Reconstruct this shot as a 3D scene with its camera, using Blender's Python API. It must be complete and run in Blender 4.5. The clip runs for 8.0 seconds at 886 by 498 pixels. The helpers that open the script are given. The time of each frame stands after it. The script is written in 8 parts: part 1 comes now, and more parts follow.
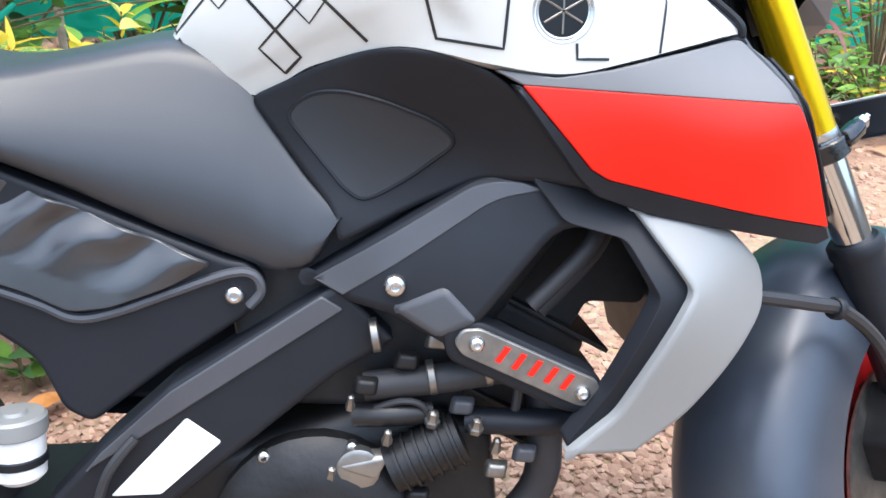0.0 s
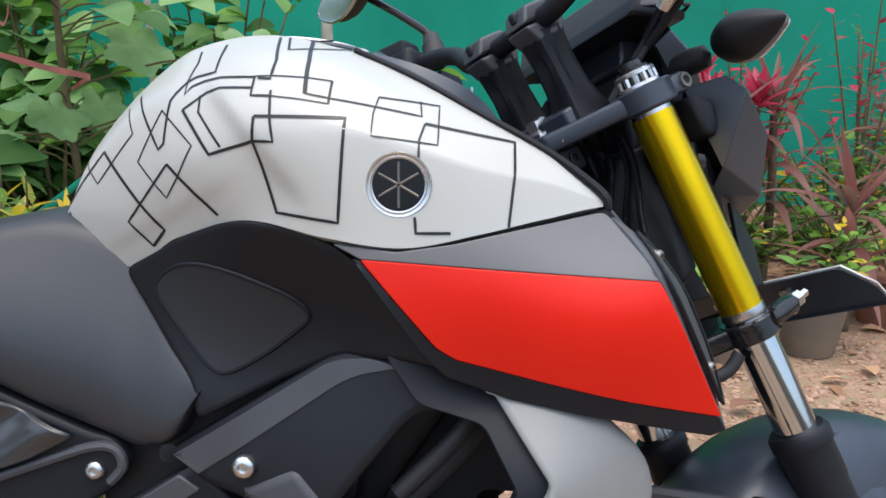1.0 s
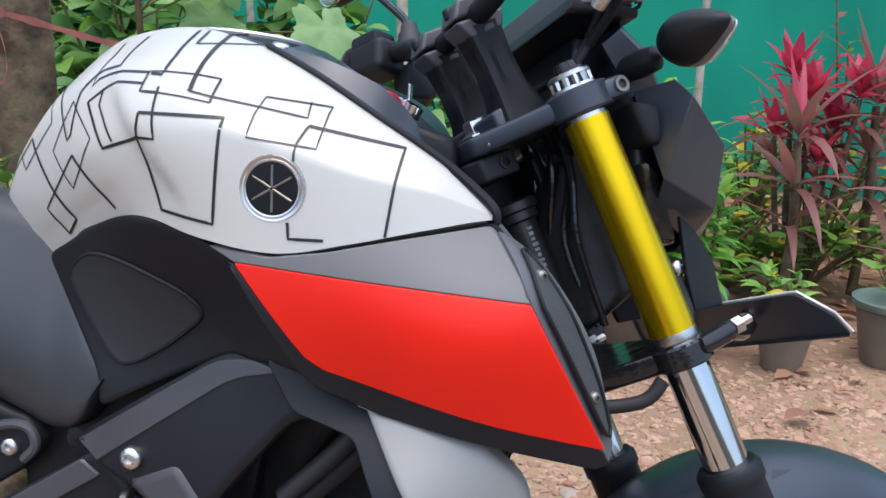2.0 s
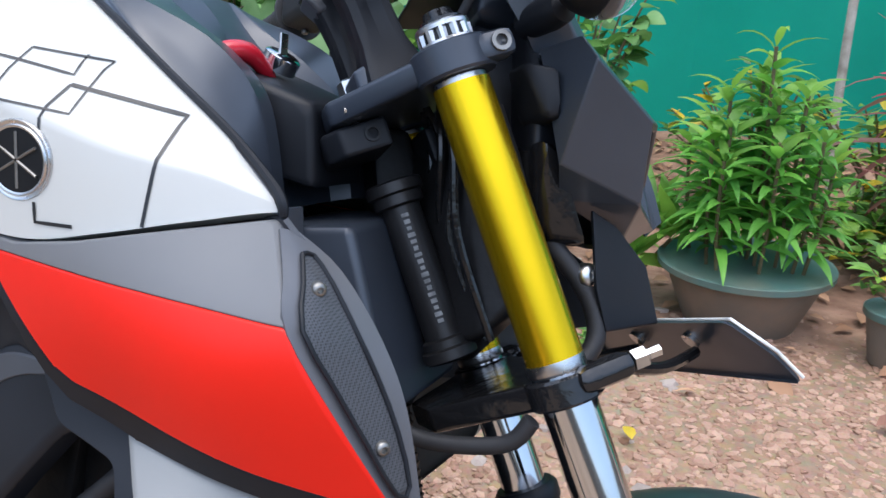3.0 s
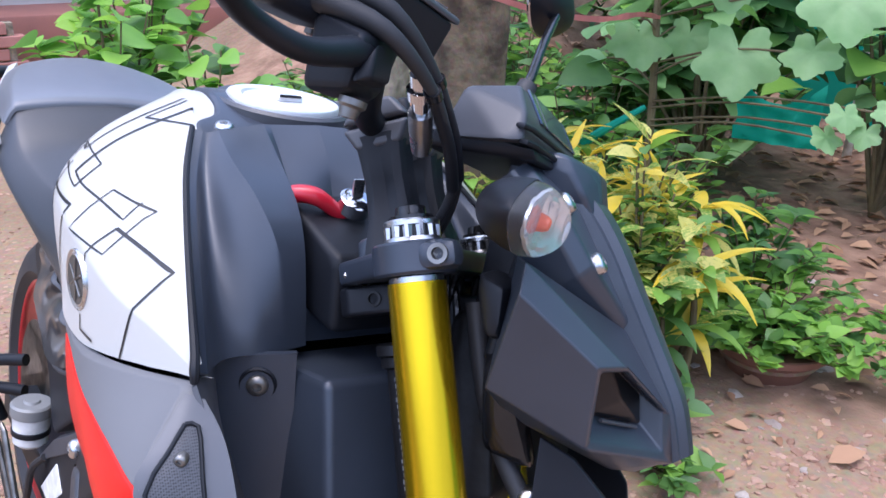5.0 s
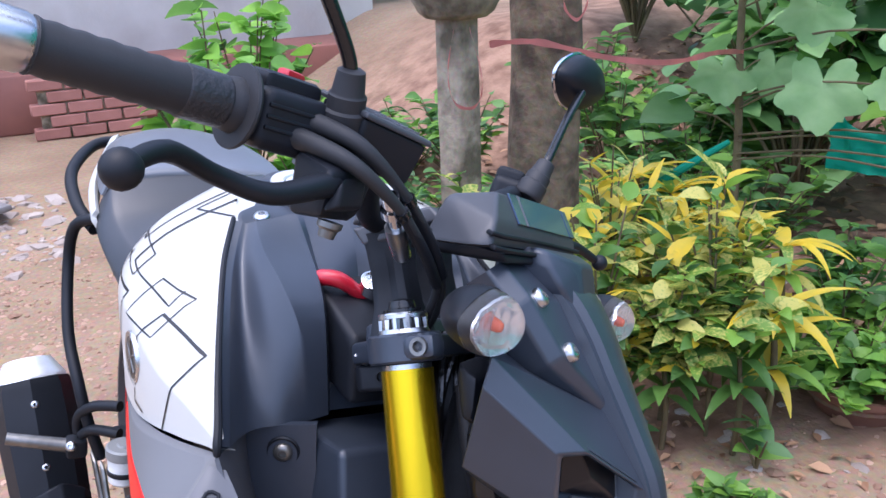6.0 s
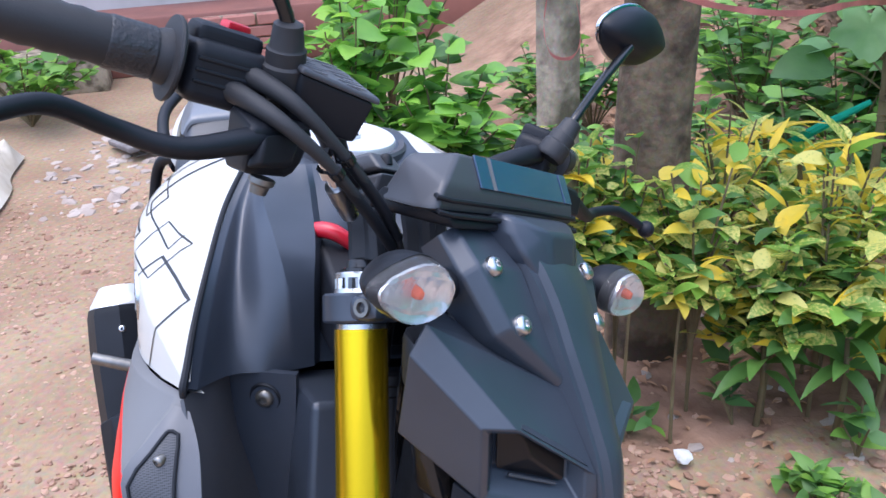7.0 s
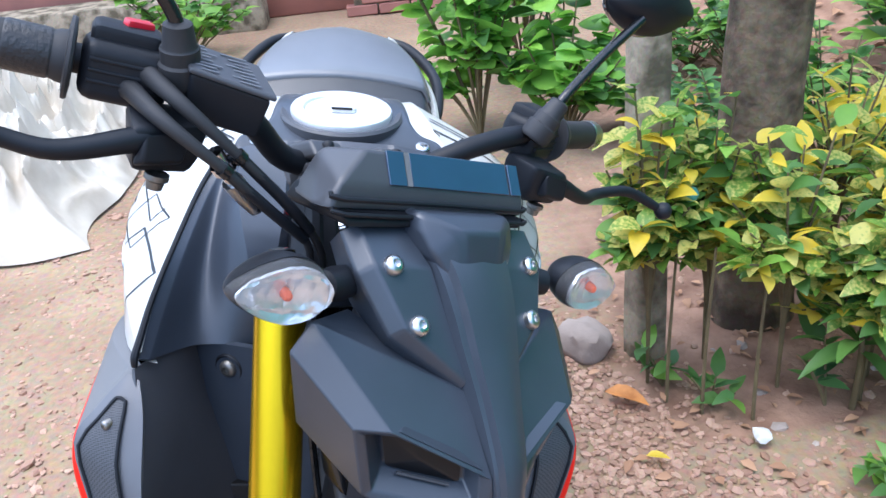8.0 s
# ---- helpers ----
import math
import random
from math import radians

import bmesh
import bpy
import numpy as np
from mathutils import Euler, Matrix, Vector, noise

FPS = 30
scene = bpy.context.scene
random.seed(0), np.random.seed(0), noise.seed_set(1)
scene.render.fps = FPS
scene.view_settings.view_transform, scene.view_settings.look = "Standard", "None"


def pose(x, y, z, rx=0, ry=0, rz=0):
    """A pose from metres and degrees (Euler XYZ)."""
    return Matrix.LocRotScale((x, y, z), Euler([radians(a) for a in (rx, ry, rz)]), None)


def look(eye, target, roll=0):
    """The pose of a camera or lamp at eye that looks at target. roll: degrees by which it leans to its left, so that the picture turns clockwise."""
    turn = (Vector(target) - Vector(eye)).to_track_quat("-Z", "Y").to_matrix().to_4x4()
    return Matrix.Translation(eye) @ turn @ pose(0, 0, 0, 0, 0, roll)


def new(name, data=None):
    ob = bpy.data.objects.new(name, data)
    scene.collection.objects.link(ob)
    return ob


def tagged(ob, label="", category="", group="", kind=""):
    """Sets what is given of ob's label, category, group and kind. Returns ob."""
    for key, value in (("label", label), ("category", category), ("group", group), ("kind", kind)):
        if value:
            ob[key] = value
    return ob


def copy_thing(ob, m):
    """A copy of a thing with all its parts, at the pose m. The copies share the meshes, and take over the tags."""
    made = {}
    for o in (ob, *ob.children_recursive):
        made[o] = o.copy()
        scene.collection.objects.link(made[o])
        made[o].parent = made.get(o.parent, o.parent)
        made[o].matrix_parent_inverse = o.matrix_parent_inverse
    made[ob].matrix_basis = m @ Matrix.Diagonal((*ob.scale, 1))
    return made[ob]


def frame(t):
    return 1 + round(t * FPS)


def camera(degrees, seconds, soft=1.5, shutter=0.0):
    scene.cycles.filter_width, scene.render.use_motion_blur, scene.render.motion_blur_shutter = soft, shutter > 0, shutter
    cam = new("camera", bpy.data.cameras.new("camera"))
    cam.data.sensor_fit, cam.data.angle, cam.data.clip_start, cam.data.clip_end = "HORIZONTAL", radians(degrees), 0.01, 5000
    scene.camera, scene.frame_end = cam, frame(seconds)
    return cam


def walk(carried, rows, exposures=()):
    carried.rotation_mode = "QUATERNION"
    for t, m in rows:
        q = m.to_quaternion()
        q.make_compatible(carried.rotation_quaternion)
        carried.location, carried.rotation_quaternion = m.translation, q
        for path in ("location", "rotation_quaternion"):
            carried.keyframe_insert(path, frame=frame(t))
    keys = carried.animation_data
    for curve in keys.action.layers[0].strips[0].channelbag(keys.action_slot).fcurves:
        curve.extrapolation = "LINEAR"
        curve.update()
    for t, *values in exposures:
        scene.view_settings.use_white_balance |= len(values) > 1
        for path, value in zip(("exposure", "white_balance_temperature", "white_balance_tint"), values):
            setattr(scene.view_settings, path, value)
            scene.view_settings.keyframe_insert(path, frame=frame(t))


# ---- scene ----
cam = camera(53.3, 8.0, 1.5, 0.12)
PATH = [
    (0, (0.008, -0.806, 0.977), (0.216, 1.021, 0.191), 1.7),
    (0.2, (0.027, -0.811, 0.963), (0.204, 1.058, 0.272), 1.5),
    (0.5, (0.092, -0.786, 0.96), (0.216, 1.14, 0.439), 0.6),
    (0.7, (0.154, -0.782, 0.952), (0.213, 1.169, 0.518), 0.3),
    (1, (0.244, -0.774, 0.981), (0.179, 1.175, 0.537), -0.0),
    (1.2, (0.299, -0.771, 0.994), (0.146, 1.171, 0.541), -0.0),
    (2.3, (0.489, -0.669, 1.006), (0.092, 1.218, 0.473), 1.6),
    (2.5, (0.535, -0.621, 1.003), (0.076, 1.245, 0.448), 1.7),
    (2.7, (0.576, -0.568, 1.004), (0.046, 1.269, 0.416), 1.6),
    (3, (0.638, -0.501, 1.009), (-0.02, 1.276, 0.371), 1.6),
    (3.3, (0.706, -0.44, 1.014), (-0.13, 1.241, 0.323), 0.9),
    (3.5, (0.762, -0.388, 1.01), (-0.202, 1.211, 0.292), 0.7),
    (3.7, (0.814, -0.326, 1.013), (-0.291, 1.164, 0.266), 0.3),
    (4, (0.856, -0.281, 1.039), (-0.429, 1.038, 0.258), -0.1),
    (4.3, (0.866, -0.258, 1.100), (-0.511, 0.936, 0.286), 0.6),
    (4.5, (0.871, -0.246, 1.127), (-0.558, 0.917, 0.348), 1.5),
    (4.7, (0.893, -0.226, 1.146), (-0.597, 0.879, 0.403), 1.3),
    (4.9, (0.908, -0.211, 1.167), (-0.606, 0.86, 0.418), 1.4),
    (5, (0.917, -0.211, 1.179), (-0.607, 0.854, 0.441), 1.4),
    (5.2, (0.939, -0.197, 1.203), (-0.627, 0.821, 0.488), 0.3),
    (6.3, (1.028, -0.129, 1.27), (-0.669, 0.644, 0.547), -2.3),
    (6.5, (1.033, -0.108, 1.272), (-0.68, 0.604, 0.526), -2.3),
    (6.8, (1.048, -0.047, 1.263), (-0.701, 0.534, 0.491), -2.8),
    (7, (1.053, 0.011, 1.259), (-0.716, 0.5, 0.465), -3.1),
    (7.3, (1.056, 0.112, 1.27), (-0.733, 0.448, 0.441), -3.8),
    (7.5, (1.055, 0.152, 1.277), (-0.737, 0.4, 0.424), -4.1),
    (7.7, (1.058, 0.183, 1.286), (-0.732, 0.359, 0.409), -4.8),
    (8, (1.068, 0.219, 1.286), (-0.716, 0.316, 0.387), -5.9),
]
walk(cam, [(t, look(eye, target, roll)) for t, eye, target, roll in PATH],
     [(0.0, 0.99, 5900, 6), (0.2, 0.84, 6020, 6), (0.5, 0.30, 6200, 6), (1.0, 0.06, 6250, 6), (2.5, 0.18, 5900, 10), (3.5, 0.33, 5600, 5), (4.0, 0.42, 5400, 7), (4.5, 0.46, 5400, 12), (5.0, 0.42, 5480, 18), (7.0, 0.48, 5500, 14), (8.0, 0.66, 5400, 8)])

# ---- world and light ----
SUN_EL, SUN_AZ = radians(80), radians(165)
world = bpy.data.worlds.new("world")
scene.world = world
world.use_nodes = True
wn = world.node_tree
sky = wn.nodes.new("ShaderNodeTexSky")
sky.sky_type, sky.sun_disc, sky.sun_elevation, sky.sun_rotation = "NISHITA", False, SUN_EL, SUN_AZ
sky.air_density, sky.dust_density = 1.0, 4.0
wn.nodes["Background"].inputs["Strength"].default_value = 0.30
wn.links.new(sky.outputs[0], wn.nodes["Background"].inputs["Color"])
sun = new("sun", bpy.data.lights.new("sun", "SUN"))
sun.data.energy, sun.data.angle, sun.data.color = 1.7, radians(125), (1.0, 0.97, 0.93)
sun_dir = Vector((math.sin(SUN_AZ) * math.cos(SUN_EL), math.cos(SUN_AZ) * math.cos(SUN_EL), math.sin(SUN_EL)))
sun.matrix_world = look(sun_dir * 20, (0, 0, 0))

# ---- materials ----


def mat(name, col, rough=0.5, metal=0.0, coat=0.0, var=0.1, vscale=6.0, grain=0.0, gscale=400.0, bump=0.0, bscale=60.0,
        island=0.0, col2=None, objrand=0.0, trans=0.0, rvar=0.08, coat_rough=0.1, spec=0.5, ramp_at=(0.35, 0.68)):
    m = bpy.data.materials.new(name)
    m.use_nodes = True
    nt = m.node_tree
    N, lk = nt.nodes, nt.links.new
    p = N["Principled BSDF"]
    p.inputs["Metallic"].default_value = metal
    p.inputs["Coat Weight"].default_value = coat
    p.inputs["Coat Roughness"].default_value = coat_rough
    p.inputs["Specular IOR Level"].default_value = spec
    tc = N.new("ShaderNodeTexCoord")
    n1 = N.new("ShaderNodeTexNoise")
    n1.inputs["Scale"].default_value, n1.inputs["Detail"].default_value = vscale, 6
    lk(tc.outputs["Object"], n1.inputs["Vector"])
    mix = N.new("ShaderNodeMix")
    mix.data_type = "RGBA"
    c2 = col2 if col2 else tuple(max(0.0, c * (1 - 2 * var)) for c in col)
    mix.inputs["A"].default_value, mix.inputs["B"].default_value = (*col, 1), (*c2, 1)
    ramp = N.new("ShaderNodeMapRange")
    ramp.inputs["From Min"].default_value, ramp.inputs["From Max"].default_value = ramp_at
    src = n1.outputs["Fac"]
    if island or objrand:
        rnd = N.new("ShaderNodeNewGeometry").outputs["Random Per Island"] if island else N.new("ShaderNodeObjectInfo").outputs["Random"]
        mm = N.new("ShaderNodeMix")
        mm.inputs["Factor"].default_value = island or objrand
        lk(n1.outputs["Fac"], mm.inputs["A"])
        mr = N.new("ShaderNodeMapRange")
        mr.inputs["To Min"].default_value, mr.inputs["To Max"].default_value = 0.3, 0.72
        lk(rnd, mr.inputs["Value"])
        lk(mr.outputs[0], mm.inputs["B"])
        src = mm.outputs["Result"]
    lk(src, ramp.inputs["Value"])
    lk(ramp.outputs[0], mix.inputs["Factor"])
    out = mix.outputs["Result"]
    n2 = N.new("ShaderNodeTexNoise")
    n2.inputs["Scale"].default_value, n2.inputs["Detail"].default_value = gscale, 3
    lk(tc.outputs["Object"], n2.inputs["Vector"])
    if grain:
        g = N.new("ShaderNodeMix")
        g.data_type, g.blend_type = "RGBA", "MULTIPLY"
        g.inputs["Factor"].default_value = grain
        lk(out, g.inputs["A"])
        lk(n2.outputs["Color"], g.inputs["B"])
        out = g.outputs["Result"]
    lk(out, p.inputs["Base Color"])
    rr = N.new("ShaderNodeMapRange")
    rr.inputs["To Min"].default_value, rr.inputs["To Max"].default_value = max(0.02, rough - rvar), min(1.0, rough + rvar)
    lk(n1.outputs["Fac"], rr.inputs["Value"])
    lk(rr.outputs[0], p.inputs["Roughness"])
    if bump:
        n3 = N.new("ShaderNodeTexNoise")
        n3.inputs["Scale"].default_value, n3.inputs["Detail"].default_value = bscale, 5
        lk(tc.outputs["Object"], n3.inputs["Vector"])
        b = N.new("ShaderNodeBump")
        b.inputs["Strength"].default_value, b.inputs["Distance"].default_value = bump, 0.3 / bscale
        lk(n3.outputs["Fac"], b.inputs["Height"])
        lk(b.outputs[0], p.inputs["Normal"])
    if trans:
        tl = N.new("ShaderNodeBsdfTranslucent")
        lk(out, tl.inputs["Color"])
        ms = N.new("ShaderNodeMixShader")
        ms.inputs[0].default_value = trans
        lk(p.outputs[0], ms.inputs[1])
        lk(tl.outputs[0], ms.inputs[2])
        lk(ms.outputs[0], N["Material Output"].inputs["Surface"])
    return m


def glass(name, col=(1, 1, 1), rough=0.02, ior=1.45, clear=1.0):
    m = bpy.data.materials.new(name)
    m.use_nodes = True
    p = m.node_tree.nodes["Principled BSDF"]
    p.inputs["Base Color"].default_value = (*col, 1)
    p.inputs["Roughness"].default_value = rough
    p.inputs["Transmission Weight"].default_value = clear
    p.inputs["IOR"].default_value = ior
    return m


BLACK = mat("black_moulded_plastic", (0.0092, 0.0108, 0.0148), 0.50, spec=0.30, bump=0.12, bscale=900, vscale=9, var=0.2)
SATIN = mat("satin_dark_paint", (0.040, 0.049, 0.066), 0.36, metal=0.15, coat=0.2, coat_rough=0.3, vscale=8, var=0.15, bump=0.05, bscale=1200)
GLOSS = mat("gloss_black", (0.012, 0.012, 0.013), 0.14, vscale=14, var=0.2, bump=0.25, bscale=60)
PLEAT = mat("creased_black_vinyl", (0.026, 0.028, 0.032), 0.34, coat=0.6, coat_rough=0.16, vscale=14, var=0.2, bump=0.06, bscale=300)
GLOSSM = mat("black_painted_steel", (0.009, 0.009, 0.010), 0.48, vscale=20, var=0.2, bump=0.05, bscale=200)
COWL = mat("satin_cowl_plastic", (0.034, 0.042, 0.056), 0.38, spec=0.5, coat=0.35, coat_rough=0.24, vscale=8, var=0.15, bump=0.06, bscale=1200)
DEEP = mat("oily_black_metal", (0.012, 0.012, 0.013), 0.5, metal=0.3, vscale=25, var=0.3, bump=0.2, bscale=120)
RUBBER = mat("black_rubber", (0.02, 0.02, 0.022), 0.6, bump=0.15, bscale=500, vscale=12)
# pillion vinyl: the sky's grazing sheen is painted in as a lighter grey
PILL = mat("sky_lit_pillion_vinyl", (0.105, 0.112, 0.124), 0.42, coat=0.8, coat_rough=0.38, bump=0.22, bscale=700, vscale=5, var=0.12)
KNURL = mat("knurled_rubber", (0.022, 0.022, 0.024), 0.45, vscale=20, bump=1.0, bscale=260)
SEATV = mat("seat_vinyl", (0.0165, 0.019, 0.024), 0.44, coat=0.42, coat_rough=0.40, bump=0.22, bscale=700, vscale=5, var=0.15)
KNEE = mat("textured_knee_plastic", (0.018, 0.0205, 0.024), 0.52, spec=0.4, bump=0.35, bscale=1800, vscale=8)
WHITE = mat("pearl_white_wrap", (0.505, 0.500, 0.462), 0.34, coat=0.2, coat_rough=0.18, vscale=3, var=0.02)
GREY = mat("matte_grey_wrap", (0.158, 0.159, 0.161), 0.58, metal=0.15, spec=0.25, vscale=5, var=0.06, bump=0.04, bscale=1500)
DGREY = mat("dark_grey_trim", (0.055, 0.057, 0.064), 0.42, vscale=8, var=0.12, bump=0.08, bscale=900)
RED = mat("red_vinyl_wrap", (0.70, 0.014, 0.005), 0.40, coat=0.0, vscale=4, var=0.04, spec=0.25)
REDM = mat("red_anodised", (0.50, 0.01, 0.025), 0.35, coat=0.2, vscale=10)
REDW = mat("red_wheel_paint", (0.55, 0.01, 0.012), 0.3, coat=0.5, vscale=10)
SILVER = mat("silver_grey_paint", (0.258, 0.262, 0.254), 0.50, metal=0.25, spec=0.3, vscale=4, var=0.06, bump=0.03, bscale=1500)
YELLOW = mat("yellow_anodised_sleeve", (0.74, 0.48, 0.005), 0.26, metal=0.9, vscale=6, var=0.06, bump=0.02, bscale=300)
CHROME = mat("chrome", (0.60, 0.61, 0.64), 0.10, metal=1.0, vscale=20, var=0.03, rvar=0.04)
ALLOY = mat("bright_alloy", (0.62, 0.62, 0.62), 0.28, metal=1.0, vscale=40, var=0.12, bump=0.05, bscale=400)
CAPM = mat("brushed_silver_cap", (0.82, 0.82, 0.82), 0.42, metal=0.55, vscale=60, var=0.05, bump=0.05, bscale=500)
STEEL = mat("dull_steel", (0.28, 0.27, 0.25), 0.42, metal=0.9, vscale=40, var=0.2, bump=0.1, bscale=300)
LINE = mat("black_vinyl_line", (0.012, 0.012, 0.013), 0.35, vscale=10)
LETTER = mat("white_marking", (0.75, 0.75, 0.72), 0.5, vscale=40, var=0.15)
STICK = mat("worn_white_sticker", (0.78, 0.78, 0.75), 0.5, vscale=60, var=0.12)
ORANGE = mat("orange_bulb", (0.75, 0.11, 0.03), 0.25, vscale=20)
LENS = glass("clear_lens", (0.97, 0.97, 0.97), 0.04, 1.16, 0.95)
DARKGLASS = mat("dark_glass", (0.006, 0.007, 0.009), 0.30, coat=0.15, coat_rough=0.1, spec=0.3, vscale=20)
REFL = mat("silvered_reflector", (0.80, 0.80, 0.81), 0.20, metal=0.7, vscale=60, var=0.08, bump=0.6, bscale=90)
RIM = mat("dark_grey_moulding", (0.105, 0.108, 0.118), 0.42, vscale=8, var=0.1, bump=0.06, bscale=1100)
MESH = mat("black_mesh", (0.042, 0.044, 0.050), 0.5, vscale=10, var=0.15, bump=0.35, bscale=620)
nt = MESH.node_tree
co = nt.nodes.new("ShaderNodeTexCoord")
vo = nt.nodes.new("ShaderNodeTexVoronoi")
vo.inputs["Scale"].default_value = 620
vo.inputs["Randomness"].default_value = 0.15
rp = nt.nodes.new("ShaderNodeValToRGB")
rp.color_ramp.elements[0].position, rp.color_ramp.elements[0].color = 0.25, (0.012, 0.012, 0.014, 1)
rp.color_ramp.elements[1].position, rp.color_ramp.elements[1].color = 0.55, (0.062, 0.065, 0.072, 1)
nt.links.new(co.outputs["Object"], vo.inputs["Vector"])
nt.links.new(vo.outputs["Distance"], rp.inputs["Fac"])
nt.links.new(rp.outputs["Color"], nt.nodes["Principled BSDF"].inputs["Base Color"])
MARK = mat("pale_stamped_print", (0.24, 0.25, 0.26), 0.5, vscale=90, var=0.3)
PRINT = mat("faint_print", (0.15, 0.155, 0.17), 0.5, vscale=40, var=0.15)
BLUESCR = mat("meter_cover_film", (0.030, 0.060, 0.115), 0.20, coat=0.8, vscale=10, var=0.1)

# ---- mesh helpers ----


def part(name, bm, material, parent=None, label="", smooth=40, kind="", basis=None, crisp=False):
    """Link a bmesh as one mesh object under a thing or a part; crisp keeps its flats flat between rounded edges."""
    if isinstance(bm, tuple):
        v, f = bm
        bm = bmesh.new()
        vs = [bm.verts.new(q) for q in v]
        for q in f:
            try:
                bm.faces.new([vs[i] for i in q])
            except ValueError:
                pass
    bmesh.ops.recalc_face_normals(bm, faces=bm.faces)
    bm.verts.index_update()
    for f in bm.faces:
        f.smooth = True
    lim = radians(smooth)
    layer = bm.verts.layers.float_vector.get("nrm")
    given = [v[layer].copy() for v in bm.verts] if layer else None
    if given:
        for f in bm.faces:
            f.normal_update()
            if f.normal.dot(given[f.verts[0].index]) < -0.3 and all(f.normal.dot(v[layer]) < 0 for v in f.verts):
                f.normal_flip()
    for e in bm.edges:
        e.smooth = given is not None or not (len(e.link_faces) == 2 and e.calc_face_angle(0) > lim)
    me = bpy.data.meshes.new(name)
    bm.to_mesh(me)
    bm.free()
    if given:
        me.normals_split_custom_set_from_vertices(given)
    mats = material if isinstance(material, (list, tuple)) else [material]
    for q in mats:
        me.materials.append(q)
    ob = new(name, me)
    if parent is not None:
        ob.parent = parent
    if basis is not None:
        ob.matrix_basis = basis
    if crisp and not given:
        wn_ = ob.modifiers.new("area_normals", "WEIGHTED_NORMAL")
        wn_.keep_sharp, wn_.weight = True, 80
    if label or kind:
        tagged(ob, label=label, kind=kind)
    return ob


def thing(name, label, category, group="", kind="", at=None):
    ob = new(name)
    ob.empty_display_size = 0.1
    if at is not None:
        ob.matrix_basis = at
    return tagged(ob, label, category, group, kind)


def join(*bms):
    out = bmesh.new()
    for b in bms:
        me = bpy.data.meshes.new("tmp")
        b.to_mesh(me)
        out.from_mesh(me)
        bpy.data.meshes.remove(me)
        b.free()
    return out


def cat(p, n=6, closed=False):
    """Catmull-Rom through points, n steps a span."""
    P = [Vector(q) for q in p]
    k = len(P)
    out = []
    for i in range(k if closed else k - 1):
        a, b, c, d = (P[(i + j) % k] if closed else P[min(max(i + j, 0), k - 1)] for j in (-1, 0, 1, 2))
        for s in range(n):
            t = s / n
            out.append(0.5 * (2 * b + (c - a) * t + (2 * a - 5 * b + 4 * c - d) * t * t + (3 * b - 3 * c + d - a) * t ** 3))
    if not closed:
        out.append(P[-1])
    return out


def fillet(poly, r, n=4):
    """Round the corners of a closed polygon of 2D points by radius r (or one r a corner)."""
    k = len(poly)
    out = []
    for i in range(k):
        a, b, c = Vector(poly[i - 1]), Vector(poly[i]), Vector(poly[(i + 1) % k])
        rr = r[i] if isinstance(r, (list, tuple)) else r
        u, w = (a - b), (c - b)
        q = min(rr, u.length * 0.48, w.length * 0.48)
        if q < 1e-5:
            out.append(b)
            continue
        s, e = b + u.normalized() * q, b + w.normalized() * q
        for j in range(n + 1):
            t = j / n
            out.append(s * (1 - t) ** 2 + b * 2 * t * (1 - t) + e * t * t)
    return out


def tube(path, r, seg=12, cap=True, smooth=5):
    """A round bar along a smoothed path; r a number or one a path point."""
    P = cat(path, smooth) if smooth > 1 else [Vector(q) for q in path]
    k = len(path)
    R = []
    for i in range(len(P)):
        if isinstance(r, (int, float)):
            R.append(r)
        else:
            f = i / max(1, len(P) - 1) * (k - 1)
            j = min(int(f), k - 2)
            R.append(r[j] + (r[j + 1] - r[j]) * (f - j))
    bm = bmesh.new()
    rings = []
    ref = None
    for i, p in enumerate(P):
        d = (P[min(i + 1, len(P) - 1)] - P[max(i - 1, 0)]).normalized()
        if ref is None:
            ref = d.orthogonal()
        ref = (ref - d * ref.dot(d)).normalized()
        b = d.cross(ref)
        rings.append([bm.verts.new(p + (ref * math.cos(a) + b * math.sin(a)) * R[i]) for a in (2 * math.pi * j / seg for j in range(seg))])
    for a, b in zip(rings, rings[1:]):
        for j in range(seg):
            bm.faces.new((a[j], a[(j + 1) % seg], b[(j + 1) % seg], b[j]))
    if cap:
        bm.faces.new(rings[0][::-1])
        bm.faces.new(rings[-1])
    return bm


def turned(profile, p0, p1, seg=24):
    """A lathe body about the line p0-p1; profile rows (distance along, radius)."""
    p0, p1 = Vector(p0), Vector(p1)
    d = (p1 - p0).normalized()
    a = d.orthogonal().normalized()
    b = d.cross(a)
    bm = bmesh.new()
    rings = []
    for s, r in profile:
        rings.append([bm.verts.new(p0 + d * s + (a * math.cos(q) + b * math.sin(q)) * max(r, 1e-4)) for q in (2 * math.pi * j / seg for j in range(seg))])
    for x, y in zip(rings, rings[1:]):
        for j in range(seg):
            bm.faces.new((x[j], x[(j + 1) % seg], y[(j + 1) % seg], y[j]))
    bm.faces.new(rings[0][::-1])
    bm.faces.new(rings[-1])
    return bm


def rbox(c, size, r=0.004, m=None, seg=2):
    """A box with rounded edges, turned by m about its centre."""
    bm = bmesh.new()
    bmesh.ops.create_cube(bm, size=1.0)
    for v in bm.verts:
        v.co = Vector((v.co.x * size[0], v.co.y * size[1], v.co.z * size[2]))
    if r:
        bmesh.ops.bevel(bm, geom=bm.edges[:], offset=min(r, min(size) * 0.45), segments=seg, affect="EDGES", profile=0.5)
    if m is not None:
        bmesh.ops.transform(bm, matrix=m.to_4x4(), verts=bm.verts)
    bmesh.ops.translate(bm, vec=Vector(c), verts=bm.verts)
    return bm


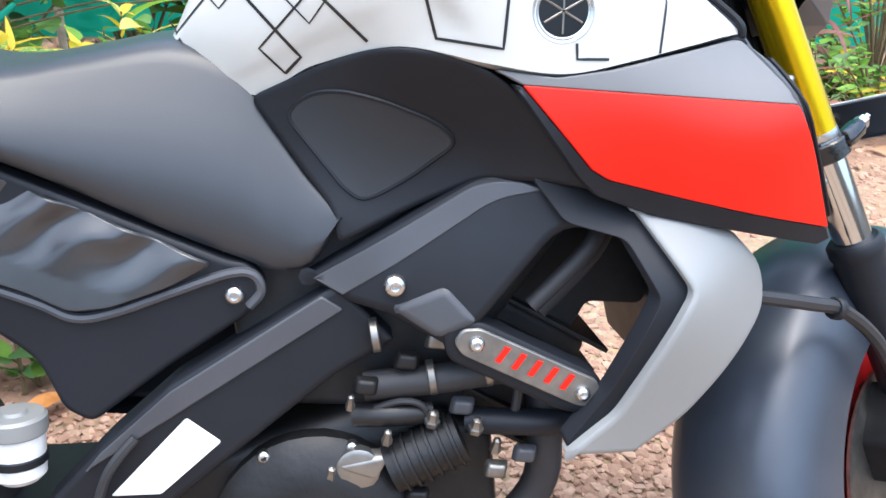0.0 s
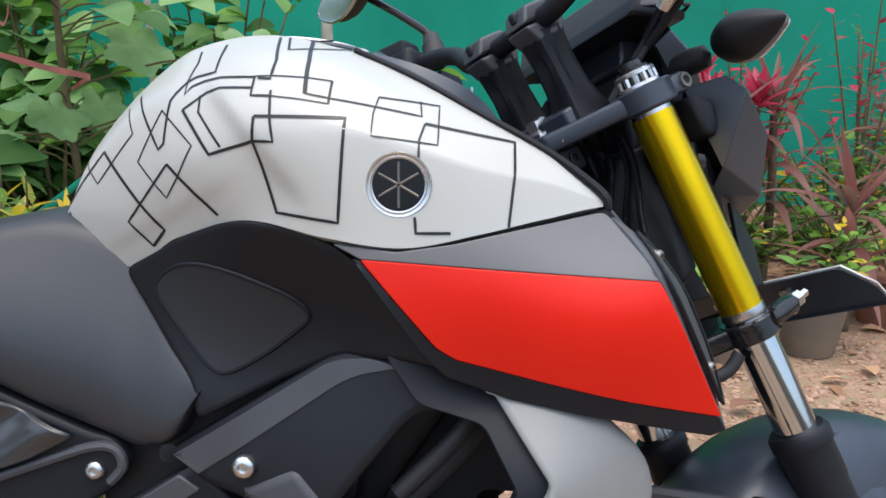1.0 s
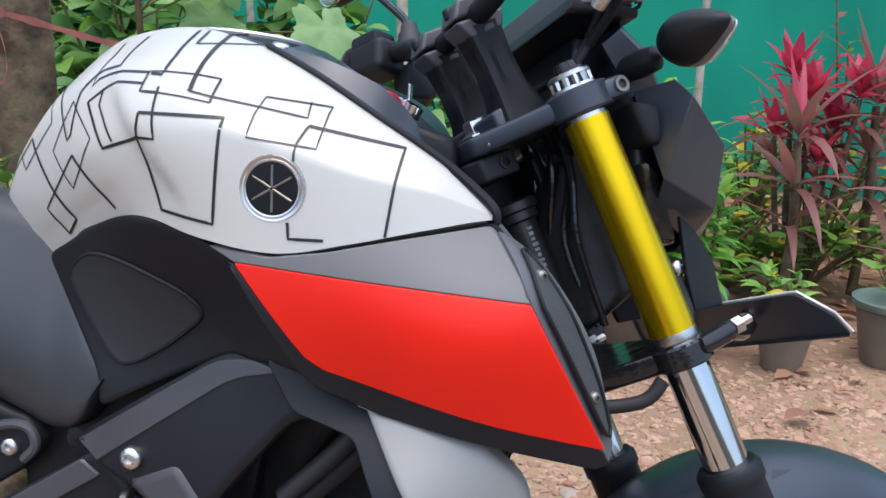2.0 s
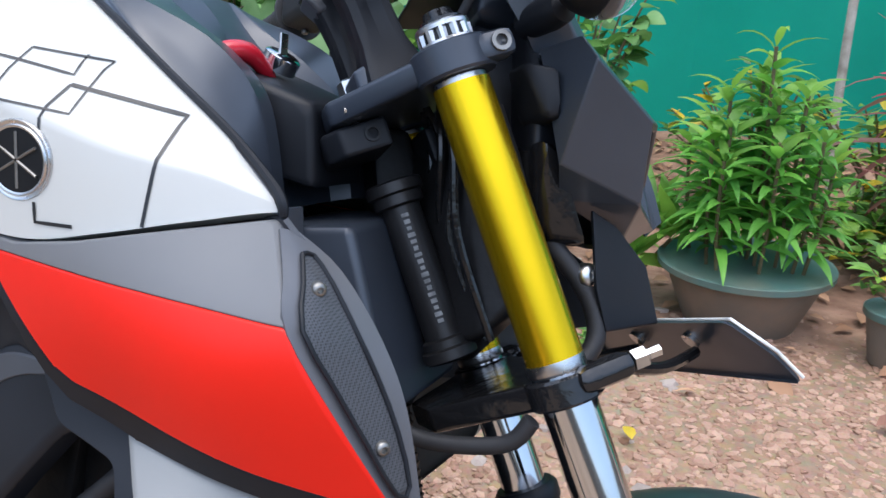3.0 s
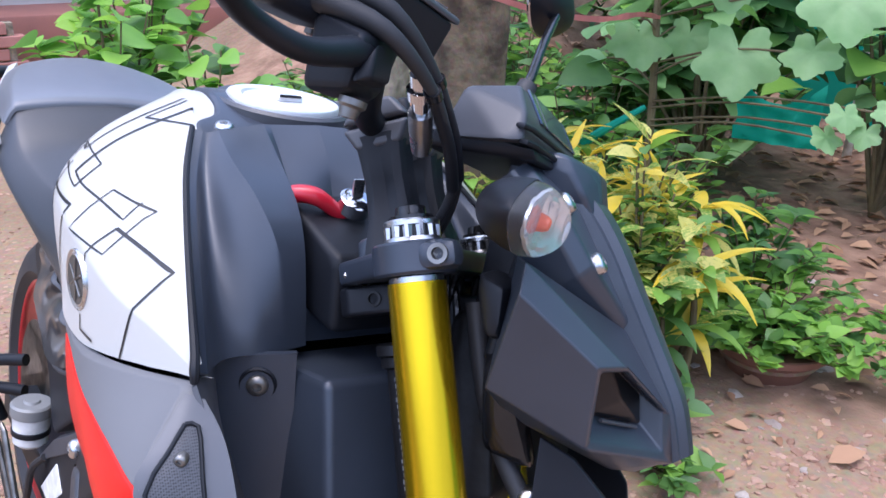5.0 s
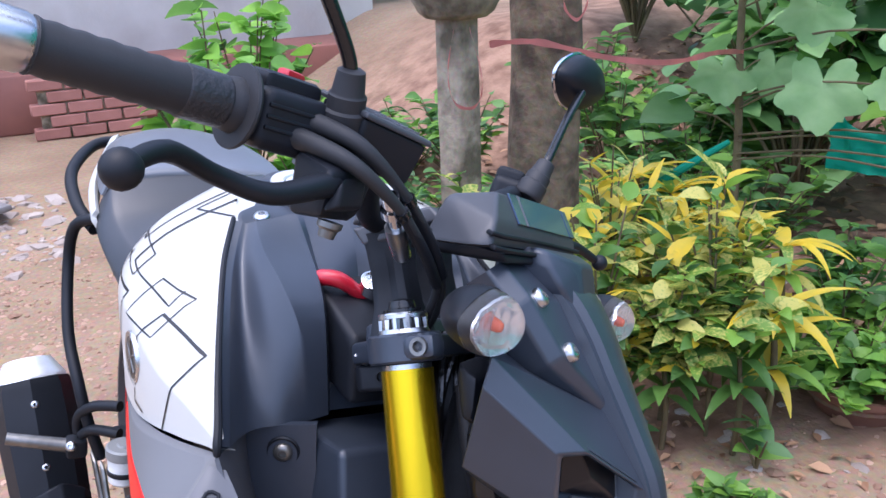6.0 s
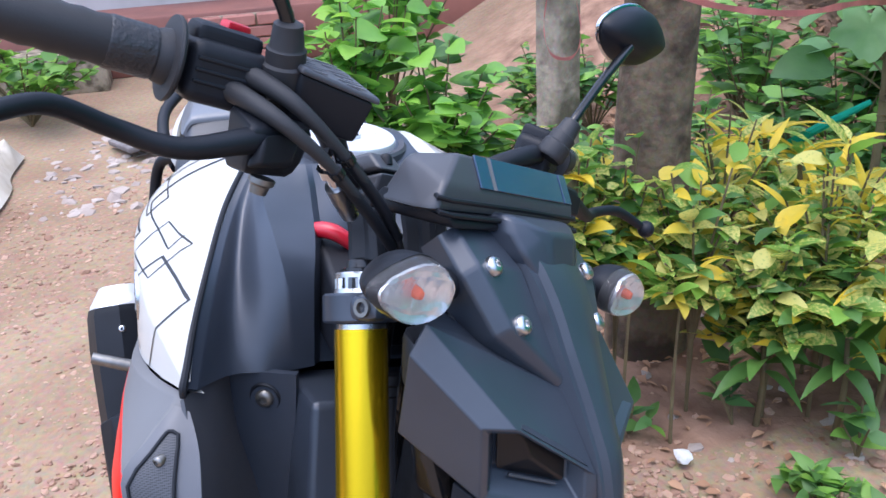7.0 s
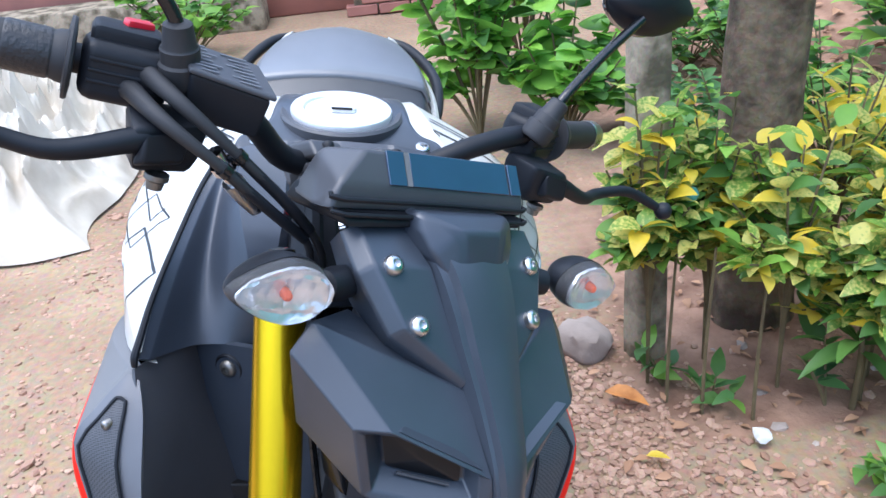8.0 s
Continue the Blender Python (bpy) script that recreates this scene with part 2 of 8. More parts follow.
def hull(points, r=0.006, seg=2):
    """The convex body round some corner points, with rounded edges."""
    bm = bmesh.new()
    for p in points:
        bm.verts.new(p)
    bmesh.ops.convex_hull(bm, input=bm.verts)
    bmesh.ops.dissolve_limit(bm, angle_limit=radians(4), verts=bm.verts, edges=bm.edges)
    if r:
        bmesh.ops.bevel(bm, geom=bm.edges[:], offset=r, segments=seg, affect="EDGES", profile=0.5, clamp_overlap=True)
    return bm


def tps(P):
    """A smooth height over the plane through rows (a, b, height)."""
    P = np.array(P, float)
    X, h, k = P[:, :2], P[:, 2], len(P)
    r = np.linalg.norm(X[:, None] - X[None], axis=2)
    K = r * r * np.log(r + 1e-12) + np.eye(k) * 1e-4
    Q = np.c_[np.ones(k), X]
    c = np.linalg.solve(np.block([[K, Q], [Q.T, np.zeros((3, 3))]]), np.r_[h, 0, 0, 0])

    def f(a, b):
        d = np.hypot(X[:, 0] - a, X[:, 1] - b)
        return float((d * d * np.log(d + 1e-12)) @ c[:k] + c[k] + c[k + 1] * a + c[k + 2] * b)
    return f


def panel(outline, f, thick=0.006, bev=0.004, res=0.012, side=-1, lift=0.0, place=None):
    """A moulded panel: a closed outline (a, b) lying on the height f(a, b), with a rounded rim. place maps (a, b, h) to the thing's axes."""
    if place is None:
        def place(a, b, h):
            return Vector((a, side * h, b))
    poly = [Vector((q[0], q[1])) for q in outline]
    ring = min(bev, 0.0014)
    bm = bmesh.new()
    fc = bm.faces.new([bm.verts.new((q.x, q.y, 0)) for q in poly])
    bm.normal_update()
    if ring:
        bmesh.ops.inset_region(bm, faces=[fc], thickness=ring, use_boundary=True, use_even_offset=False)
        if bev > 0.0045:
            for w in (0.35 * bev, 0.5 * bev):
                bmesh.ops.inset_region(bm, faces=[fc], thickness=w, use_boundary=True, use_even_offset=False)
    lo = [min(q[i] for q in poly) for i in (0, 1)]
    hi = [max(q[i] for q in poly) for i in (0, 1)]
    for i in (0, 1):
        k = int((hi[i] - lo[i]) / res)
        for j in range(1, k + 1):
            co, no = [0, 0, 0], [0, 0, 0]
            co[i], no[i] = lo[i] + (hi[i] - lo[i]) * j / (k + 1), 1
            bmesh.ops.bisect_plane(bm, geom=bm.verts[:] + bm.edges[:] + bm.faces[:], plane_co=co, plane_no=no)
    seg = [(poly[i], poly[(i + 1) % len(poly)]) for i in range(len(poly))]
    turn = 1 if sum(a.x * b.y - b.x * a.y for a, b in seg) > 0 else -1

    def edge(p):
        best, out = 9, Vector((0, 0))
        for a, b in seg:
            u = b - a
            t = max(0, min(1, (p - a).dot(u) / max(u.length_squared, 1e-12)))
            d = (a + u * t - p).length
            if d < best:
                best, out = d, Vector((u.y, -u.x)).normalized() * turn
        return best, out
    layer = bm.verts.layers.float_vector.new("nrm")
    e = 0.0015
    for v in bm.verts:
        a, b = v.co.x, v.co.y
        d, out = edge(Vector((a, b)))
        soft = bev if bev > 0.0045 else 0.0
        g = max(0.0, 1 - d / soft) if soft else 0.0
        drop = 0.4 * soft * g * g + (ring if d < ring * 0.5 else 0)
        tilt = 0.8 * g + (1.4 if d < ring * 0.5 else 0)
        da, db = (f(a + e, b) - f(a - e, b)) / (2 * e), (f(a, b + e) - f(a, b - e)) / (2 * e)
        v.co = place(a, b, f(a, b) + lift - drop)
        o0 = place(a, b, 0)
        sa, sb, sh = place(a + 1, b, 0) - o0, place(a, b + 1, 0) - o0, place(a, b, 1) - o0
        v[layer] = (sh - sa * (da - tilt * out.x) - sb * (db - tilt * out.y)).normalized()
    bmesh.ops.triangulate(bm, faces=[q for q in bm.faces if len(q.verts) > 4])
    edges = [q for q in bm.edges if len(q.link_faces) == 1]
    g = bmesh.ops.extrude_edge_only(bm, edges=edges)
    inner = place(0, 0, -thick) - place(0, 0, 0)
    bmesh.ops.translate(bm, vec=inner, verts=[q for q in g["geom"] if isinstance(q, bmesh.types.BMVert)])
    return bm


def patch(rows, n=5, thick=0.005, side=1):
    """A smooth sheet through rows of control points, with a folded rim."""
    cols = [cat(r, n) for r in rows]
    grid = [cat([c[j] for c in cols], n) for j in range(len(cols[0]))]
    bm = bmesh.new()
    V = [[bm.verts.new((p.x, p.y * side, p.z)) for p in g] for g in grid]
    for a, b in zip(V, V[1:]):
        for j in range(len(a) - 1):
            bm.faces.new((a[j], a[j + 1], b[j + 1], b[j]))
    if thick:
        bm.normal_update()
        bmesh.ops.recalc_face_normals(bm, faces=bm.faces)
        bmesh.ops.solidify(bm, geom=bm.faces[:], thickness=thick)
    return bm


def folded(sheets, n, thick, side):
    """Several sheets that meet along sharp folds, welded into one shell."""
    bm = join(*[patch(rows, n, 0, side) for rows in sheets])
    bmesh.ops.remove_doubles(bm, verts=bm.verts, dist=0.0004)
    bmesh.ops.recalc_face_normals(bm, faces=bm.faces)
    bmesh.ops.solidify(bm, geom=bm.faces[:], thickness=thick)
    return bm


def facets(points, faces, thick=0.005, r=0.0025, side=1, mid=0.0):
    """A shell of flat faces between named corners, with narrow rounded edges."""
    bm = bmesh.new()
    V = {k: bm.verts.new((q[0], mid + q[1] * side, q[2])) for k, q in points.items()}
    for f in faces:
        bm.faces.new([V[k] for k in f.split()])
    bmesh.ops.recalc_face_normals(bm, faces=bm.faces)
    if r:
        bmesh.ops.bevel(bm, geom=[e for e in bm.edges if len(e.link_faces) == 2 and e.calc_face_angle(0) > 0.15], offset=r, segments=3, affect="EDGES", profile=0.5, clamp_overlap=True)
    bmesh.ops.solidify(bm, geom=bm.faces[:], thickness=thick)
    return bm


def screw(p, d, r=0.009, h=0.005, material=ALLOY, parent=None, basis=None):
    """A domed hex-socket screw head at p looking along d."""
    p, d = Vector(p), Vector(d).normalized()
    b = turned([(-0.004, r), (h * 0.4, r), (h * 0.8, r * 0.85), (h, r * 0.55), (h * 1.02, r * 0.42), (h * 0.45, r * 0.4), (h * 0.4, 0.0)], p, p + d, 14)
    return part("screw", b, material, parent, basis=basis)


# ---- the motorcycle: x ahead, y to its left, z up from its tyre line; it leans on its side stand ----
LEAN_DEG, RAKE, STEER = 10.0, radians(25.5), radians(36.6)
bike = thing("motorcycle", "white, grey and red naked motorcycle leaning on its side stand", "motorcycle", at=pose(0, 0, 0, -LEAN_DEG, 0, 0))
AX = Vector((0.3475, 0, 0.85))
W = Vector((-math.sin(RAKE), 0, math.cos(RAKE)))
U = Vector((math.cos(RAKE), 0, math.sin(RAKE)))
MS = Matrix.Translation(AX) @ Matrix.Rotation(STEER, 4, W) @ Matrix.Translation(-AX)


def bp(name, bm, material, label="", parent=None, **k):
    return part(name, bm, material, parent or bike, label, crisp=True, **k)


def sp(name, bm, material, label="", parent=None, **k):
    """A part that turns with the front fork."""
    return part(name, bm, material, parent or bike, label, basis=None if parent else MS, crisp=True, **k)


# fuel tank shell: rows of x, then height and half-width of lower edge, belt, shoulder, top edge
TANK = [
    (-0.175, 0.790, 0.050, 0.796, 0.056, 0.802, 0.058, 0.808, 0.050),
    (-0.130, 0.790, 0.085, 0.828, 0.094, 0.860, 0.090, 0.882, 0.068),
    (-0.080, 0.772, 0.108, 0.830, 0.128, 0.900, 0.122, 0.937, 0.080),
    (-0.025, 0.800, 0.145, 0.862, 0.168, 0.930, 0.150, 0.979, 0.085),
    (0.050, 0.818, 0.190, 0.890, 0.214, 0.948, 0.177, 0.992, 0.092),
    (0.130, 0.804, 0.222, 0.894, 0.228, 0.944, 0.182, 0.9735, 0.1155),
    (0.190, 0.797, 0.224, 0.880, 0.225, 0.920, 0.185, 0.9460, 0.1385),
    (0.250, 0.808, 0.218, 0.862, 0.215, 0.895, 0.182, 0.9115, 0.1565),
    (0.310, 0.822, 0.202, 0.850, 0.198, 0.867, 0.184, 0.8765, 0.1715),
    (0.360, 0.832, 0.183, 0.835, 0.182, 0.838, 0.181, 0.840, 0.179),
]


def tank_row(x):
    T = TANK
    i = max(0, min(len(T) - 2, sum(1 for r in T if r[0] <= x) - 1))
    a, b, c, d = (T[max(0, min(len(T) - 1, i + j))] for j in (-1, 0, 1, 2))
    t = (x - b[0]) / (c[0] - b[0])
    row = [0.5 * (2 * b[k] + (c[k] - a[k]) * t + (2 * a[k] - 5 * b[k] + 4 * c[k] - d[k]) * t * t + (3 * b[k] - 3 * c[k] + d[k] - a[k]) * t ** 3) for k in range(1, 9)]
    return [Vector((x, row[1], row[0])), Vector((x, row[3], row[2])), Vector((x, row[5], row[4])), Vector((x, row[7], row[6]))]


def ease(a, b, v):
    t = max(0.0, min(1.0, (v - a) / (b - a)))
    return t * t * (3 - 2 * t)


def pressed(x, z):
    """How far the flank is pressed in beside the shoulder crease and the knee crease."""
    d = -0.739 * (x - 0.012) - 0.674 * (z - 0.947)
    along_it = 0.674 * (x - 0.012) - 0.739 * (z - 0.947)
    hollow = 0.0065 * ease(0.0, 0.013, d) * (1 - ease(0.013, 0.065, d)) * ease(-0.01, 0.045, along_it) * (1 - ease(0.125, 0.165, along_it))
    k = z - (0.829 + 0.44 * x)
    step = 0.0022 * ease(-0.010, 0.004, -k) * ease(-0.12, -0.08, x) * (1 - ease(0.02, 0.065, x))
    return hollow + step


def tank_skin(x, n=6):
    row = tank_row(x)
    w = 0.85 * ease(0.10, 0.17, x)
    straight = [a.lerp(b, i / n) for a, b in zip(row, row[1:]) for i in range(n)] + [row[-1]]
    return [Vector((x, q.y - pressed(x, q.z), q.z)) for q in (a.lerp(b, w) for a, b in zip(cat(row, n), straight))]


def tank_width(x, z):
    q = tank_skin(max(-0.17, min(0.358, x)), 14)
    for a, b in zip(q, q[1:]):
        if b.z >= z:
            t = (z - a.z) / max(b.z - a.z, 1e-6)
            return a.y + (b.y - a.y) * max(0, min(1, t))
    return q[-1].y


def tank_shell():
    xs = [-0.175 + 0.5295 * i / 107 for i in range(108)]
    bm = bmesh.new()
    V = []
    for x in xs:
        q = tank_skin(x, 14)
        ring = [Vector((x, q[0].y - 0.02, q[0].z - 0.004))] + q
        top = q[-1]
        crown = [Vector((x, top.y * (1 - s), top.z - 0.005 * (1 - (1 - s) ** 2))) for s in (0.35, 0.7)]
        ring = ring + crown + [Vector((x, 0, top.z - 0.005))]
        full = [Vector((p.x, -p.y, p.z)) for p in ring] + [p.copy() for p in ring[-2::-1]]
        V.append([bm.verts.new(p) for p in full])
    for a, b in zip(V, V[1:]):
        for j in range(len(a) - 1):
            if (a[j].co.x > 0.145 and abs(a[j].co.y) + abs(a[j + 1].co.y) < 1.98 * min(abs(tank_row(a[j].co.x)[3].y), 9)):
                continue
            bm.faces.new((a[j], a[j + 1], b[j + 1], b[j]))
    return bm


tank = bp("fuel_tank", tank_shell(), WHITE, "pearl white wrapped fuel tank with thin black geometric lines", smooth=50)


def ribbon(pts, width, side=-1, lift=0.0007):
    """A thin vinyl stripe on the tank's flank along points (x, z)."""
    P = []
    for a, b in zip(pts, pts[1:]):
        k = max(1, int(math.hypot(b[0] - a[0], b[1] - a[1]) / 0.006))
        P += [(a[0] + (b[0] - a[0]) * i / k, a[1] + (b[1] - a[1]) * i / k) for i in range(k)]
    P.append(pts[-1])
    bm = bmesh.new()
    last = None
    for i, (x, z) in enumerate(P):
        a, b = P[max(0, i - 1)], P[min(len(P) - 1, i + 1)]
        t = Vector((b[0] - a[0], b[1] - a[1])).normalized()
        e = Vector((-t.y, t.x)) * width / 2
        row = []
        for s in (1, -1):
            xx, zz = x + e.x * s, z + e.y * s
            h = tank_width(xx, zz)
            dz = (tank_width(xx, zz + 0.004) - tank_width(xx, zz - 0.004)) / 0.008
            nrm = Vector((0, 1, -dz)).normalized()
            p = Vector((xx, h, zz)) + nrm * lift
            row.append(bm.verts.new((p.x, side * p.y, p.z)))
        if last:
            bm.faces.new((last[0], last[1], row[1], row[0]))
        last = row
    return bm


# vinyl strokes on the flanks: width, then points (x, z)
STROKES = [
    (0.0028, [(0.014, 0.980), (0.017, 0.962), (0.020, 0.946), (0.0, 0.943), (-0.008, 0.939), (-0.018, 0.929), (-0.023, 0.922), (-0.024, 0.909), (-0.026, 0.884), (-0.032, 0.879), (-0.060, 0.922), (-0.068, 0.932)]),
    (0.0024, [(-0.011, 0.974), (-0.006, 0.959), (-0.008, 0.939), (-0.008, 0.927), (-0.002, 0.934), (0.011, 0.938), (0.028, 0.940), (0.062, 0.938)]),
    (0.0032, [(0.064, 0.987), (0.075, 0.955), (0.075, 0.936), (0.064, 0.937)]),
    (0.0026, [(0.061, 0.939), (0.061, 0.921), (0.079, 0.920)]),
    (0.0014, [(0.079, 0.920), (0.103, 0.917), (0.127, 0.913)]),
    (0.0014, [(0.061, 0.939), (0.078, 0.939), (0.106, 0.937), (0.127, 0.934)]),
    (0.0026, [(0.127, 0.934), (0.127, 0.913)]),
    (0.0044, [(0.095, 0.984), (0.103, 0.955), (0.107, 0.922)]),
    (0.0018, [(0.107, 0.922), (0.127, 0.918), (0.164, 0.912), (0.202, 0.905), (0.200, 0.919)]),
    (0.0026, [(0.073, 0.987), (0.080, 0.969)]),
    (0.0015, [(0.080, 0.969), (0.099, 0.971), (0.135, 0.974)]),
    (0.0022, [(0.095, 0.983), (0.115, 0.983)]),
]
STROKES += [
    (0.0028, [(0.078, 0.925), (0.080, 0.901), (0.083, 0.882), (0.064, 0.883)]),
    (0.0024, [(0.060, 0.928), (0.029, 0.930), (0.015, 0.927), (-0.008, 0.913)]),
    (0.0034, [(-0.008, 0.913), (-0.005, 0.909), (0.023, 0.873), (0.064, 0.883)]),
    (0.0026, [(0.009, 0.925), (0.009, 0.910), (0.034, 0.879)]),
    (0.0032, [(0.066, 0.903), (0.142, 0.901), (0.136, 0.817), (0.082, 0.825), (0.072, 0.861), (0.065, 0.883), (0.066, 0.903)]),
]
STROKES += [
    (0.0016, [(0.166, 0.921), (0.216, 0.916), (0.216, 0.880), (0.163, 0.8865), (0.163, 0.906), (0.166, 0.921)]),
    (0.0024, [(0.201, 0.868), (0.201, 0.884), (0.205, 0.8985)]),
    (0.0028, [(0.205, 0.8985), (0.280, 0.885), (0.279, 0.857), (0.274, 0.814)]),
    (0.0030, [(0.198, 0.822), (0.199, 0.809), (0.227, 0.809)]),
    (0.0018, [(-0.031, 0.914), (-0.057, 0.869), (-0.025, 0.837), (-0.011, 0.855), (0.005, 0.881), (-0.031, 0.914)]),
]
STROKES += [
    (0.0034, [(-0.022, 0.866), (0.025, 0.822)]),
    (0.0026, [(-0.022, 0.866), (-0.072, 0.815), (-0.049, 0.793)]),
    (0.0036, [(-0.049, 0.793), (-0.034, 0.808), (-0.102, 0.88)]),
    (0.0018, [(-0.078, 0.920), (-0.065, 0.895), (-0.109, 0.85), (-0.133, 0.875)]),
    (0.0024, [(-0.102, 0.88), (-0.156, 0.827), (-0.149, 0.814)]),
    (0.0024, [(-0.164, 0.840), (-0.147, 0.816)]),
]
for s in (-1, 1):
    for w, pts in STROKES:
        bp("vinyl_line", ribbon(pts, w * 0.82, s), LINE, parent=tank)

# lower flank of the body
KNEE_F = tps([(0.104, 0.733, 0.165), (0.022, 0.678, 0.147), (-0.083, 0.776, 0.112), (0.051, 0.82, 0.196), (0.138, 0.795, 0.213), (-0.002, 0.66, 0.15), (0.228, 0.709, 0.21), (0.18, 0.68, 0.19)])
SHR_F = tps([(0.154, 0.786, 0.224), (0.389, 0.773, 0.235), (0.228, 0.709, 0.224), (0.455, 0.655, 0.194), (0.36, 0.829, 0.188), (0.263, 0.683, 0.217), (0.43, 0.70, 0.215), (0.218, 0.783, 0.232), (0.265, 0.780, 0.2365), (0.316, 0.777, 0.237), (0.348, 0.775, 0.2365)])
FRM_F = tps([(0.048, 0.604, 0.178), (-0.036, 0.603, 0.141), (0.103, 0.557, 0.194), (-0.103, 0.585, 0.15), (0.263, 0.683, 0.192), (-0.2, 0.4, 0.15)])
SIL_F = tps([(0.263, 0.683, 0.205), (0.311, 0.61, 0.245), (0.40, 0.60, 0.19), (0.40, 0.66, 0.18), (0.25, 0.45, 0.225)])


for s in (-1, 1):
    knee = bp("knee_panel", panel(fillet([(-0.085, 0.770), (-0.013, 0.803), (0.026, 0.8155), (0.051, 0.818), (0.09, 0.8135), (0.132, 0.797), (0.155, 0.779), (0.216, 0.706), (0.26, 0.69),
                                          (0.184, 0.70), (0.13, 0.70), (0.065, 0.67), (-0.005, 0.635), (-0.008, 0.667)], 0.012), KNEE_F, 0.012, 0.006, side=s), BLACK, "matte black plastic knee panel")
    bp("knee_pad", panel(fillet([(-0.051, 0.756), (-0.027, 0.776), (0.001, 0.779), (0.037, 0.771), (0.086, 0.752), (0.107, 0.734), (0.065, 0.701), (0.034, 0.683), (0.018, 0.678), (0.003, 0.689)], 0.014),
                         KNEE_F, 0.006, 0.004, side=s, lift=0.0025), KNEE, "grained black pad with a raised rim", parent=knee)
    rim = fillet([(-0.051, 0.756), (-0.027, 0.776), (0.001, 0.779), (0.037, 0.771), (0.086, 0.752), (0.107, 0.734), (0.065, 0.701), (0.034, 0.683), (0.018, 0.678), (0.003, 0.689)], 0.014)
    bp("pad_rim", tube([(q.x, s * (KNEE_F(q.x, q.y) + 0.0012), q.y) for q in rim + rim[:1]], 0.0022, 6, smooth=1), BLACK, parent=knee)
    shroud = bp("side_shroud", panel(fillet([(0.13, 0.800), (0.183, 0.7935), (0.229, 0.800), (0.278, 0.811), (0.355, 0.827), (0.396, 0.772), (0.393, 0.7725), (0.154, 0.7875)],
                                            [0.004, 0.004, 0.004, 0.004, 0.006, 0, 0, 0.002]), SHR_F, 0.011, 0.003, side=s), GREY, "matte grey air scoop cover wrapped in red")
    bp("red_wrap", panel(fillet([(0.1535, 0.7873), (0.393, 0.7722), (0.4545, 0.656), (0.37, 0.674), (0.276, 0.6955), (0.232, 0.7065), (0.216, 0.716)], 0.003), SHR_F, 0.006, 0.0015, side=s, lift=0.0006), RED,
       "bright red vinyl wrap", parent=shroud)
    bp("shroud_back", panel(fillet([(0.156, 0.785), (0.390, 0.770), (0.450, 0.659), (0.37, 0.677), (0.276, 0.698), (0.234, 0.709), (0.218, 0.718)], 0.003), SHR_F, 0.012, 0.001, side=s, lift=-0.0065), BLACK, "black inner shell", parent=shroud)
    bp("shroud_edge", panel(fillet([(0.146, 0.788), (0.153, 0.7868), (0.2155, 0.7155), (0.232, 0.706), (0.276, 0.695), (0.37, 0.6735), (0.4548, 0.6555), (0.46, 0.644), (0.447, 0.639), (0.366, 0.656), (0.276, 0.673), (0.224, 0.691), (0.206, 0.708)], 0.002), SHR_F, 0.018, 0.003, side=s, lift=-0.001),
       BLACK, "dark lower lip", parent=shroud)
    scoop = bp("radiator_scoop", panel(fillet([(0.258, 0.683), (0.358, 0.655), (0.395, 0.62), (0.401, 0.58), (0.371, 0.543), (0.317, 0.483), (0.271, 0.447), (0.203, 0.451), (0.248, 0.49), (0.309, 0.609)],
                                              [0.002, 0.004, 0.02, 0.02, 0.01, 0.01, 0.004, 0.002, 0.01, 0.008]), SIL_F, 0.02, 0.006, side=s), SILVER, "silver grey radiator scoop")
    bp("scoop_lining", panel(fillet([(0.17, 0.705), (0.27, 0.689), (0.318, 0.609), (0.258, 0.488), (0.212, 0.449), (0.205, 0.455), (0.243, 0.51), (0.283, 0.60), (0.255, 0.65), (0.2, 0.665)], 0.008),
                             lambda a, b: SIL_F(a, b) - 0.014, 0.03, 0.003, side=s), BLACK, "matte black lining", parent=scoop)
    frm = bp("frame_cover", panel(fillet([(-0.036, 0.603), (0.126, 0.703), (0.161, 0.705), (0.262, 0.683), (0.25, 0.655), (0.20, 0.66), (0.15, 0.60), (0.13, 0.575), (0.1, 0.545), (0.043, 0.575), (0.007, 0.582)], [0.002, 0.03, 0.03, 0.01, 0.01, 0.03, 0.02, 0.01, 0.006, 0.004, 0.002]),
                                  FRM_F, 0.03, 0.01, side=s), BLACK, "matte black frame cover")
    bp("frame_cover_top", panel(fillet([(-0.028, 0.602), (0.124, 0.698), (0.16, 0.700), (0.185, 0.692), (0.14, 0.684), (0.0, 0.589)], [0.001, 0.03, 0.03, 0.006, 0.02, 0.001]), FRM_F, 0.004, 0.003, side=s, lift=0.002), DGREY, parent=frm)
    screw((0.048, s * 0.182, 0.604), (0, s, 0), 0.0105, 0.007, ALLOY, frm)
    bp("frame_bracket", panel(fillet([(0.043, 0.582), (0.094, 0.605), (0.124, 0.572), (0.087, 0.555)], 0.008), lambda a, b: FRM_F(a, b) + 0.004, 0.02, 0.008, side=s), DGREY, "dark bracket", parent=frm)
    arm = bp("slider_arm", panel(fillet([(0.09, 0.57), (0.125, 0.572), (0.243, 0.514), (0.25, 0.49), (0.235, 0.475), (0.21, 0.478), (0.095, 0.535)], 0.012), lambda a, b: 0.195 + 0.0 * a, 0.03, 0.006, side=s), BLACK)
    badge = bp("badge_plate", panel(fillet([(0.101, 0.553), (0.109, 0.565), (0.126, 0.5655), (0.238, 0.512), (0.2425, 0.498), (0.233, 0.485), (0.219, 0.487), (0.109, 0.541)], 0.005), lambda a, b: 0.2005 + 0.0 * a, 0.006, 0.0015, side=s), STEEL,
               "brushed metal badge plate with red marks", parent=arm)
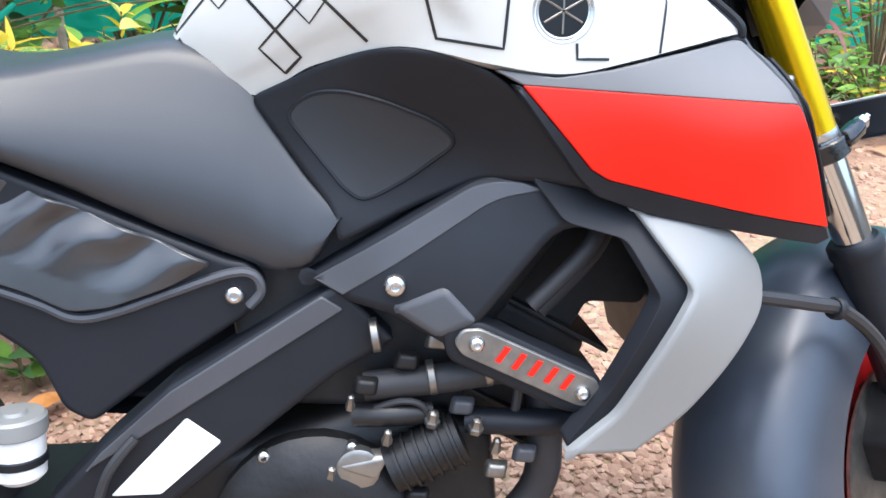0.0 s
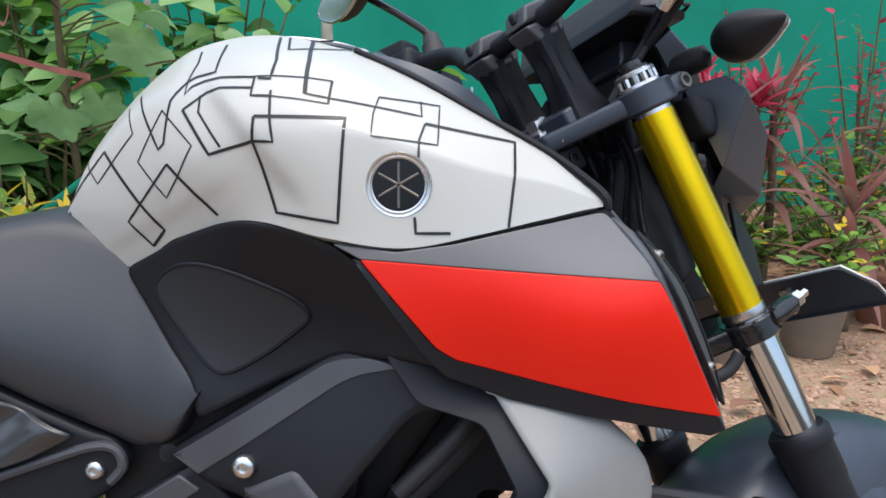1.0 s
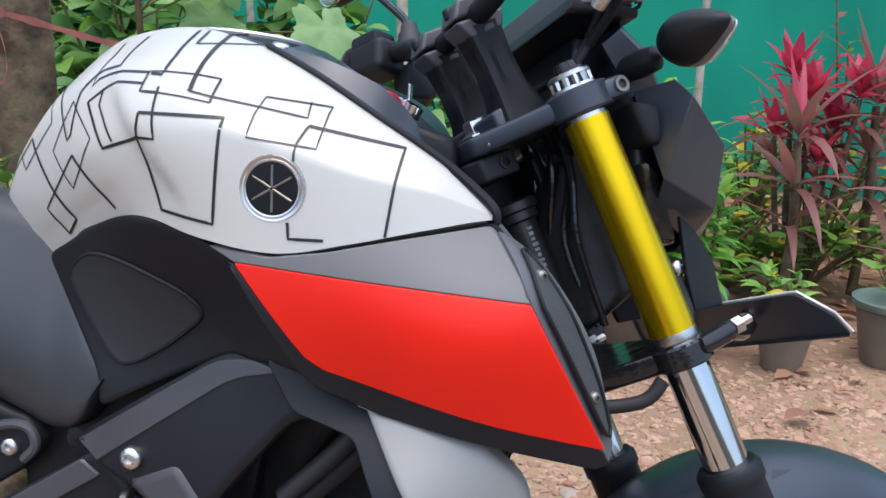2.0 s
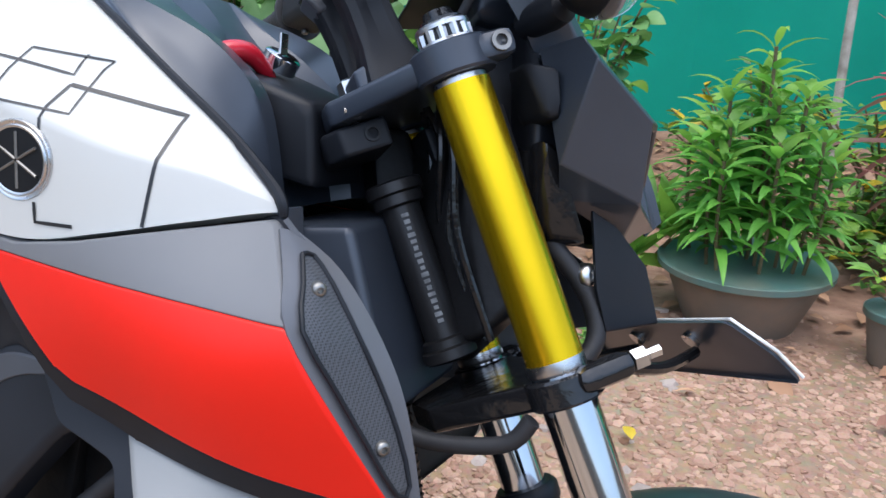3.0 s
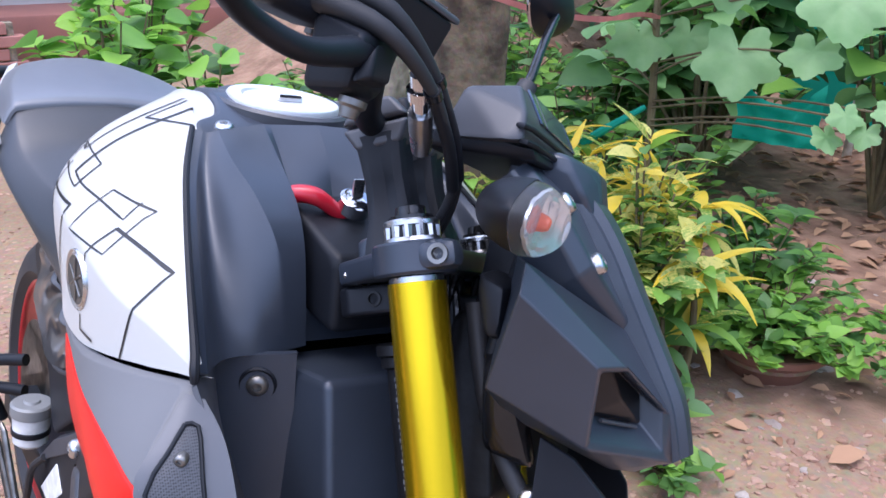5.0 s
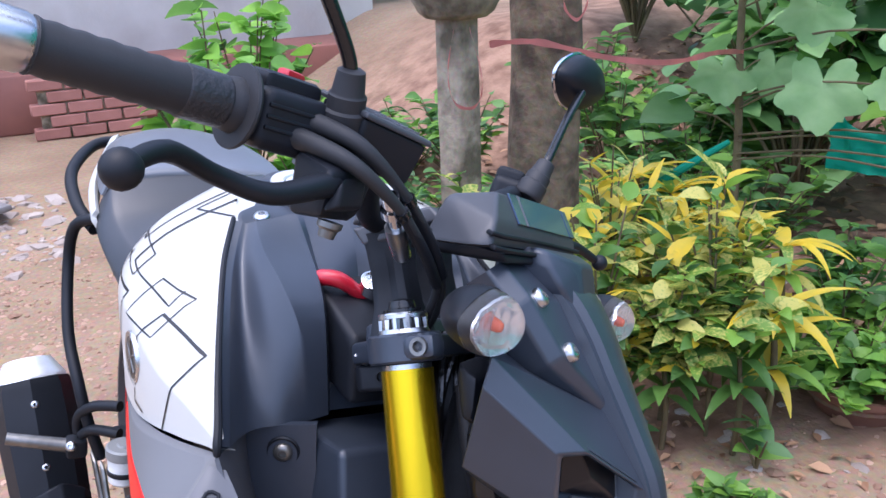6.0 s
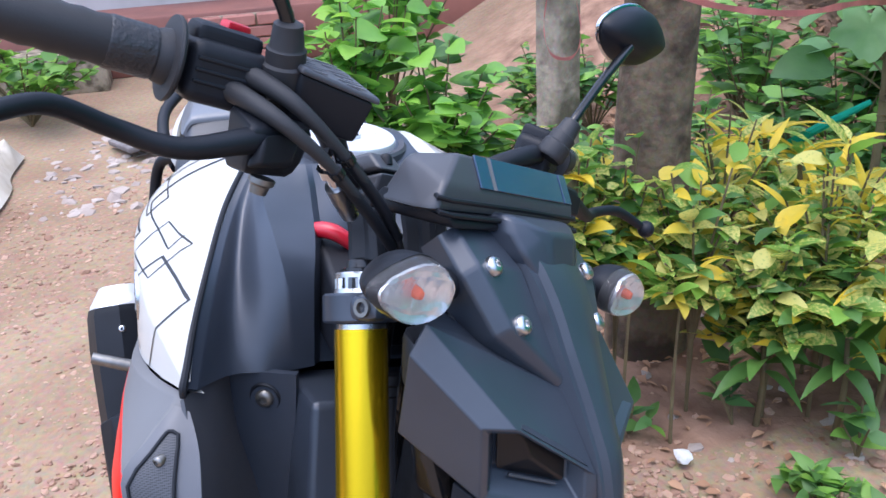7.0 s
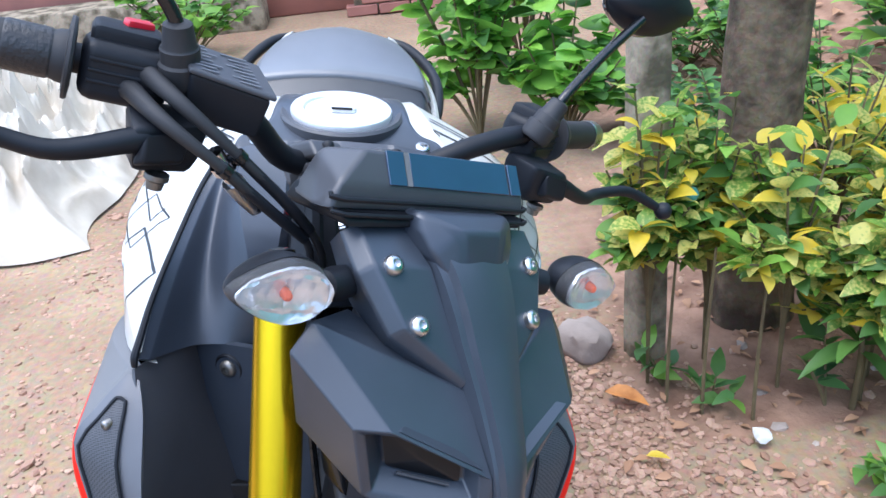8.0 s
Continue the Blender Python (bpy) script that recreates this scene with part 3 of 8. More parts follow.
    screw((0.122, s * 0.201, 0.552), (0, s, 0), 0.0075, 0.006, ALLOY, badge)
    screw((0.224, s * 0.201, 0.500), (0, s, 0), 0.0075, 0.006, ALLOY, badge)
    for k in range(5):
        x0, z0 = 0.139 + 0.0155 * k, 0.535 - 0.0072 * k
        bp("badge_mark", hull([(x0, s * 0.2000, z0), (x0 + 0.005, s * 0.2000, z0 - 0.002), (x0 + 0.010, s * 0.2000, z0 + 0.014), (x0 + 0.015, s * 0.2000, z0 + 0.012), (x0, s * 0.2025, z0), (x0 + 0.005, s * 0.2025, z0 - 0.002), (x0 + 0.010, s * 0.2025, z0 + 0.014), (x0 + 0.015, s * 0.2025, z0 + 0.012)], 0), RED, parent=badge)
    rail = bp("frame_rail", panel(fillet([(0.0, 0.60), (-0.166, 0.499), (-0.236, 0.437), (-0.30, 0.37), (-0.19, 0.36), (-0.01, 0.505), (0.05, 0.54), (0.01, 0.582)], 0.006), lambda a, b: 0.15 + 0.0 * a, 0.05, 0.008, side=s), BLACK, "black box-section frame rail")
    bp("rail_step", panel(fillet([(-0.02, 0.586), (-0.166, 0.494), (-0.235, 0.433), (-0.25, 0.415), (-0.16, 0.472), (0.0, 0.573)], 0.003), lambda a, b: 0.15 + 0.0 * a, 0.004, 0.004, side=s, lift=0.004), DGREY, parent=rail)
    if s < 0:
        bp("sticker", panel(fillet([(-0.152, 0.467), (-0.120, 0.441), (-0.18, 0.388), (-0.228, 0.388)], 0.003), lambda a, b: 0.151 + 0.0 * a, 0.001, 0.0005, side=s, lift=0.0008), STICK, "worn white paper sticker", parent=rail)
    side = bp("side_cover", panel(fillet([(-0.34, 0.72), (-0.233, 0.673), (-0.16, 0.640), (-0.109, 0.618), (-0.088, 0.614), (-0.072, 0.592), (-0.09, 0.565), (-0.167, 0.515), (-0.245, 0.457), (-0.27, 0.472), (-0.291, 0.525), (-0.35, 0.57), (-0.42, 0.68)],
                                         [0.01, 0.01, 0.01, 0.01, 0.012, 0.012, 0.01, 0.01, 0.01, 0.01, 0.02, 0.02, 0.02]), lambda a, b: 0.134 + 0.0 * a, 0.02, 0.006, side=s), BLACK, "black plastic side cover")
    bp("side_rib", tube([(-0.36, s * 0.136, 0.61), (-0.286, s * 0.137, 0.582), (-0.252, s * 0.137, 0.566), (-0.216, s * 0.137, 0.570), (-0.163, s * 0.137, 0.588), (-0.109, s * 0.137, 0.606), (-0.085, s * 0.136, 0.605), (-0.078, s * 0.135, 0.588), (-0.09, s * 0.135, 0.573)], 0.005, 8), DGREY, parent=side)
    bp("side_insert", panel(fillet([(-0.34, 0.712), (-0.233, 0.667), (-0.12, 0.617), (-0.163, 0.596), (-0.216, 0.578), (-0.252, 0.575), (-0.286, 0.592), (-0.36, 0.62)], 0.01),
                            lambda a, b: 0.1500 - 0.11 * (b - 0.575) + 0.0055 * math.sin((a * 0.60 - b * 0.80) * 105 + 3.0 * noise.noise((a * 14, b * 14, 0))) * max(0.0, min(1.0, (b - 0.56 + 0.35 * (a + 0.12)) / 0.05)), 0.006, 0.003, res=0.004, side=s), PLEAT, "glossy black pleated insert", parent=side)
    screw((-0.103, s * 0.136, 0.585), (0, s, 0), 0.0095, 0.007, ALLOY, side)

bp("air_box", hull([(-0.13, 0.105, 0.72), (-0.13, -0.105, 0.72), (-0.10, 0.112, 0.46), (-0.10, -0.112, 0.46), (0.10, 0.118, 0.73), (0.10, -0.118, 0.73), (0.16, 0.125, 0.67), (0.16, -0.125, 0.67), (0.12, 0.118, 0.45), (0.12, -0.118, 0.45)], 0.012), DEEP, "black plastic air box under the seat")
bp("duct", hull([(0.12, 0.11, 0.70), (0.12, -0.11, 0.70), (0.26, 0.12, 0.69), (0.26, -0.12, 0.69), (0.20, 0.11, 0.60), (0.20, -0.11, 0.60), (0.14, 0.11, 0.52), (0.14, -0.11, 0.52)], 0.012), DEEP, "black duct behind the radiator scoops")

for s in (-1, 1):
    bp("inner_shield", panel(fillet([(0.15, 0.675), (0.33, 0.675), (0.335, 0.60), (0.315, 0.552), (0.256, 0.556), (0.236, 0.520), (0.225, 0.470), (0.15, 0.49)], 0.008), lambda a, b: 0.085 + 0.0 * a, 0.012, 0.003, side=s), DEEP, "dark inner shield behind the radiator scoop")

# top cover with the filler cap
def top_h(x, y):
    q = tank_row(max(-0.1, min(0.15, x)))[3]
    return q.z + 0.0025 + 0.0015 * (1 - (y / 0.09) ** 2)


cover = bp("tank_top_cover", panel(fillet([(-0.035, 0.05), (0.0, 0.072), (0.085, 0.080), (0.108, 0.089), (0.120, 0.1115), (0.140, 0.1175), (0.158, 0.104), (0.158, -0.104), (0.140, -0.1175), (0.120, -0.1115), (0.108, -0.089), (0.085, -0.080), (0.0, -0.072), (-0.035, -0.05)], 0.008), top_h, 0.012, 0.006, place=lambda a, b, h: Vector((a, b, h))), SATIN, "dark satin tank top cover")
CAPP = Vector((0.070, 0, 0.9915))
CAPN = CAPP + Vector((0.06, 0, 1))
bp("cap_well", turned([(-0.010, 0.072), (-0.001, 0.072), (0.002, 0.069), (0.001, 0.063), (-0.003, 0.061), (-0.003, 0.0)], CAPP, CAPN, 48), DGREY, "dark ring round the filler cap", parent=cover)
cap = bp("filler_cap", turned([(-0.004, 0.059), (0.003, 0.059), (0.0055, 0.0575), (0.006, 0.0555), (0.0055, 0.0445), (0.0035, 0.0425), (0.0, 0.0420)], CAPP, CAPN, 56), CAPM, "brushed silver filler cap with a raised rim", parent=cover)
bp("cap_disc", turned([(-0.002, 0.0425), (0.0030, 0.0418), (0.0040, 0.0400), (0.0046, 0.0)], CAPP, CAPN, 48), CAPM, "dull grey cap disc", parent=cap)
flap = bp("cap_flap", panel(fillet([(-0.010, 0.017), (0.008, 0.017), (0.008, -0.017), (-0.010, -0.017)], 0.0075), lambda a, b: 0.0 * a, 0.004, 0.001, place=lambda a, b, h: CAPP + Vector((0.006 + a, b, 0.0095 + h - 0.06 * a))), CAPM, "key flap", parent=cap)
bp("flap_slot", rbox(CAPP + Vector((0.016, 0, 0.0095)), (0.0022, 0.024, 0.003), 0.0008), DEEP, parent=cap)
for s in (-1, 1):
    screw((0.138, s * 0.090, 0.975), (0.25, s * 0.2, 1), 0.009, 0.005, ALLOY, cover)
    edge = [(0.137, 0.1190, 0.9725), (0.19, 0.1405, 0.946), (0.25, 0.158, 0.9115), (0.31, 0.1725, 0.8765), (0.3590, 0.1835, 0.838)]
    lip = [(0.146, 0.1130, 0.9720), (0.193, 0.1330, 0.943), (0.250, 0.149, 0.906), (0.306, 0.162, 0.868), (0.352, 0.172, 0.832)]
    dish = [(0.148, 0.1090, 0.9715), (0.187, 0.123, 0.943), (0.228, 0.131, 0.903), (0.268, 0.137, 0.860), (0.307, 0.140, 0.820)]
    bulge = [(0.150, 0.1045, 0.973), (0.193, 0.113, 0.951), (0.239, 0.112, 0.921), (0.273, 0.107, 0.876), (0.299, 0.104, 0.817)]
    crease = [(0.151, 0.100, 0.9745), (0.199, 0.1055, 0.9595), (0.246, 0.0985, 0.936), (0.277, 0.088, 0.896), (0.293, 0.080, 0.815)]
    fold = [(0.152, 0.058, 0.983), (0.193, 0.056, 0.957), (0.238, 0.057, 0.930), (0.272, 0.061, 0.894), (0.288, 0.058, 0.816)]
    inner = [(0.152, 0.050, 0.983), (0.184, 0.047, 0.950), (0.224, 0.046, 0.916), (0.254, 0.050, 0.880), (0.272, 0.050, 0.812)]
    middle = [(0.152, 0.0, 0.985), (0.180, 0.0, 0.958), (0.205, 0.0, 0.914), (0.240, 0.0, 0.866), (0.272, 0.0, 0.812)]
    sheets = [[list(r) for r in zip(edge, lip)], [list(r) for r in zip(lip, dish, bulge, crease)], [list(r) for r in zip(crease, fold)], [list(r) for r in zip(fold, inner)], [list(r) for r in zip(inner, middle)]]
    wing = bp("tank_wing", folded(sheets, 6, 0.004, s), SATIN, "dark satin front tank fairing")
    bp("wing_seam", tube([(0.136, s * 0.1195, 0.9735), (0.19, s * 0.1415, 0.947), (0.25, s * 0.159, 0.9125), (0.31, s * 0.174, 0.8775), (0.346, s * 0.1815, 0.850), (0.357, s * 0.1845, 0.838), (0.3590, s * 0.1845, 0.829)], [0.0026, 0.0028, 0.0028, 0.0030, 0.0036, 0.0040, 0.003], 8), BLACK, parent=wing)
    low = bp("lower_fairing", patch([[(0.270, 0.165, 0.812), (0.288, 0.135, 0.815), (0.315, 0.080, 0.822)], [(0.275, 0.160, 0.760), (0.2935, 0.1285, 0.7625), (0.3215, 0.077, 0.749)],
                                     [(0.290, 0.140, 0.700), (0.307, 0.109, 0.701), (0.3275, 0.069, 0.718)], [(0.310, 0.110, 0.640), (0.3195, 0.090, 0.655), (0.333, 0.064, 0.671)]], 5, 0.008, side=s), SATIN, "black plastic inner fairing")
    bp("inner_wall", patch([[(0.362, 0.184, 0.829), (0.334, 0.166, 0.827), (0.290, 0.142, 0.822)], [(0.424, 0.170, 0.757), (0.355, 0.149, 0.757), (0.290, 0.131, 0.757)],
                            [(0.446, 0.168, 0.714), (0.372, 0.139, 0.702), (0.303, 0.112, 0.700)], [(0.459, 0.166, 0.655), (0.386, 0.129, 0.645), (0.315, 0.095, 0.645)]], 4, 0.004, side=s), DGREY, parent=low)
    LB = Vector((0.3025, s * 0.1065, 0.791))
    bp("bolt_cup", turned([(-0.004, 0.0165), (0.0005, 0.0165), (0.0018, 0.0150), (0.0005, 0.013), (-0.003, 0.011), (-0.003, 0.0)], LB, LB + Vector((0.85, s * 0.45, -0.05)), 20), BLACK, parent=low)
    screw(tuple(LB), (0.85, s * 0.45, -0.05), 0.0095, 0.006, STEEL, low)
    FACE = [[(0.361, 0.1915, 0.823), (0.364, 0.1865, 0.822), (0.368, 0.179, 0.820)], [(0.378, 0.214, 0.800), (0.386, 0.200, 0.802), (0.396, 0.172, 0.798)], [(0.395, 0.235, 0.770), (0.408, 0.212, 0.768), (0.427, 0.170, 0.757)],
            [(0.427, 0.214, 0.708), (0.434, 0.197, 0.710), (0.447, 0.168, 0.714)], [(0.458, 0.191, 0.647), (0.459, 0.184, 0.650), (0.461, 0.166, 0.654)]]
    face = bp("scoop_front", patch(FACE, 4, 0.005, side=s), RIM, "matte grey scoop frame")

    def on_face(v, u):
        i = min(3, int(v * 4))
        g = v * 4 - i
        r = [Vector(a).lerp(Vector(b), g) for a, b in zip(FACE[i], FACE[i + 1])]
        return r[0].lerp(r[1], u * 2) if u < 0.5 else r[1].lerp(r[2], u * 2 - 1)
    GR = [(0.15, 0.50, 0.72), (0.3, 0.30, 0.74), (0.48, 0.16, 0.76), (0.62, 0.20, 0.78), (0.78, 0.26, 0.78), (0.92, 0.42, 0.74)]
    off = Vector((0.0035, 0.0025, 0))
    bp("intake_grille", patch([[tuple(on_face(v, a) + off), tuple(on_face(v, (a + b) / 2) + off), tuple(on_face(v, b) + off)] for v, a, b in GR], 4, 0.002, side=s), MESH, "dark grey mesh intake grille", parent=face)
    lip = [on_face(v, a) for v, a, b in GR] + [on_face(v, b) for v, a, b in GR[::-1]]
    lip = [Vector((q.x + 0.004, s * (q.y + 0.003), q.z)) for q in lip]
    bp("grille_lip", tube([tuple(q) for q in lip + lip[:1]], 0.0017, 8, smooth=2), BLACK, parent=face)
    for v, u in ((0.325, 0.53), (0.80, 0.52)):
        q = on_face(v, u) + off
        screw((q.x, s * q.y, q.z), (0.7, s * 0.6, 0), 0.005, 0.004, STEEL, face)

# round tank emblem: a plain star of bars inside a ring
for s in (-1, 1):
    ey = tank_width(0.185, 0.848)
    c = Vector((0.185, s * (ey - 0.002), 0.848))
    out = Vector((0.05, s, -0.05)).normalized()
    em = bp("round_emblem", turned([(0, 0.0270), (0.0022, 0.0268), (0.0032, 0.0260), (0.0030, 0.0248), (0.0024, 0.0240), (0.0024, 0.0234), (0.0034, 0.0226), (0.0032, 0.0216), (0.0026, 0.0208), (0.0026, 0.0)], c, c + out, 40), ALLOY, "round chrome and black emblem with star of bars", parent=tank)
    bp("emblem_face", turned([(0.001, 0.0212), (0.0029, 0.0212), (0.0029, 0.0)], c, c + out, 40), DARKGLASS, parent=em)
    e1 = Vector((1, 0, 0))
    e2 = out.cross(e1).normalized()
    for k in range(6):
        a = radians(90 + 60 * k)
        d = e1 * math.cos(a) + e2 * math.sin(a)
        bp("emblem_bar", tube([c + out * 0.003 + d * 0.001, c + out * 0.003 + d * 0.0185], 0.0011, 6, smooth=1), STEEL, parent=em)

# seat: rows of x, lower edge, half-width, top edge, top half-width
SEAT = [(0.0, 0.655, 0.150, 0.668, 0.146), (-0.03, 0.612, 0.145, 0.70, 0.130), (-0.065, 0.606, 0.135, 0.752, 0.110), (-0.095, 0.618, 0.132, 0.797, 0.098), (-0.16, 0.645, 0.133, 0.816, 0.094),
        (-0.24, 0.684, 0.141, 0.803, 0.110), (-0.32, 0.720, 0.155, 0.792, 0.130), (-0.42, 0.76, 0.170, 0.812, 0.147), (-0.47, 0.78, 0.173, 0.842, 0.152), (-0.505, 0.80, 0.166, 0.864, 0.148)]


def seat_mesh(rows, lift=0.016):
    rows = [Vector((r[0], r[1], r[2])).to_tuple() + tuple(r[3:]) for r in rows]
    prof = []
    for x, zl, ym, zt, yt in rows:
        prof.append([(x, 0.0, zl), (x, ym * 0.8, zl), (x, ym, zl + 0.008), (x, ym, zl + (zt - zl) * 0.4), (x, yt + (ym - yt) * 0.3, zl + (zt - zl) * 0.82), (x, yt * 0.93, zt), (x, yt * 0.5, zt + lift * 0.7), (x, 0.0, zt + lift)])
    bm = bmesh.new()
    cols = [cat(p, 3) for p in prof]
    grid = [cat([c[j] for c in cols], 4) for j in range(len(cols[0]))]
    for s in (-1, 1):
        V = [[bm.verts.new((p.x, p.y * s, p.z)) for p in g] for g in grid]
        for a, b in zip(V, V[1:]):
            for j in range(len(a) - 1):
                bm.faces.new((a[j], a[j + 1], b[j + 1], b[j]))
    bmesh.ops.remove_doubles(bm, verts=bm.verts, dist=0.0005)
    return bm


bp("rider_seat", seat_mesh(SEAT), SEATV, "black grained vinyl rider seat")
# PILL is lighter than SEATV to stand in for reflected sky
bp("pillion_seat", seat_mesh([(-0.500, 0.83, 0.158, 0.862, 0.148), (-0.512, 0.832, 0.164, 0.876, 0.150), (-0.60, 0.85, 0.156, 0.894, 0.136), (-0.70, 0.875, 0.125, 0.906, 0.100), (-0.77, 0.885, 0.09, 0.896, 0.066)], 0.014), PILL, "black vinyl pillion seat with sky sheen painted into its colour")
for s in (-1, 1):
    bp("tail_panel", patch([[(-0.47, 0.172, 0.785), (-0.475, 0.184, 0.806), (-0.48, 0.176, 0.820)], [(-0.58, 0.164, 0.815), (-0.58, 0.174, 0.842), (-0.585, 0.162, 0.856)], [(-0.77, 0.105, 0.862), (-0.77, 0.115, 0.884), (-0.78, 0.098, 0.893)]], 5, 0.008, side=s), WHITE, "white tail side panel")
    bp("grab_rail", tube([(-0.52, s * 0.172, 0.775), (-0.60, s * 0.192, 0.80), (-0.70, s * 0.19, 0.835), (-0.80, s * 0.14, 0.865), (-0.83, s * 0.08, 0.87)], 0.011, 10), BLACK, "black grab rail")
bp("tail_body", hull([(-0.40, 0.14, 0.75), (-0.40, -0.14, 0.75), (-0.38, 0.12, 0.62), (-0.38, -0.12, 0.62), (-0.82, 0.07, 0.88), (-0.82, -0.07, 0.88), (-0.80, 0.06, 0.83), (-0.80, -0.06, 0.83)], 0.01), BLACK, "black under-seat tail")

# key switch recess and red lever cover
keyp = bp("key_panel", hull([(0.20, 0.055, 0.93), (0.20, -0.055, 0.93), (0.30, 0.045, 0.90), (0.30, -0.045, 0.90), (0.305, 0.045, 0.83), (0.305, -0.045, 0.83), (0.22, 0.06, 0.85), (0.22, -0.06, 0.85)], 0.008), BLACK, "black key switch housing")
bp("red_key_cover", tube([(0.206, -0.060, 0.922), (0.220, -0.052, 0.934), (0.231, -0.036, 0.935), (0.236, -0.018, 0.924), (0.236, -0.006, 0.914)], [0.006, 0.0085, 0.0085, 0.007, 0.006], 10), REDM, "red key cover", parent=keyp)
bp("key_lock", turned([(0, 0.016), (0.012, 0.016), (0.014, 0.013), (0.014, 0.0)], (0.238, 0.0, 0.925), (0.30, 0, 1.05), 20), CHROME, parent=keyp)
bp("ignition_key", rbox((0.243, 0.0, 0.946), (0.003, 0.012, 0.018), 0.0015), ALLOY, "metal ignition key", parent=keyp)

# steering head, radiator, engine
headt = bp("steering_head", tube([AX - W * 0.155 + U * 0.0, AX - W * 0.02], 0.0165, 20, smooth=1), GLOSSM, "black steering head tube with stamped marks")
for d, r in ((0.158, 0.023), (0.150, 0.020), (0.026, 0.021), (0.016, 0.024)):
    bp("bearing_cup", turned([(-0.006, r - 0.003), (-0.004, r), (0.004, r), (0.006, r - 0.003)], AX - W * d, AX - W * (d - 0.1), 22), GLOSSM, parent=headt)
for k in range(17):
    q = AX - W * (0.040 + 0.0056 * k) + Vector((0.0072, -0.0152, 0.0034))
    bp("stamped_mark", rbox(q, (0.0062 - 0.0012 * (k % 3), 0.0010, 0.0030 + 0.0006 * (k % 2)), 0.0003, Matrix.Rotation(-RAKE, 3, "Y") @ Matrix.Rotation(0.44, 3, "Z")), MARK, parent=headt)
bp("horn_box", hull([(0.262, 0.085, 0.80), (0.262, -0.085, 0.80), (0.352, 0.07, 0.812), (0.352, -0.07, 0.812), (0.40, 0.075, 0.67), (0.40, -0.075, 0.67), (0.30, 0.085, 0.66), (0.30, -0.085, 0.66)], 0.008), SATIN, "black plastic air box front")
rad = bp("radiator", rbox((0.335, 0, 0.56), (0.03, 0.25, 0.20), 0.004, Matrix.Rotation(-0.25, 3, "Y")), DEEP, "black radiator")
for k in range(22):
    bp("radiator_fin", rbox((0.352 + (0.56 - (0.475 + 0.008 * k)) * 0.25, 0, 0.475 + 0.008 * k), (0.004, 0.235, 0.0022), 0), DEEP, parent=rad)
eng = bp("crankcase", hull([(0.15, 0.13, 0.44), (0.15, -0.13, 0.44), (-0.20, 0.13, 0.40), (-0.20, -0.13, 0.40), (0.17, 0.12, 0.24), (0.17, -0.12, 0.24), (-0.22, 0.12, 0.22), (-0.22, -0.12, 0.22), (0.05, 0.12, 0.47), (0.05, -0.12, 0.47)], 0.015), DEEP, "black engine crankcase")
bp("clutch_cover", turned([(0, 0.105), (0.02, 0.105), (0.035, 0.09), (0.042, 0.06), (0.043, 0.0)], (-0.03, -0.125, 0.335), (-0.03, -0.2, 0.335), 36), DEEP, "black round clutch cover", parent=eng)
for k in range(7):
    a = 2 * math.pi * k / 7 + 0.3
    screw((-0.03 + 0.10 * math.cos(a), -0.147, 0.335 + 0.10 * math.sin(a)), (0, -1, 0), 0.007, 0.006, ALLOY, eng)
cyl = bp("cylinder", rbox((0.16, 0, 0.49), (0.15, 0.19, 0.14), 0.012, Matrix.Rotation(0.5, 3, "Y")), DEEP, "finned engine cylinder")
for k in range(6):
    bp("cooling_fin", rbox((0.135 + 0.014 * k, 0, 0.445 + 0.022 * k - 0.01), (0.16, 0.215, 0.005), 0.001, Matrix.Rotation(0.5, 3, "Y")), DEEP, parent=cyl)
for p, r in (([(0.02, -0.14, 0.49), (0.10, -0.15, 0.50), (0.20, -0.15, 0.515)], 0.015), ([(0.18, -0.16, 0.575), (0.235, -0.155, 0.63), (0.25, -0.14, 0.66)], 0.009), ([(0.19, -0.14, 0.565), (0.245, -0.13, 0.62), (0.27, -0.11, 0.66)], 0.011),
             ([(0.20, -0.13, 0.50), (0.205, -0.13, 0.43), (0.20, -0.12, 0.36), (0.14, -0.11, 0.28)], 0.019)):
    bp("hose", tube(p, r, 12), RUBBER, "black rubber hose")
for q in ((0.085, -0.156, 0.50), (0.14, -0.156, 0.507), (0.03, -0.15, 0.545)):
    bp("hose_clip", turned([(-0.004, 0.0165), (-0.003, 0.0175), (0.003, 0.0175), (0.004, 0.0165)], (q[0], -0.150, q[2] + 0.001), (q[0] + 1, -0.150, q[2] + 0.15), 20), STEEL)
for k, (x, y, z) in enumerate(((0.060, -0.150, 0.520), (0.090, -0.150, 0.540), (0.115, -0.148, 0.470), (0.020, -0.150, 0.495), (0.150, -0.148, 0.400), (0.180, -0.146, 0.415), (0.070, -0.150, 0.375))):
    bp("casting_lug", hull([(x + dx, y + 0.012 * dy, z + dz) for dx, dy, dz in ((-0.014, 0, -0.008), (0.012, 0, -0.011), (0.016, 0, 0.009), (-0.010, 0, 0.012), (-0.010, -1, -0.005), (0.009, -1, -0.007), (0.010, -1, 0.006), (-0.006, -1, 0.008))], 0.003), (DEEP, STEEL, DGREY)[k % 3])
pump = bp("starter_body", tube([(0.045, -0.15, 0.405), (0.115, -0.15, 0.437)], 0.026, 18, smooth=1), DEEP, "ribbed dark engine casting")
for k in range(6):
    q = Vector((0.055, -0.15, 0.409)).lerp(Vector((0.108, -0.15, 0.434)), k / 5)
    bp("cast_rib", turned([(-0.002, 0.026), (-0.0015, 0.029), (0.0015, 0.029), (0.002, 0.026)], q, q + Vector((0.07, 0, 0.032)), 16), DEEP, parent=pump)
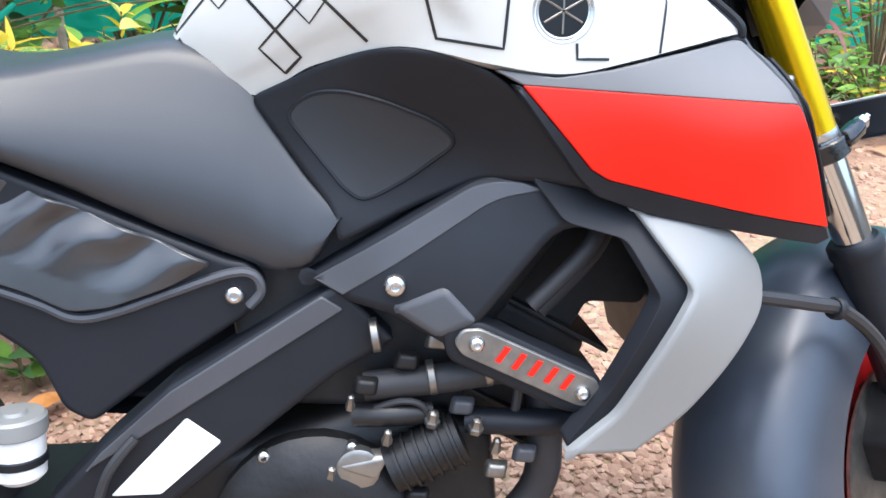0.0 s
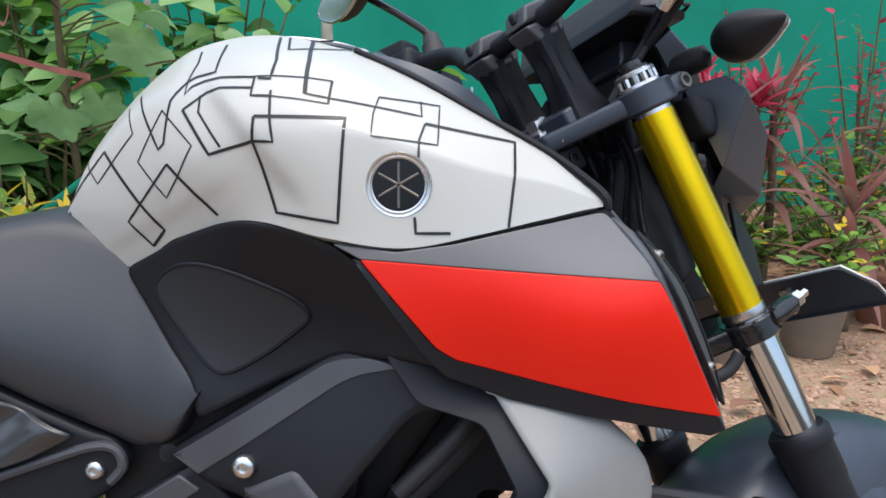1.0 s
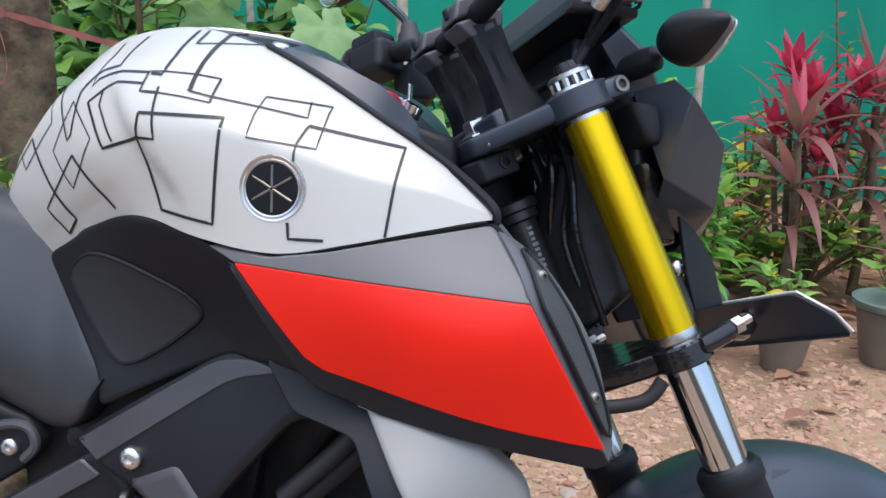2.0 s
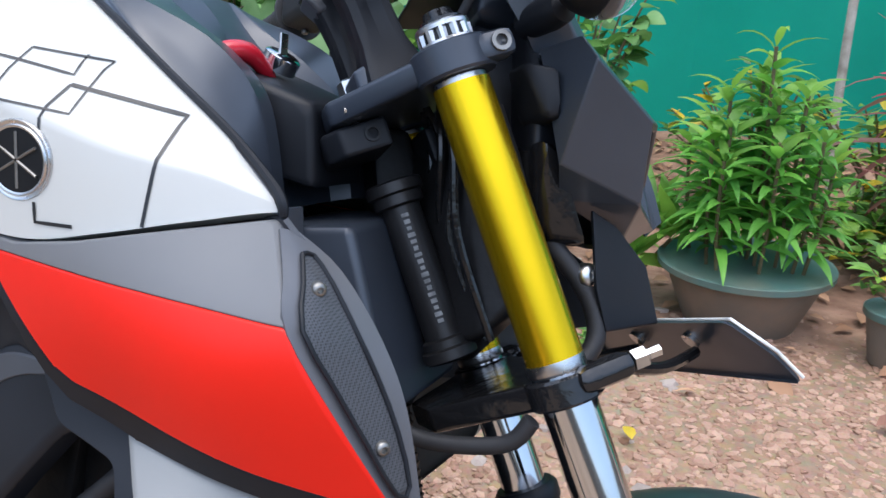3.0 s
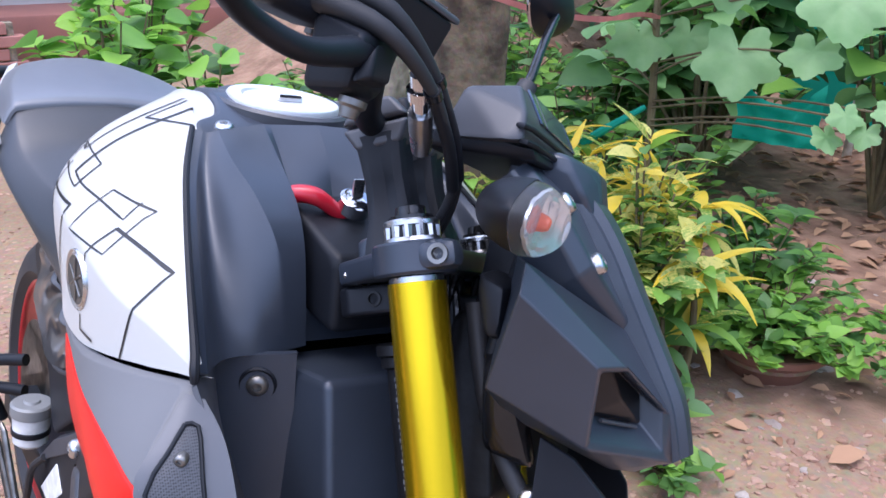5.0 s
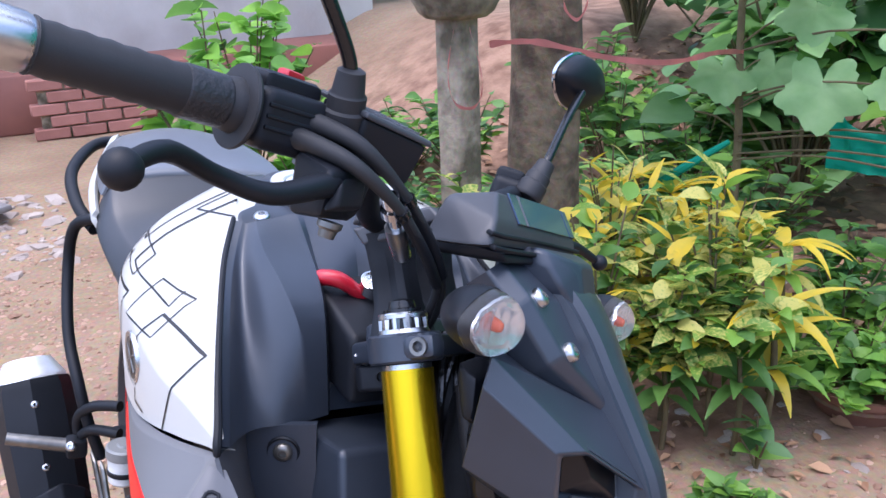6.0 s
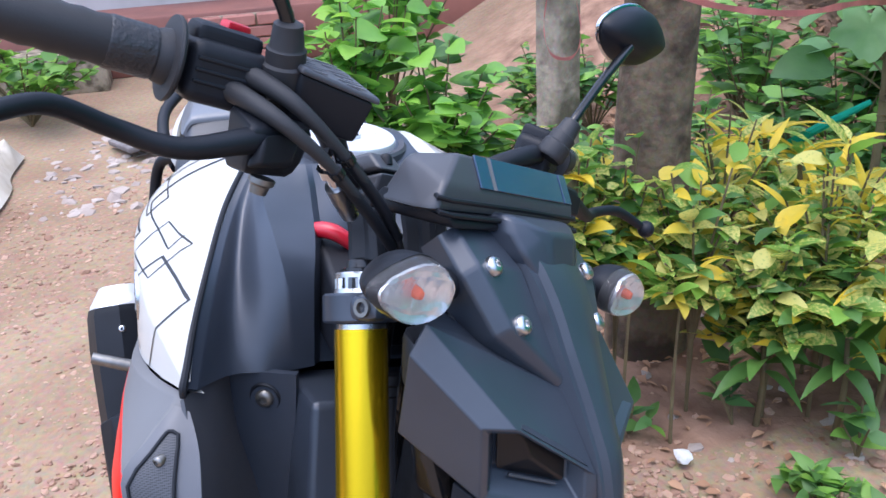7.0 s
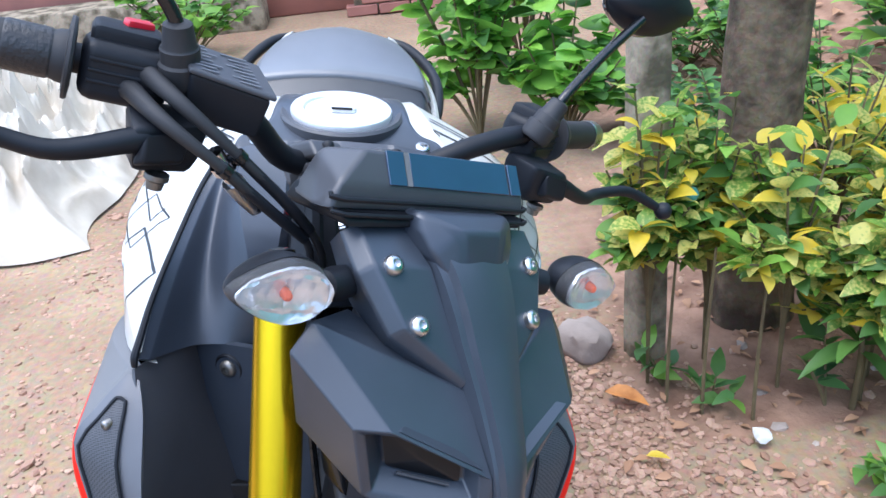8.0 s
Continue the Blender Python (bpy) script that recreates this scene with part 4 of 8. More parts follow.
bp("coolant_pipe", tube([(0.12, -0.145, 0.452), (0.18, -0.155, 0.452), (0.235, -0.15, 0.447)], 0.0135, 12), BLACK, "black coolant pipe")
bp("coolant_pipe", tube([(0.01, -0.14, 0.459), (0.045, -0.15, 0.463), (0.085, -0.145, 0.463)], 0.012, 12), GLOSSM, "black coolant pipe")
for q, r in (((0.085, -0.158, 0.455), 0.010), ((0.128, -0.160, 0.447), 0.010), ((-0.015, -0.158, 0.40), 0.008), ((0.04, -0.165, 0.44), 0.007), ((0.15, -0.15, 0.42), 0.008), ((0.005, -0.16, 0.475), 0.006)):
    bp("union_nut", turned([(0, r * 0.8), (0.006, r * 0.8), (0.008, r * 0.6), (0.016, r * 0.5), (0.018, 0)], q, (q[0] + 0.1, q[1] - 0.4, q[2] + 0.9), 6), STEEL)
for p, r in (([(0.03, -0.150, 0.470), (0.055, -0.158, 0.480), (0.075, -0.158, 0.475), (0.085, -0.155, 0.455)], 0.0035), ([(0.14, -0.14, 0.54), (0.17, -0.155, 0.50), (0.165, -0.15, 0.44)], 0.005)):
    bp("thin_hose", tube(p, r, 8), RUBBER)
bp("clutch_arm", hull([(-0.01, -0.15, 0.425), (0.04, -0.15, 0.43), (0.045, -0.165, 0.425), (-0.01, -0.165, 0.415), (0.01, -0.155, 0.40), (0.03, -0.165, 0.40)], 0.003), STEEL, "worn steel bracket")
bp("oil_filler", turned([(0, 0.022), (0.012, 0.022), (0.014, 0.018), (0.014, 0)], (0.012, -0.15, 0.41), (0.012, -1, 0.41), 20), STEEL)
cup = bp("brake_reservoir_rear", turned([(0, 0.018), (0.006, 0.024), (0.048, 0.026), (0.05, 0.0)], (-0.31, -0.15, 0.41), (-0.31, -0.15, 1.0), 24), LETTER, "cloudy white rear brake fluid cup")
bp("cup_lid", turned([(0.048, 0.028), (0.050, 0.029), (0.064, 0.029), (0.067, 0.026), (0.067, 0.012), (0.070, 0.010), (0.070, 0)], (-0.31, -0.15, 0.41), (-0.31, -0.15, 1.0), 24), SILVER, "grey screw lid", parent=cup)
bp("cup_strap", turned([(0.018, 0.0256), (0.019, 0.0266), (0.026, 0.0270), (0.027, 0.0262)], (-0.31, -0.15, 0.41), (-0.31, -0.15, 1.0), 24), BLACK, parent=cup)
bp("rear_hose", tube([(-0.20, -0.155, 0.45), (-0.225, -0.165, 0.42), (-0.245, -0.165, 0.37), (-0.28, -0.16, 0.33)], 0.005, 8), RUBBER)

# front fork and everything that turns with it
LEG_T, LEG_B = Vector((0.378, 0, 0.902)), Vector((0.469, 0, 0.711))
LD = (LEG_B - LEG_T).normalized()


def fluted_cap(top, d):
    """A fork cap with a smooth rim above a band of upright flutes."""
    a = d.orthogonal().normalized()
    b = d.cross(a)
    bm = bmesh.new()
    last = None
    for z, r0, r1 in ((-0.046, 0.015, 0.015), (-0.046, 0.0195, 0.0195), (-0.0445, 0.0208, 0.0208), (-0.0415, 0.0208, 0.0208), (-0.0410, 0.0208, 0.0185), (-0.0330, 0.0208, 0.0185), (-0.0325, 0.0208, 0.0208), (-0.029, 0.0220, 0.0220), (-0.026, 0.0220, 0.0220)):
        cur = []
        for k in range(48):
            q = 2 * math.pi * k / 48
            cur.append(bm.verts.new(top + d * z + (a * math.cos(q) + b * math.sin(q)) * (r1 if k % 4 in (2, 3) else r0)))
        if last:
            for k in range(48):
                bm.faces.new((last[k], last[(k + 1) % 48], cur[(k + 1) % 48], cur[k]))
        else:
            bm.faces.new(cur[::-1])
        last = cur
    return bm


for s in (-1, 1):
    o = Vector((0, s * 0.097, 0))
    leg = sp("fork_leg", tube([LEG_B + o, LEG_B + o + LD * 0.16], 0.0212, 28, smooth=1), CHROME, "chrome fork tube with a yellow upper sleeve")
    sp("yellow_sleeve", turned([(0.0, 0.0212), (0.0, 0.0218), (0.2116, 0.0218), (0.2116, 0.0212)], LEG_T + o, LEG_B + o, 32), YELLOW, "yellow fork sleeve", parent=leg)
    sp("sleeve_ring", turned([(-0.004, 0.0205), (0.0, 0.0205)], LEG_T + o, LEG_B + o, 24), ALLOY, parent=leg)
    sp("lower_ring", turned([(0.2116, 0.0222), (0.219, 0.0226), (0.222, 0.021)], LEG_T + o, LEG_B + o, 24), ALLOY, parent=leg)
    sp("fork_cap", fluted_cap(LEG_T + o, LD), ALLOY, "silver fluted fork cap", parent=leg, smooth=30)
    sp("cap_groove", turned([(-0.044, 0.0185), (-0.030, 0.0192)], LEG_T + o, LEG_B + o, 24), DEEP, parent=leg)
    sp("cap_adjuster", turned([(-0.058, 0.004), (-0.056, 0.011), (-0.050, 0.012), (-0.049, 0.0165), (-0.045, 0.0165)], LEG_T + o, LEG_B + o, 12), GLOSS, parent=leg)
    sp("fork_slider", turned([(0.345, 0.020), (0.345, 0.027), (0.350, 0.031), (0.362, 0.031), (0.365, 0.0285), (0.40, 0.0285), (0.405, 0.027), (0.66, 0.025), (0.69, 0.022), (0.70, 0.0)], LEG_T + o, LEG_B + o, 24), BLACK, "black fork slider", parent=leg)


def up(p, d):
    return Vector(p) + W * d


# upper clamp
C0 = LEG_T - LD * 0.017
cl = sp("upper_clamp", join(*[turned([(-0.012, 0.029), (-0.010, 0.031), (0.010, 0.031), (0.012, 0.029)], C0 + Vector((0, s * 0.097, 0)), C0 + Vector((0, s * 0.097, 0)) + W, 28) for s in (-1, 1)],
                            hull([C0 + W * q + U * u + Vector((0, y, 0)) for q in (-0.010, 0.010) for u, y in ((-0.02, 0.108), (0.02, 0.105), (0.012, 0.06), (-0.09, 0.035), (-0.09, -0.035), (0.012, -0.06), (0.02, -0.105), (-0.02, -0.108))], 0.005)), SATIN, "matte black upper fork clamp")
for s in (-1, 1):
    sp("clamp_lug", rbox(C0 + Vector((0, s * 0.115, 0)) + U * 0.026, (0.03, 0.024, 0.021), 0.007, Matrix.Rotation(-RAKE, 3, "Y")), SATIN, parent=cl)
    sp("clamp_bolt", turned([(0, 0.0075), (0.004, 0.0075), (0.004, 0.0045), (0.001, 0.004), (0.001, 0)], C0 + Vector((0.0, s * 0.126, 0)) + U * 0.028, C0 + Vector((0, s * 0.2, 0)) + U * 0.028, 14), STEEL, parent=cl)
    yb = s * 0.040
    rb, rt = Vector((0.338, yb, 0.914)), Vector((0.291, yb, 0.998))
    rd = (rt - rb).normalized()
    rf = Vector((rd.z, 0, -rd.x))
    bm = bmesh.new()
    last = None
    for f, hu, hv, dent in ((0.0, 0.027, 0.024, 0.0), (0.10, 0.025, 0.022, 0.002), (0.30, 0.020, 0.0175, 0.0055), (0.62, 0.0185, 0.0165, 0.006), (0.84, 0.020, 0.0175, 0.004), (1.0, 0.022, 0.0185, 0.0)):
        q = rb.lerp(rt, f)
        sec = [(-1, -1), (-0.5, -1), (0, -1), (0.5, -1), (1, -1), (1, -0.5), (1, 0), (1, 0.5), (1, 1), (0.5, 1), (0, 1), (-0.5, 1), (-1, 1), (-1, 0.5), (-1, 0), (-1, -0.5)]
        cur = []
        for u, v in sec:
            ku, kv = hu * u, hv * v
            if abs(u) == 1 and abs(v) == 1:
                ku, kv = ku * 0.86, kv * 0.86
            if u == 0:
                kv -= math.copysign(dent, v)
            if v == 0:
                ku -= math.copysign(dent, u)
            cur.append(bm.verts.new(q + rf * ku + Vector((0, kv, 0))))
        if last:
            for k in range(16):
                bm.faces.new((last[k], last[(k + 1) % 16], cur[(k + 1) % 16], cur[k]))
        else:
            bm.faces.new(cur[::-1])
        last = cur
    bm.faces.new(last)
    riser = sp("bar_riser", bm, BLACK, "fluted black bar riser", smooth=45)
    bc = rt + rd * 0.010
    for g0, g1, nm in ((-0.0205, -0.0012, "clamp_half"), (0.0012, 0.0190, "riser_cap")):
        sp(nm, hull([bc + rd * q + rf * u + Vector((0, v, 0)) for q, w in ((g0, 0.019 if g0 < 0 else 0.029), (g1, 0.029 if g0 < 0 else 0.017)) for u in (-w, w) for v in (-0.0175, 0.0175)], 0.004, 3), DGREY, parent=riser)
    for du in (-0.021, 0.021):
        screw(bc + rd * 0.012 + rf * du, rd, 0.0058, 0.006, BLACK, riser)
    sp("riser_washer", turned([(0, 0.024), (0.004, 0.026), (0.006, 0.022)], rb - rd * 0.006, rb, 22), BLACK, parent=riser)
sp("clamp_block", hull([C0 + W * q + U * u + Vector((0, y, 0)) for u, q, y in ((-0.064, 0.024, 0.050), (-0.064, -0.010, 0.056), (-0.012, 0.024, 0.052), (-0.006, -0.008, 0.060), (-0.050, 0.027, 0.056), (-0.020, 0.027, 0.056)) for y in (-y, y)], 0.004), SATIN, "matte black riser seat on the fork clamp", parent=cl)
sp("stem_collar", hull([C0 + W * q + U * u + Vector((0, y, 0)) for q in (-0.036, -0.011) for u, y in ((-0.098, 0.018), (-0.098, -0.018), (-0.045, 0.034), (-0.045, -0.034), (-0.085, 0.034), (-0.085, -0.034))], 0.004), BLACK, "black stem collar under the clamp", parent=cl)
sp("collar_hole", turned([(0, 0.0065), (0.002, 0.0065), (0.0022, 0.0045), (-0.004, 0.004), (-0.004, 0)], C0 + W * -0.023 + U * -0.060 + Vector((0, -0.034, 0)), C0 + W * -0.023 + U * -0.060 + Vector((0, -1, 0)), 14), DEEP, parent=cl)
sp("stem_nut", turned([(0, 0.022), (0.006, 0.022), (0.008, 0.018), (0.010, 0.013), (0.020, 0.013), (0.022, 0.010), (0.022, 0)], C0 + U * -0.055 + W * 0.008, C0 + U * -0.055 + W, 6), ALLOY, "bright stem nut", parent=cl)
for y in (-0.030, -0.046):
    sp("clamp_clip", turned([(0, 0.006), (0.005, 0.006), (0.006, 0.003), (0.013, 0.003), (0.013, 0)], C0 + U * -0.066 + W * -0.006 + Vector((0, y, 0)), C0 - U + W * 0.3 + Vector((0, y, 0)), 8), ALLOY, parent=cl)
sp("clamp_stud", turned([(0, 0.007), (0.010, 0.007), (0.011, 0.0095), (0.018, 0.0095), (0.019, 0.006), (0.019, 0)], (0.310, -0.006, 0.886), (0.33, -0.10, 0.87), 6), ALLOY, parent=cl)
# lower clamp
C1 = LEG_B + LD * 0.022
sp("lower_clamp", join(*[turned([(-0.011, 0.0265), (-0.009, 0.0285), (0.009, 0.0285), (0.011, 0.0265)], C1 + Vector((0, s * 0.097, 0)), C1 + Vector((0, s * 0.097, 0)) + W, 24) for s in (-1, 1)],
                       hull([C1 + W * q + U * u + Vector((0, y, 0)) for q in (-0.011, 0.010) for u, y in ((-0.02, 0.1), (0.025, 0.1), (0.01, 0.05), (-0.09, 0.03), (-0.09, -0.03), (0.01, -0.05), (0.025, -0.1), (-0.02, -0.1))], 0.004)), GLOSS, "gloss black lower fork clamp")
for s in (-1, 1):
    sp("pinch_bolt", turned([(0, 0.0085), (0.011, 0.0085), (0.0125, 0.0065), (0.0125, 0.0045), (0.024, 0.0045), (0.025, 0)], C1 + Vector((0, s * 0.12, 0.004)) + U * 0.045, C1 + Vector((0, s * 0.12, 0.004)) + U, 6), ALLOY)
    sp("pinch_lug", rbox(C1 + Vector((0, s * 0.12, 0.004)) + U * 0.022, (0.046, 0.022, 0.020), 0.008, Matrix.Rotation(-RAKE, 3, "Y")), GLOSS)

# headlight shell; its middle plane lies HY off the steering axis
HY = 0.010
hl = sp("headlight_shell", hull([(0.43, HY + 0.075, 0.985), (0.43, HY - 0.075, 0.985), (0.44, HY + 0.10, 0.86), (0.44, HY - 0.10, 0.86), (0.50, HY + 0.070, 0.835), (0.50, HY - 0.070, 0.835), (0.490, HY + 0.04, 0.93), (0.490, HY - 0.04, 0.93), (0.445, HY + 0.10, 0.92), (0.445, HY - 0.10, 0.92)], 0.01), BLACK, "dark satin angular headlight unit")
for s in (-1, 1):
    HP = {"a1": (0.456, 0.139, 0.945), "a2": (0.463, 0.156, 0.924), "b": (0.524, 0.127, 0.893), "g": (0.540, 0.104, 0.898), "vt": (0.524, 0.024, 0.916), "c": (0.575, 0.018, 0.867), "e": (0.587, 0.015, 0.832), "d": (0.531, 0.102, 0.834),
          "f": (0.548, 0.037, 0.814), "rb": (0.455, 0.122, 0.852), "ru": (0.470, 0.085, 0.832), "f0": (0.565, 0.0, 0.812), "e0": (0.589, 0.0, 0.832), "bk": (0.440, 0.095, 0.945), "vb": (0.470, 0.060, 0.930)}
    ring = [Vector(HP[k]) for k in ("b", "g", "c", "e", "d")]
    mid = sum(ring, Vector()) / 5
    back = Vector((-0.80, -0.42, 0.42)).normalized()
    for k, q in zip("bgced", ring):
        w = q.lerp(mid, 0.16)
        HP["i" + k] = tuple(w + back * 0.003)
        HP["j" + k] = tuple(w.lerp(mid, 0.22) + back * 0.024)
    sp("cheek", facets(HP, ["bk a1 a2 rb", "bk vb a1", "a1 vb vt", "a1 vt c g", "a1 g b a2", "a2 b d rb", "rb d ru", "d f ru", "d e f", "e e0 f0 f"] + ["%s %s i%s i%s" % (p, q, q, p) for p, q in ("bg", "gc", "ce", "ed", "db")]
                       + ["i%s i%s j%s j%s" % (p, q, q, p) for p, q in ("bg", "gc", "ce", "ed", "db")] + ["jb jg jc je jd"], 0.004, 0.0042, side=s, mid=HY), COWL, "dark satin faceted cheek with a sunken lamp", parent=hl, smooth=60)
    eye_c = sum((Vector(HP["j" + k]) for k in "bgced"), Vector()) / 5
    LP = {k: tuple(eye_c.lerp(Vector(HP["j" + k]), 0.90) - back * 0.005) for k in "bgced"}
    LP["m"] = tuple(eye_c - back * 0.011)
    lens = sp("headlight_lens", facets(LP, ["b g m", "g c m", "c e m", "e d m", "d b m"], 0.003, 0.002, side=s, mid=HY), DARKGLASS, "dark headlight lens", parent=hl)
    LB_ = [Vector((q.x, HY + s * q.y, q.z)) for q in (Vector(LP["d"]).lerp(Vector(LP["e"]), 0.15) - back * 0.004, Vector(LP["d"]).lerp(Vector(LP["e"]), 0.85) - back * 0.004)]
    sp("lamp_lip", tube([tuple(q) for q in LB_], 0.0016, 8, smooth=1), DGREY, parent=lens)
    sp("cheek_block", hull([(0.42, HY + s * 0.075, 0.93), (0.42, HY + s * 0.118, 0.925), (0.448, HY + s * 0.075, 0.93), (0.446, HY + s * 0.128, 0.922), (0.435, HY + s * 0.075, 0.885), (0.44, HY + s * 0.118, 0.885), (0.455, HY + s * 0.075, 0.885), (0.453, HY + s * 0.125, 0.885)], 0.008), BLACK, parent=hl)
    sp("cheek_block", hull([(0.435, HY + s * 0.06, 0.875), (0.44, HY + s * 0.105, 0.872), (0.46, HY + s * 0.06, 0.875), (0.458, HY + s * 0.108, 0.872), (0.455, HY + s * 0.06, 0.80), (0.46, HY + s * 0.085, 0.80), (0.50, HY + s * 0.06, 0.80), (0.50, HY + s * 0.085, 0.80)], 0.008), GLOSS, parent=hl)
    FP = {"tl": (0.424, 0.098, 1.011), "o1": (0.456, 0.096, 0.992), "o2": (0.492, 0.077, 0.956), "tip": (0.522, 0.028, 0.916), "tr": (0.424, 0.054, 1.013), "i1": (0.462, 0.043, 0.992), "i2": (0.524, 0.026, 0.924),
          "tlb": (0.419, 0.108, 1.001), "o1b": (0.450, 0.106, 0.980), "o2b": (0.485, 0.085, 0.944), "tlc": (0.402, 0.100, 0.984), "o1c": (0.428, 0.094, 0.955), "o2c": (0.462, 0.070, 0.918), "tipc": (0.502, 0.028, 0.895)}
    fore = sp("forehead_panel", facets(FP, ["tl o1 i1 tr", "o1 o2 i2 i1", "o2 tip i2", "tl tlb o1b o1", "o1 o1b o2b o2", "o2 o2b tip", "tlb tlc o1c o1b", "o1b o1c o2c o2b", "o2b o2c tipc tip"], 0.004, 0.0030, side=s, mid=HY), COWL, "dark satin forehead panel", parent=hl, smooth=60)
    screw((0.4580, HY + s * 0.0795, 0.9925), (0.62, s * 0.06, 0.78), 0.0085, 0.005, ALLOY, fore)
    screw((0.4925, HY + s * 0.0655, 0.9580), (0.68, s * 0.10, 0.72), 0.0085, 0.005, ALLOY, fore)
    # indicator
    ind = sp("indicator", turned([(0, 0.012), (0.03, 0.014), (0.045, 0.012), (0.05, 0.0)], (0.43, HY + s * 0.085, 0.965), (0.455, HY + s * 0.16, 0.97), 16), BLACK, "front indicator with clear lens")
    c = Vector((0.456, HY + s * 0.172, 0.972))
    shapes = []
    for fx, lo_, ry, rz, dx, dz in ((0.027, -0.1, 0.0375, 0.0245, 0.0, 0.0), (-0.036, -1.0, 0.0375, 0.0246, 0.0, 0.0006), (0.010, -1.0, 0.0345, 0.0225, 0.0, 0.0)):
        b = bmesh.new()
        bmesh.ops.create_uvsphere(b, u_segments=48, v_segments=24, radius=1, matrix=Matrix.Rotation(radians(90), 4, "X"))
        for v in b.verts:
            o = v.co.y * s
            taper = 1 - 0.42 * max(0.0, o) ** 1.3
            x = max(v.co.x, lo_) * fx if lo_ > -1 else (max(v.co.x, 0.05) * fx if fx < 0 else 0.009 - fx * v.co.x ** 2 + (0.003 if v.co.x > 0 else 0) + 0.0022 * abs(math.sin(v.co.y * 11)) * (1 if abs(v.co.z) < 0.5 else -0.6))
            v.co = Vector((x * (1 - 0.35 * max(0.0, o)) + dx, s * (o * ry * (1.22 if o > 0 else 1.0)), v.co.z * rz * taper + dz)) + c
        shapes.append(b)
    sp("indicator_body", shapes[1], BLACK, parent=ind)
    sp("indicator_lens", shapes[0], LENS, "clear faceted lens", parent=ind)
    sp("reflector", shapes[2], REFL, parent=ind)
    sp("bulb", turned([(0, 0.0038), (0.005, 0.0038), (0.008, 0.0028), (0.009, 0)], c + Vector((0.003, s * 0.002, 0)), c + Vector((1, 0, 0)), 12), ORANGE, "orange bulb", parent=ind)
def nose_mesh():
    """The raised ridge down the middle of the headlight unit, with a stepped ledge along each side."""
    bm = bmesh.new()
    last = None
    for p in cat([(0.446, 0.046, 1.006), (0.470, 0.041, 0.991), (0.494, 0.036, 0.968), (0.514, 0.031, 0.944), (0.530, 0.026, 0.925), (0.550, 0.021, 0.901), (0.572, 0.017, 0.874), (0.584, 0.013, 0.852), (0.592, 0.009, 0.834)], 3):
        n = Vector((0.72, 0, 0.69))
        row = []
        for f, d in ((1.0, -0.012), (0.97, 0.001), (0.80, 0.0025), (0.76, 0.0095), (0.40, 0.0118), (0.0, 0.0128)):
            row.append(Vector((p.x, p.y * f, p.z)) + n * d)
        full = [Vector((q.x, HY - q.y, q.z)) for q in row] + [Vector((q.x, HY + q.y, q.z)) for q in row[-2::-1]]
        cur = [bm.verts.new(q) for q in full]
        if last:
            for k in range(len(cur) - 1):
                bm.faces.new((last[k], last[k + 1], cur[k + 1], cur[k]))
        last = cur
    bmesh.ops.recalc_face_normals(bm, faces=bm.faces)
    bmesh.ops.solidify(bm, geom=bm.faces[:], thickness=0.003)
    return bm


sp("nose_ridge", nose_mesh(), COWL, "central nose ridge", parent=hl, smooth=24)
sp("visor_block", hull([(x, HY + k * h, z) for x, h, z in ((0.438, 0.052, 1.030), (0.446, 0.054, 1.020), (0.462, 0.046, 1.004), (0.482, 0.024, 0.979), (0.485, 0.012, 0.976), (0.464, 0.022, 1.026), (0.40, 0.055, 1.022), (0.40, 0.05, 0.98), (0.44, 0.022, 0.975)) for k in (-1, 1)], 0.005, 3), SATIN, "dark tongue-shaped visor under the meter", parent=hl, smooth=60)
sp("lamp_bracket", hull([(0.398, HY + 0.045, 0.975), (0.398, HY - 0.045, 0.975), (0.440, HY + 0.050, 0.970), (0.440, HY - 0.050, 0.970), (0.412, HY + 0.042, 0.850), (0.412, HY - 0.042, 0.850), (0.450, HY + 0.050, 0.845), (0.450, HY - 0.050, 0.845)], 0.006), BLACK, "black lamp bracket", parent=hl)
# skirt, horn, plate
for s in (-1, 1):
    sp("skirt", hull([(x, s * (0.080 - 0.45 * (x - 0.495) - d), z) for x, z in ((0.497, 0.828), (0.524, 0.820), (0.561, 0.793), (0.580, 0.748), (0.522, 0.735), (0.508, 0.767)) for d in (0.0, 0.006)], 0.002), BLACK, "black lower headlight skirt", parent=hl)
screw((0.503, -0.062, 0.778), (0.4, -1, 0), 0.010, 0.008, ALLOY, bike, MS)
pl = sp("number_plate", panel(fillet([(-0.15, 0.0), (-0.13, 0.035), (0.13, 0.035), (0.15, 0.0), (0.15, -0.03), (-0.15, -0.03)], 0.008), lambda a, b: 0.0 * a, 0.002, 0.001, place=lambda a, b, h: Vector((0.617 - 0.8 * b + h * 0.6, a, 0.731 + 0.6 * b + h * 0.8))), SATIN, "black front number plate with pale bars")
for k in range(6):
    a = -0.11 + 0.044 * k
    sp("plate_bar", rbox((0.6175, a, 0.7318), (0.030, 0.012, 0.0016), 0.0005, Matrix.Rotation(0.64, 3, "Y")), DGREY, parent=pl)
sp("plate_edge", tube([(0.640, -0.150, 0.7155), (0.617, -0.151, 0.732), (0.5905, -0.131, 0.7525), (0.5905, 0.131, 0.7525), (0.617, 0.151, 0.732), (0.640, 0.150, 0.7155)], 0.0013, 6, smooth=1), LETTER, "worn pale edge", parent=pl)
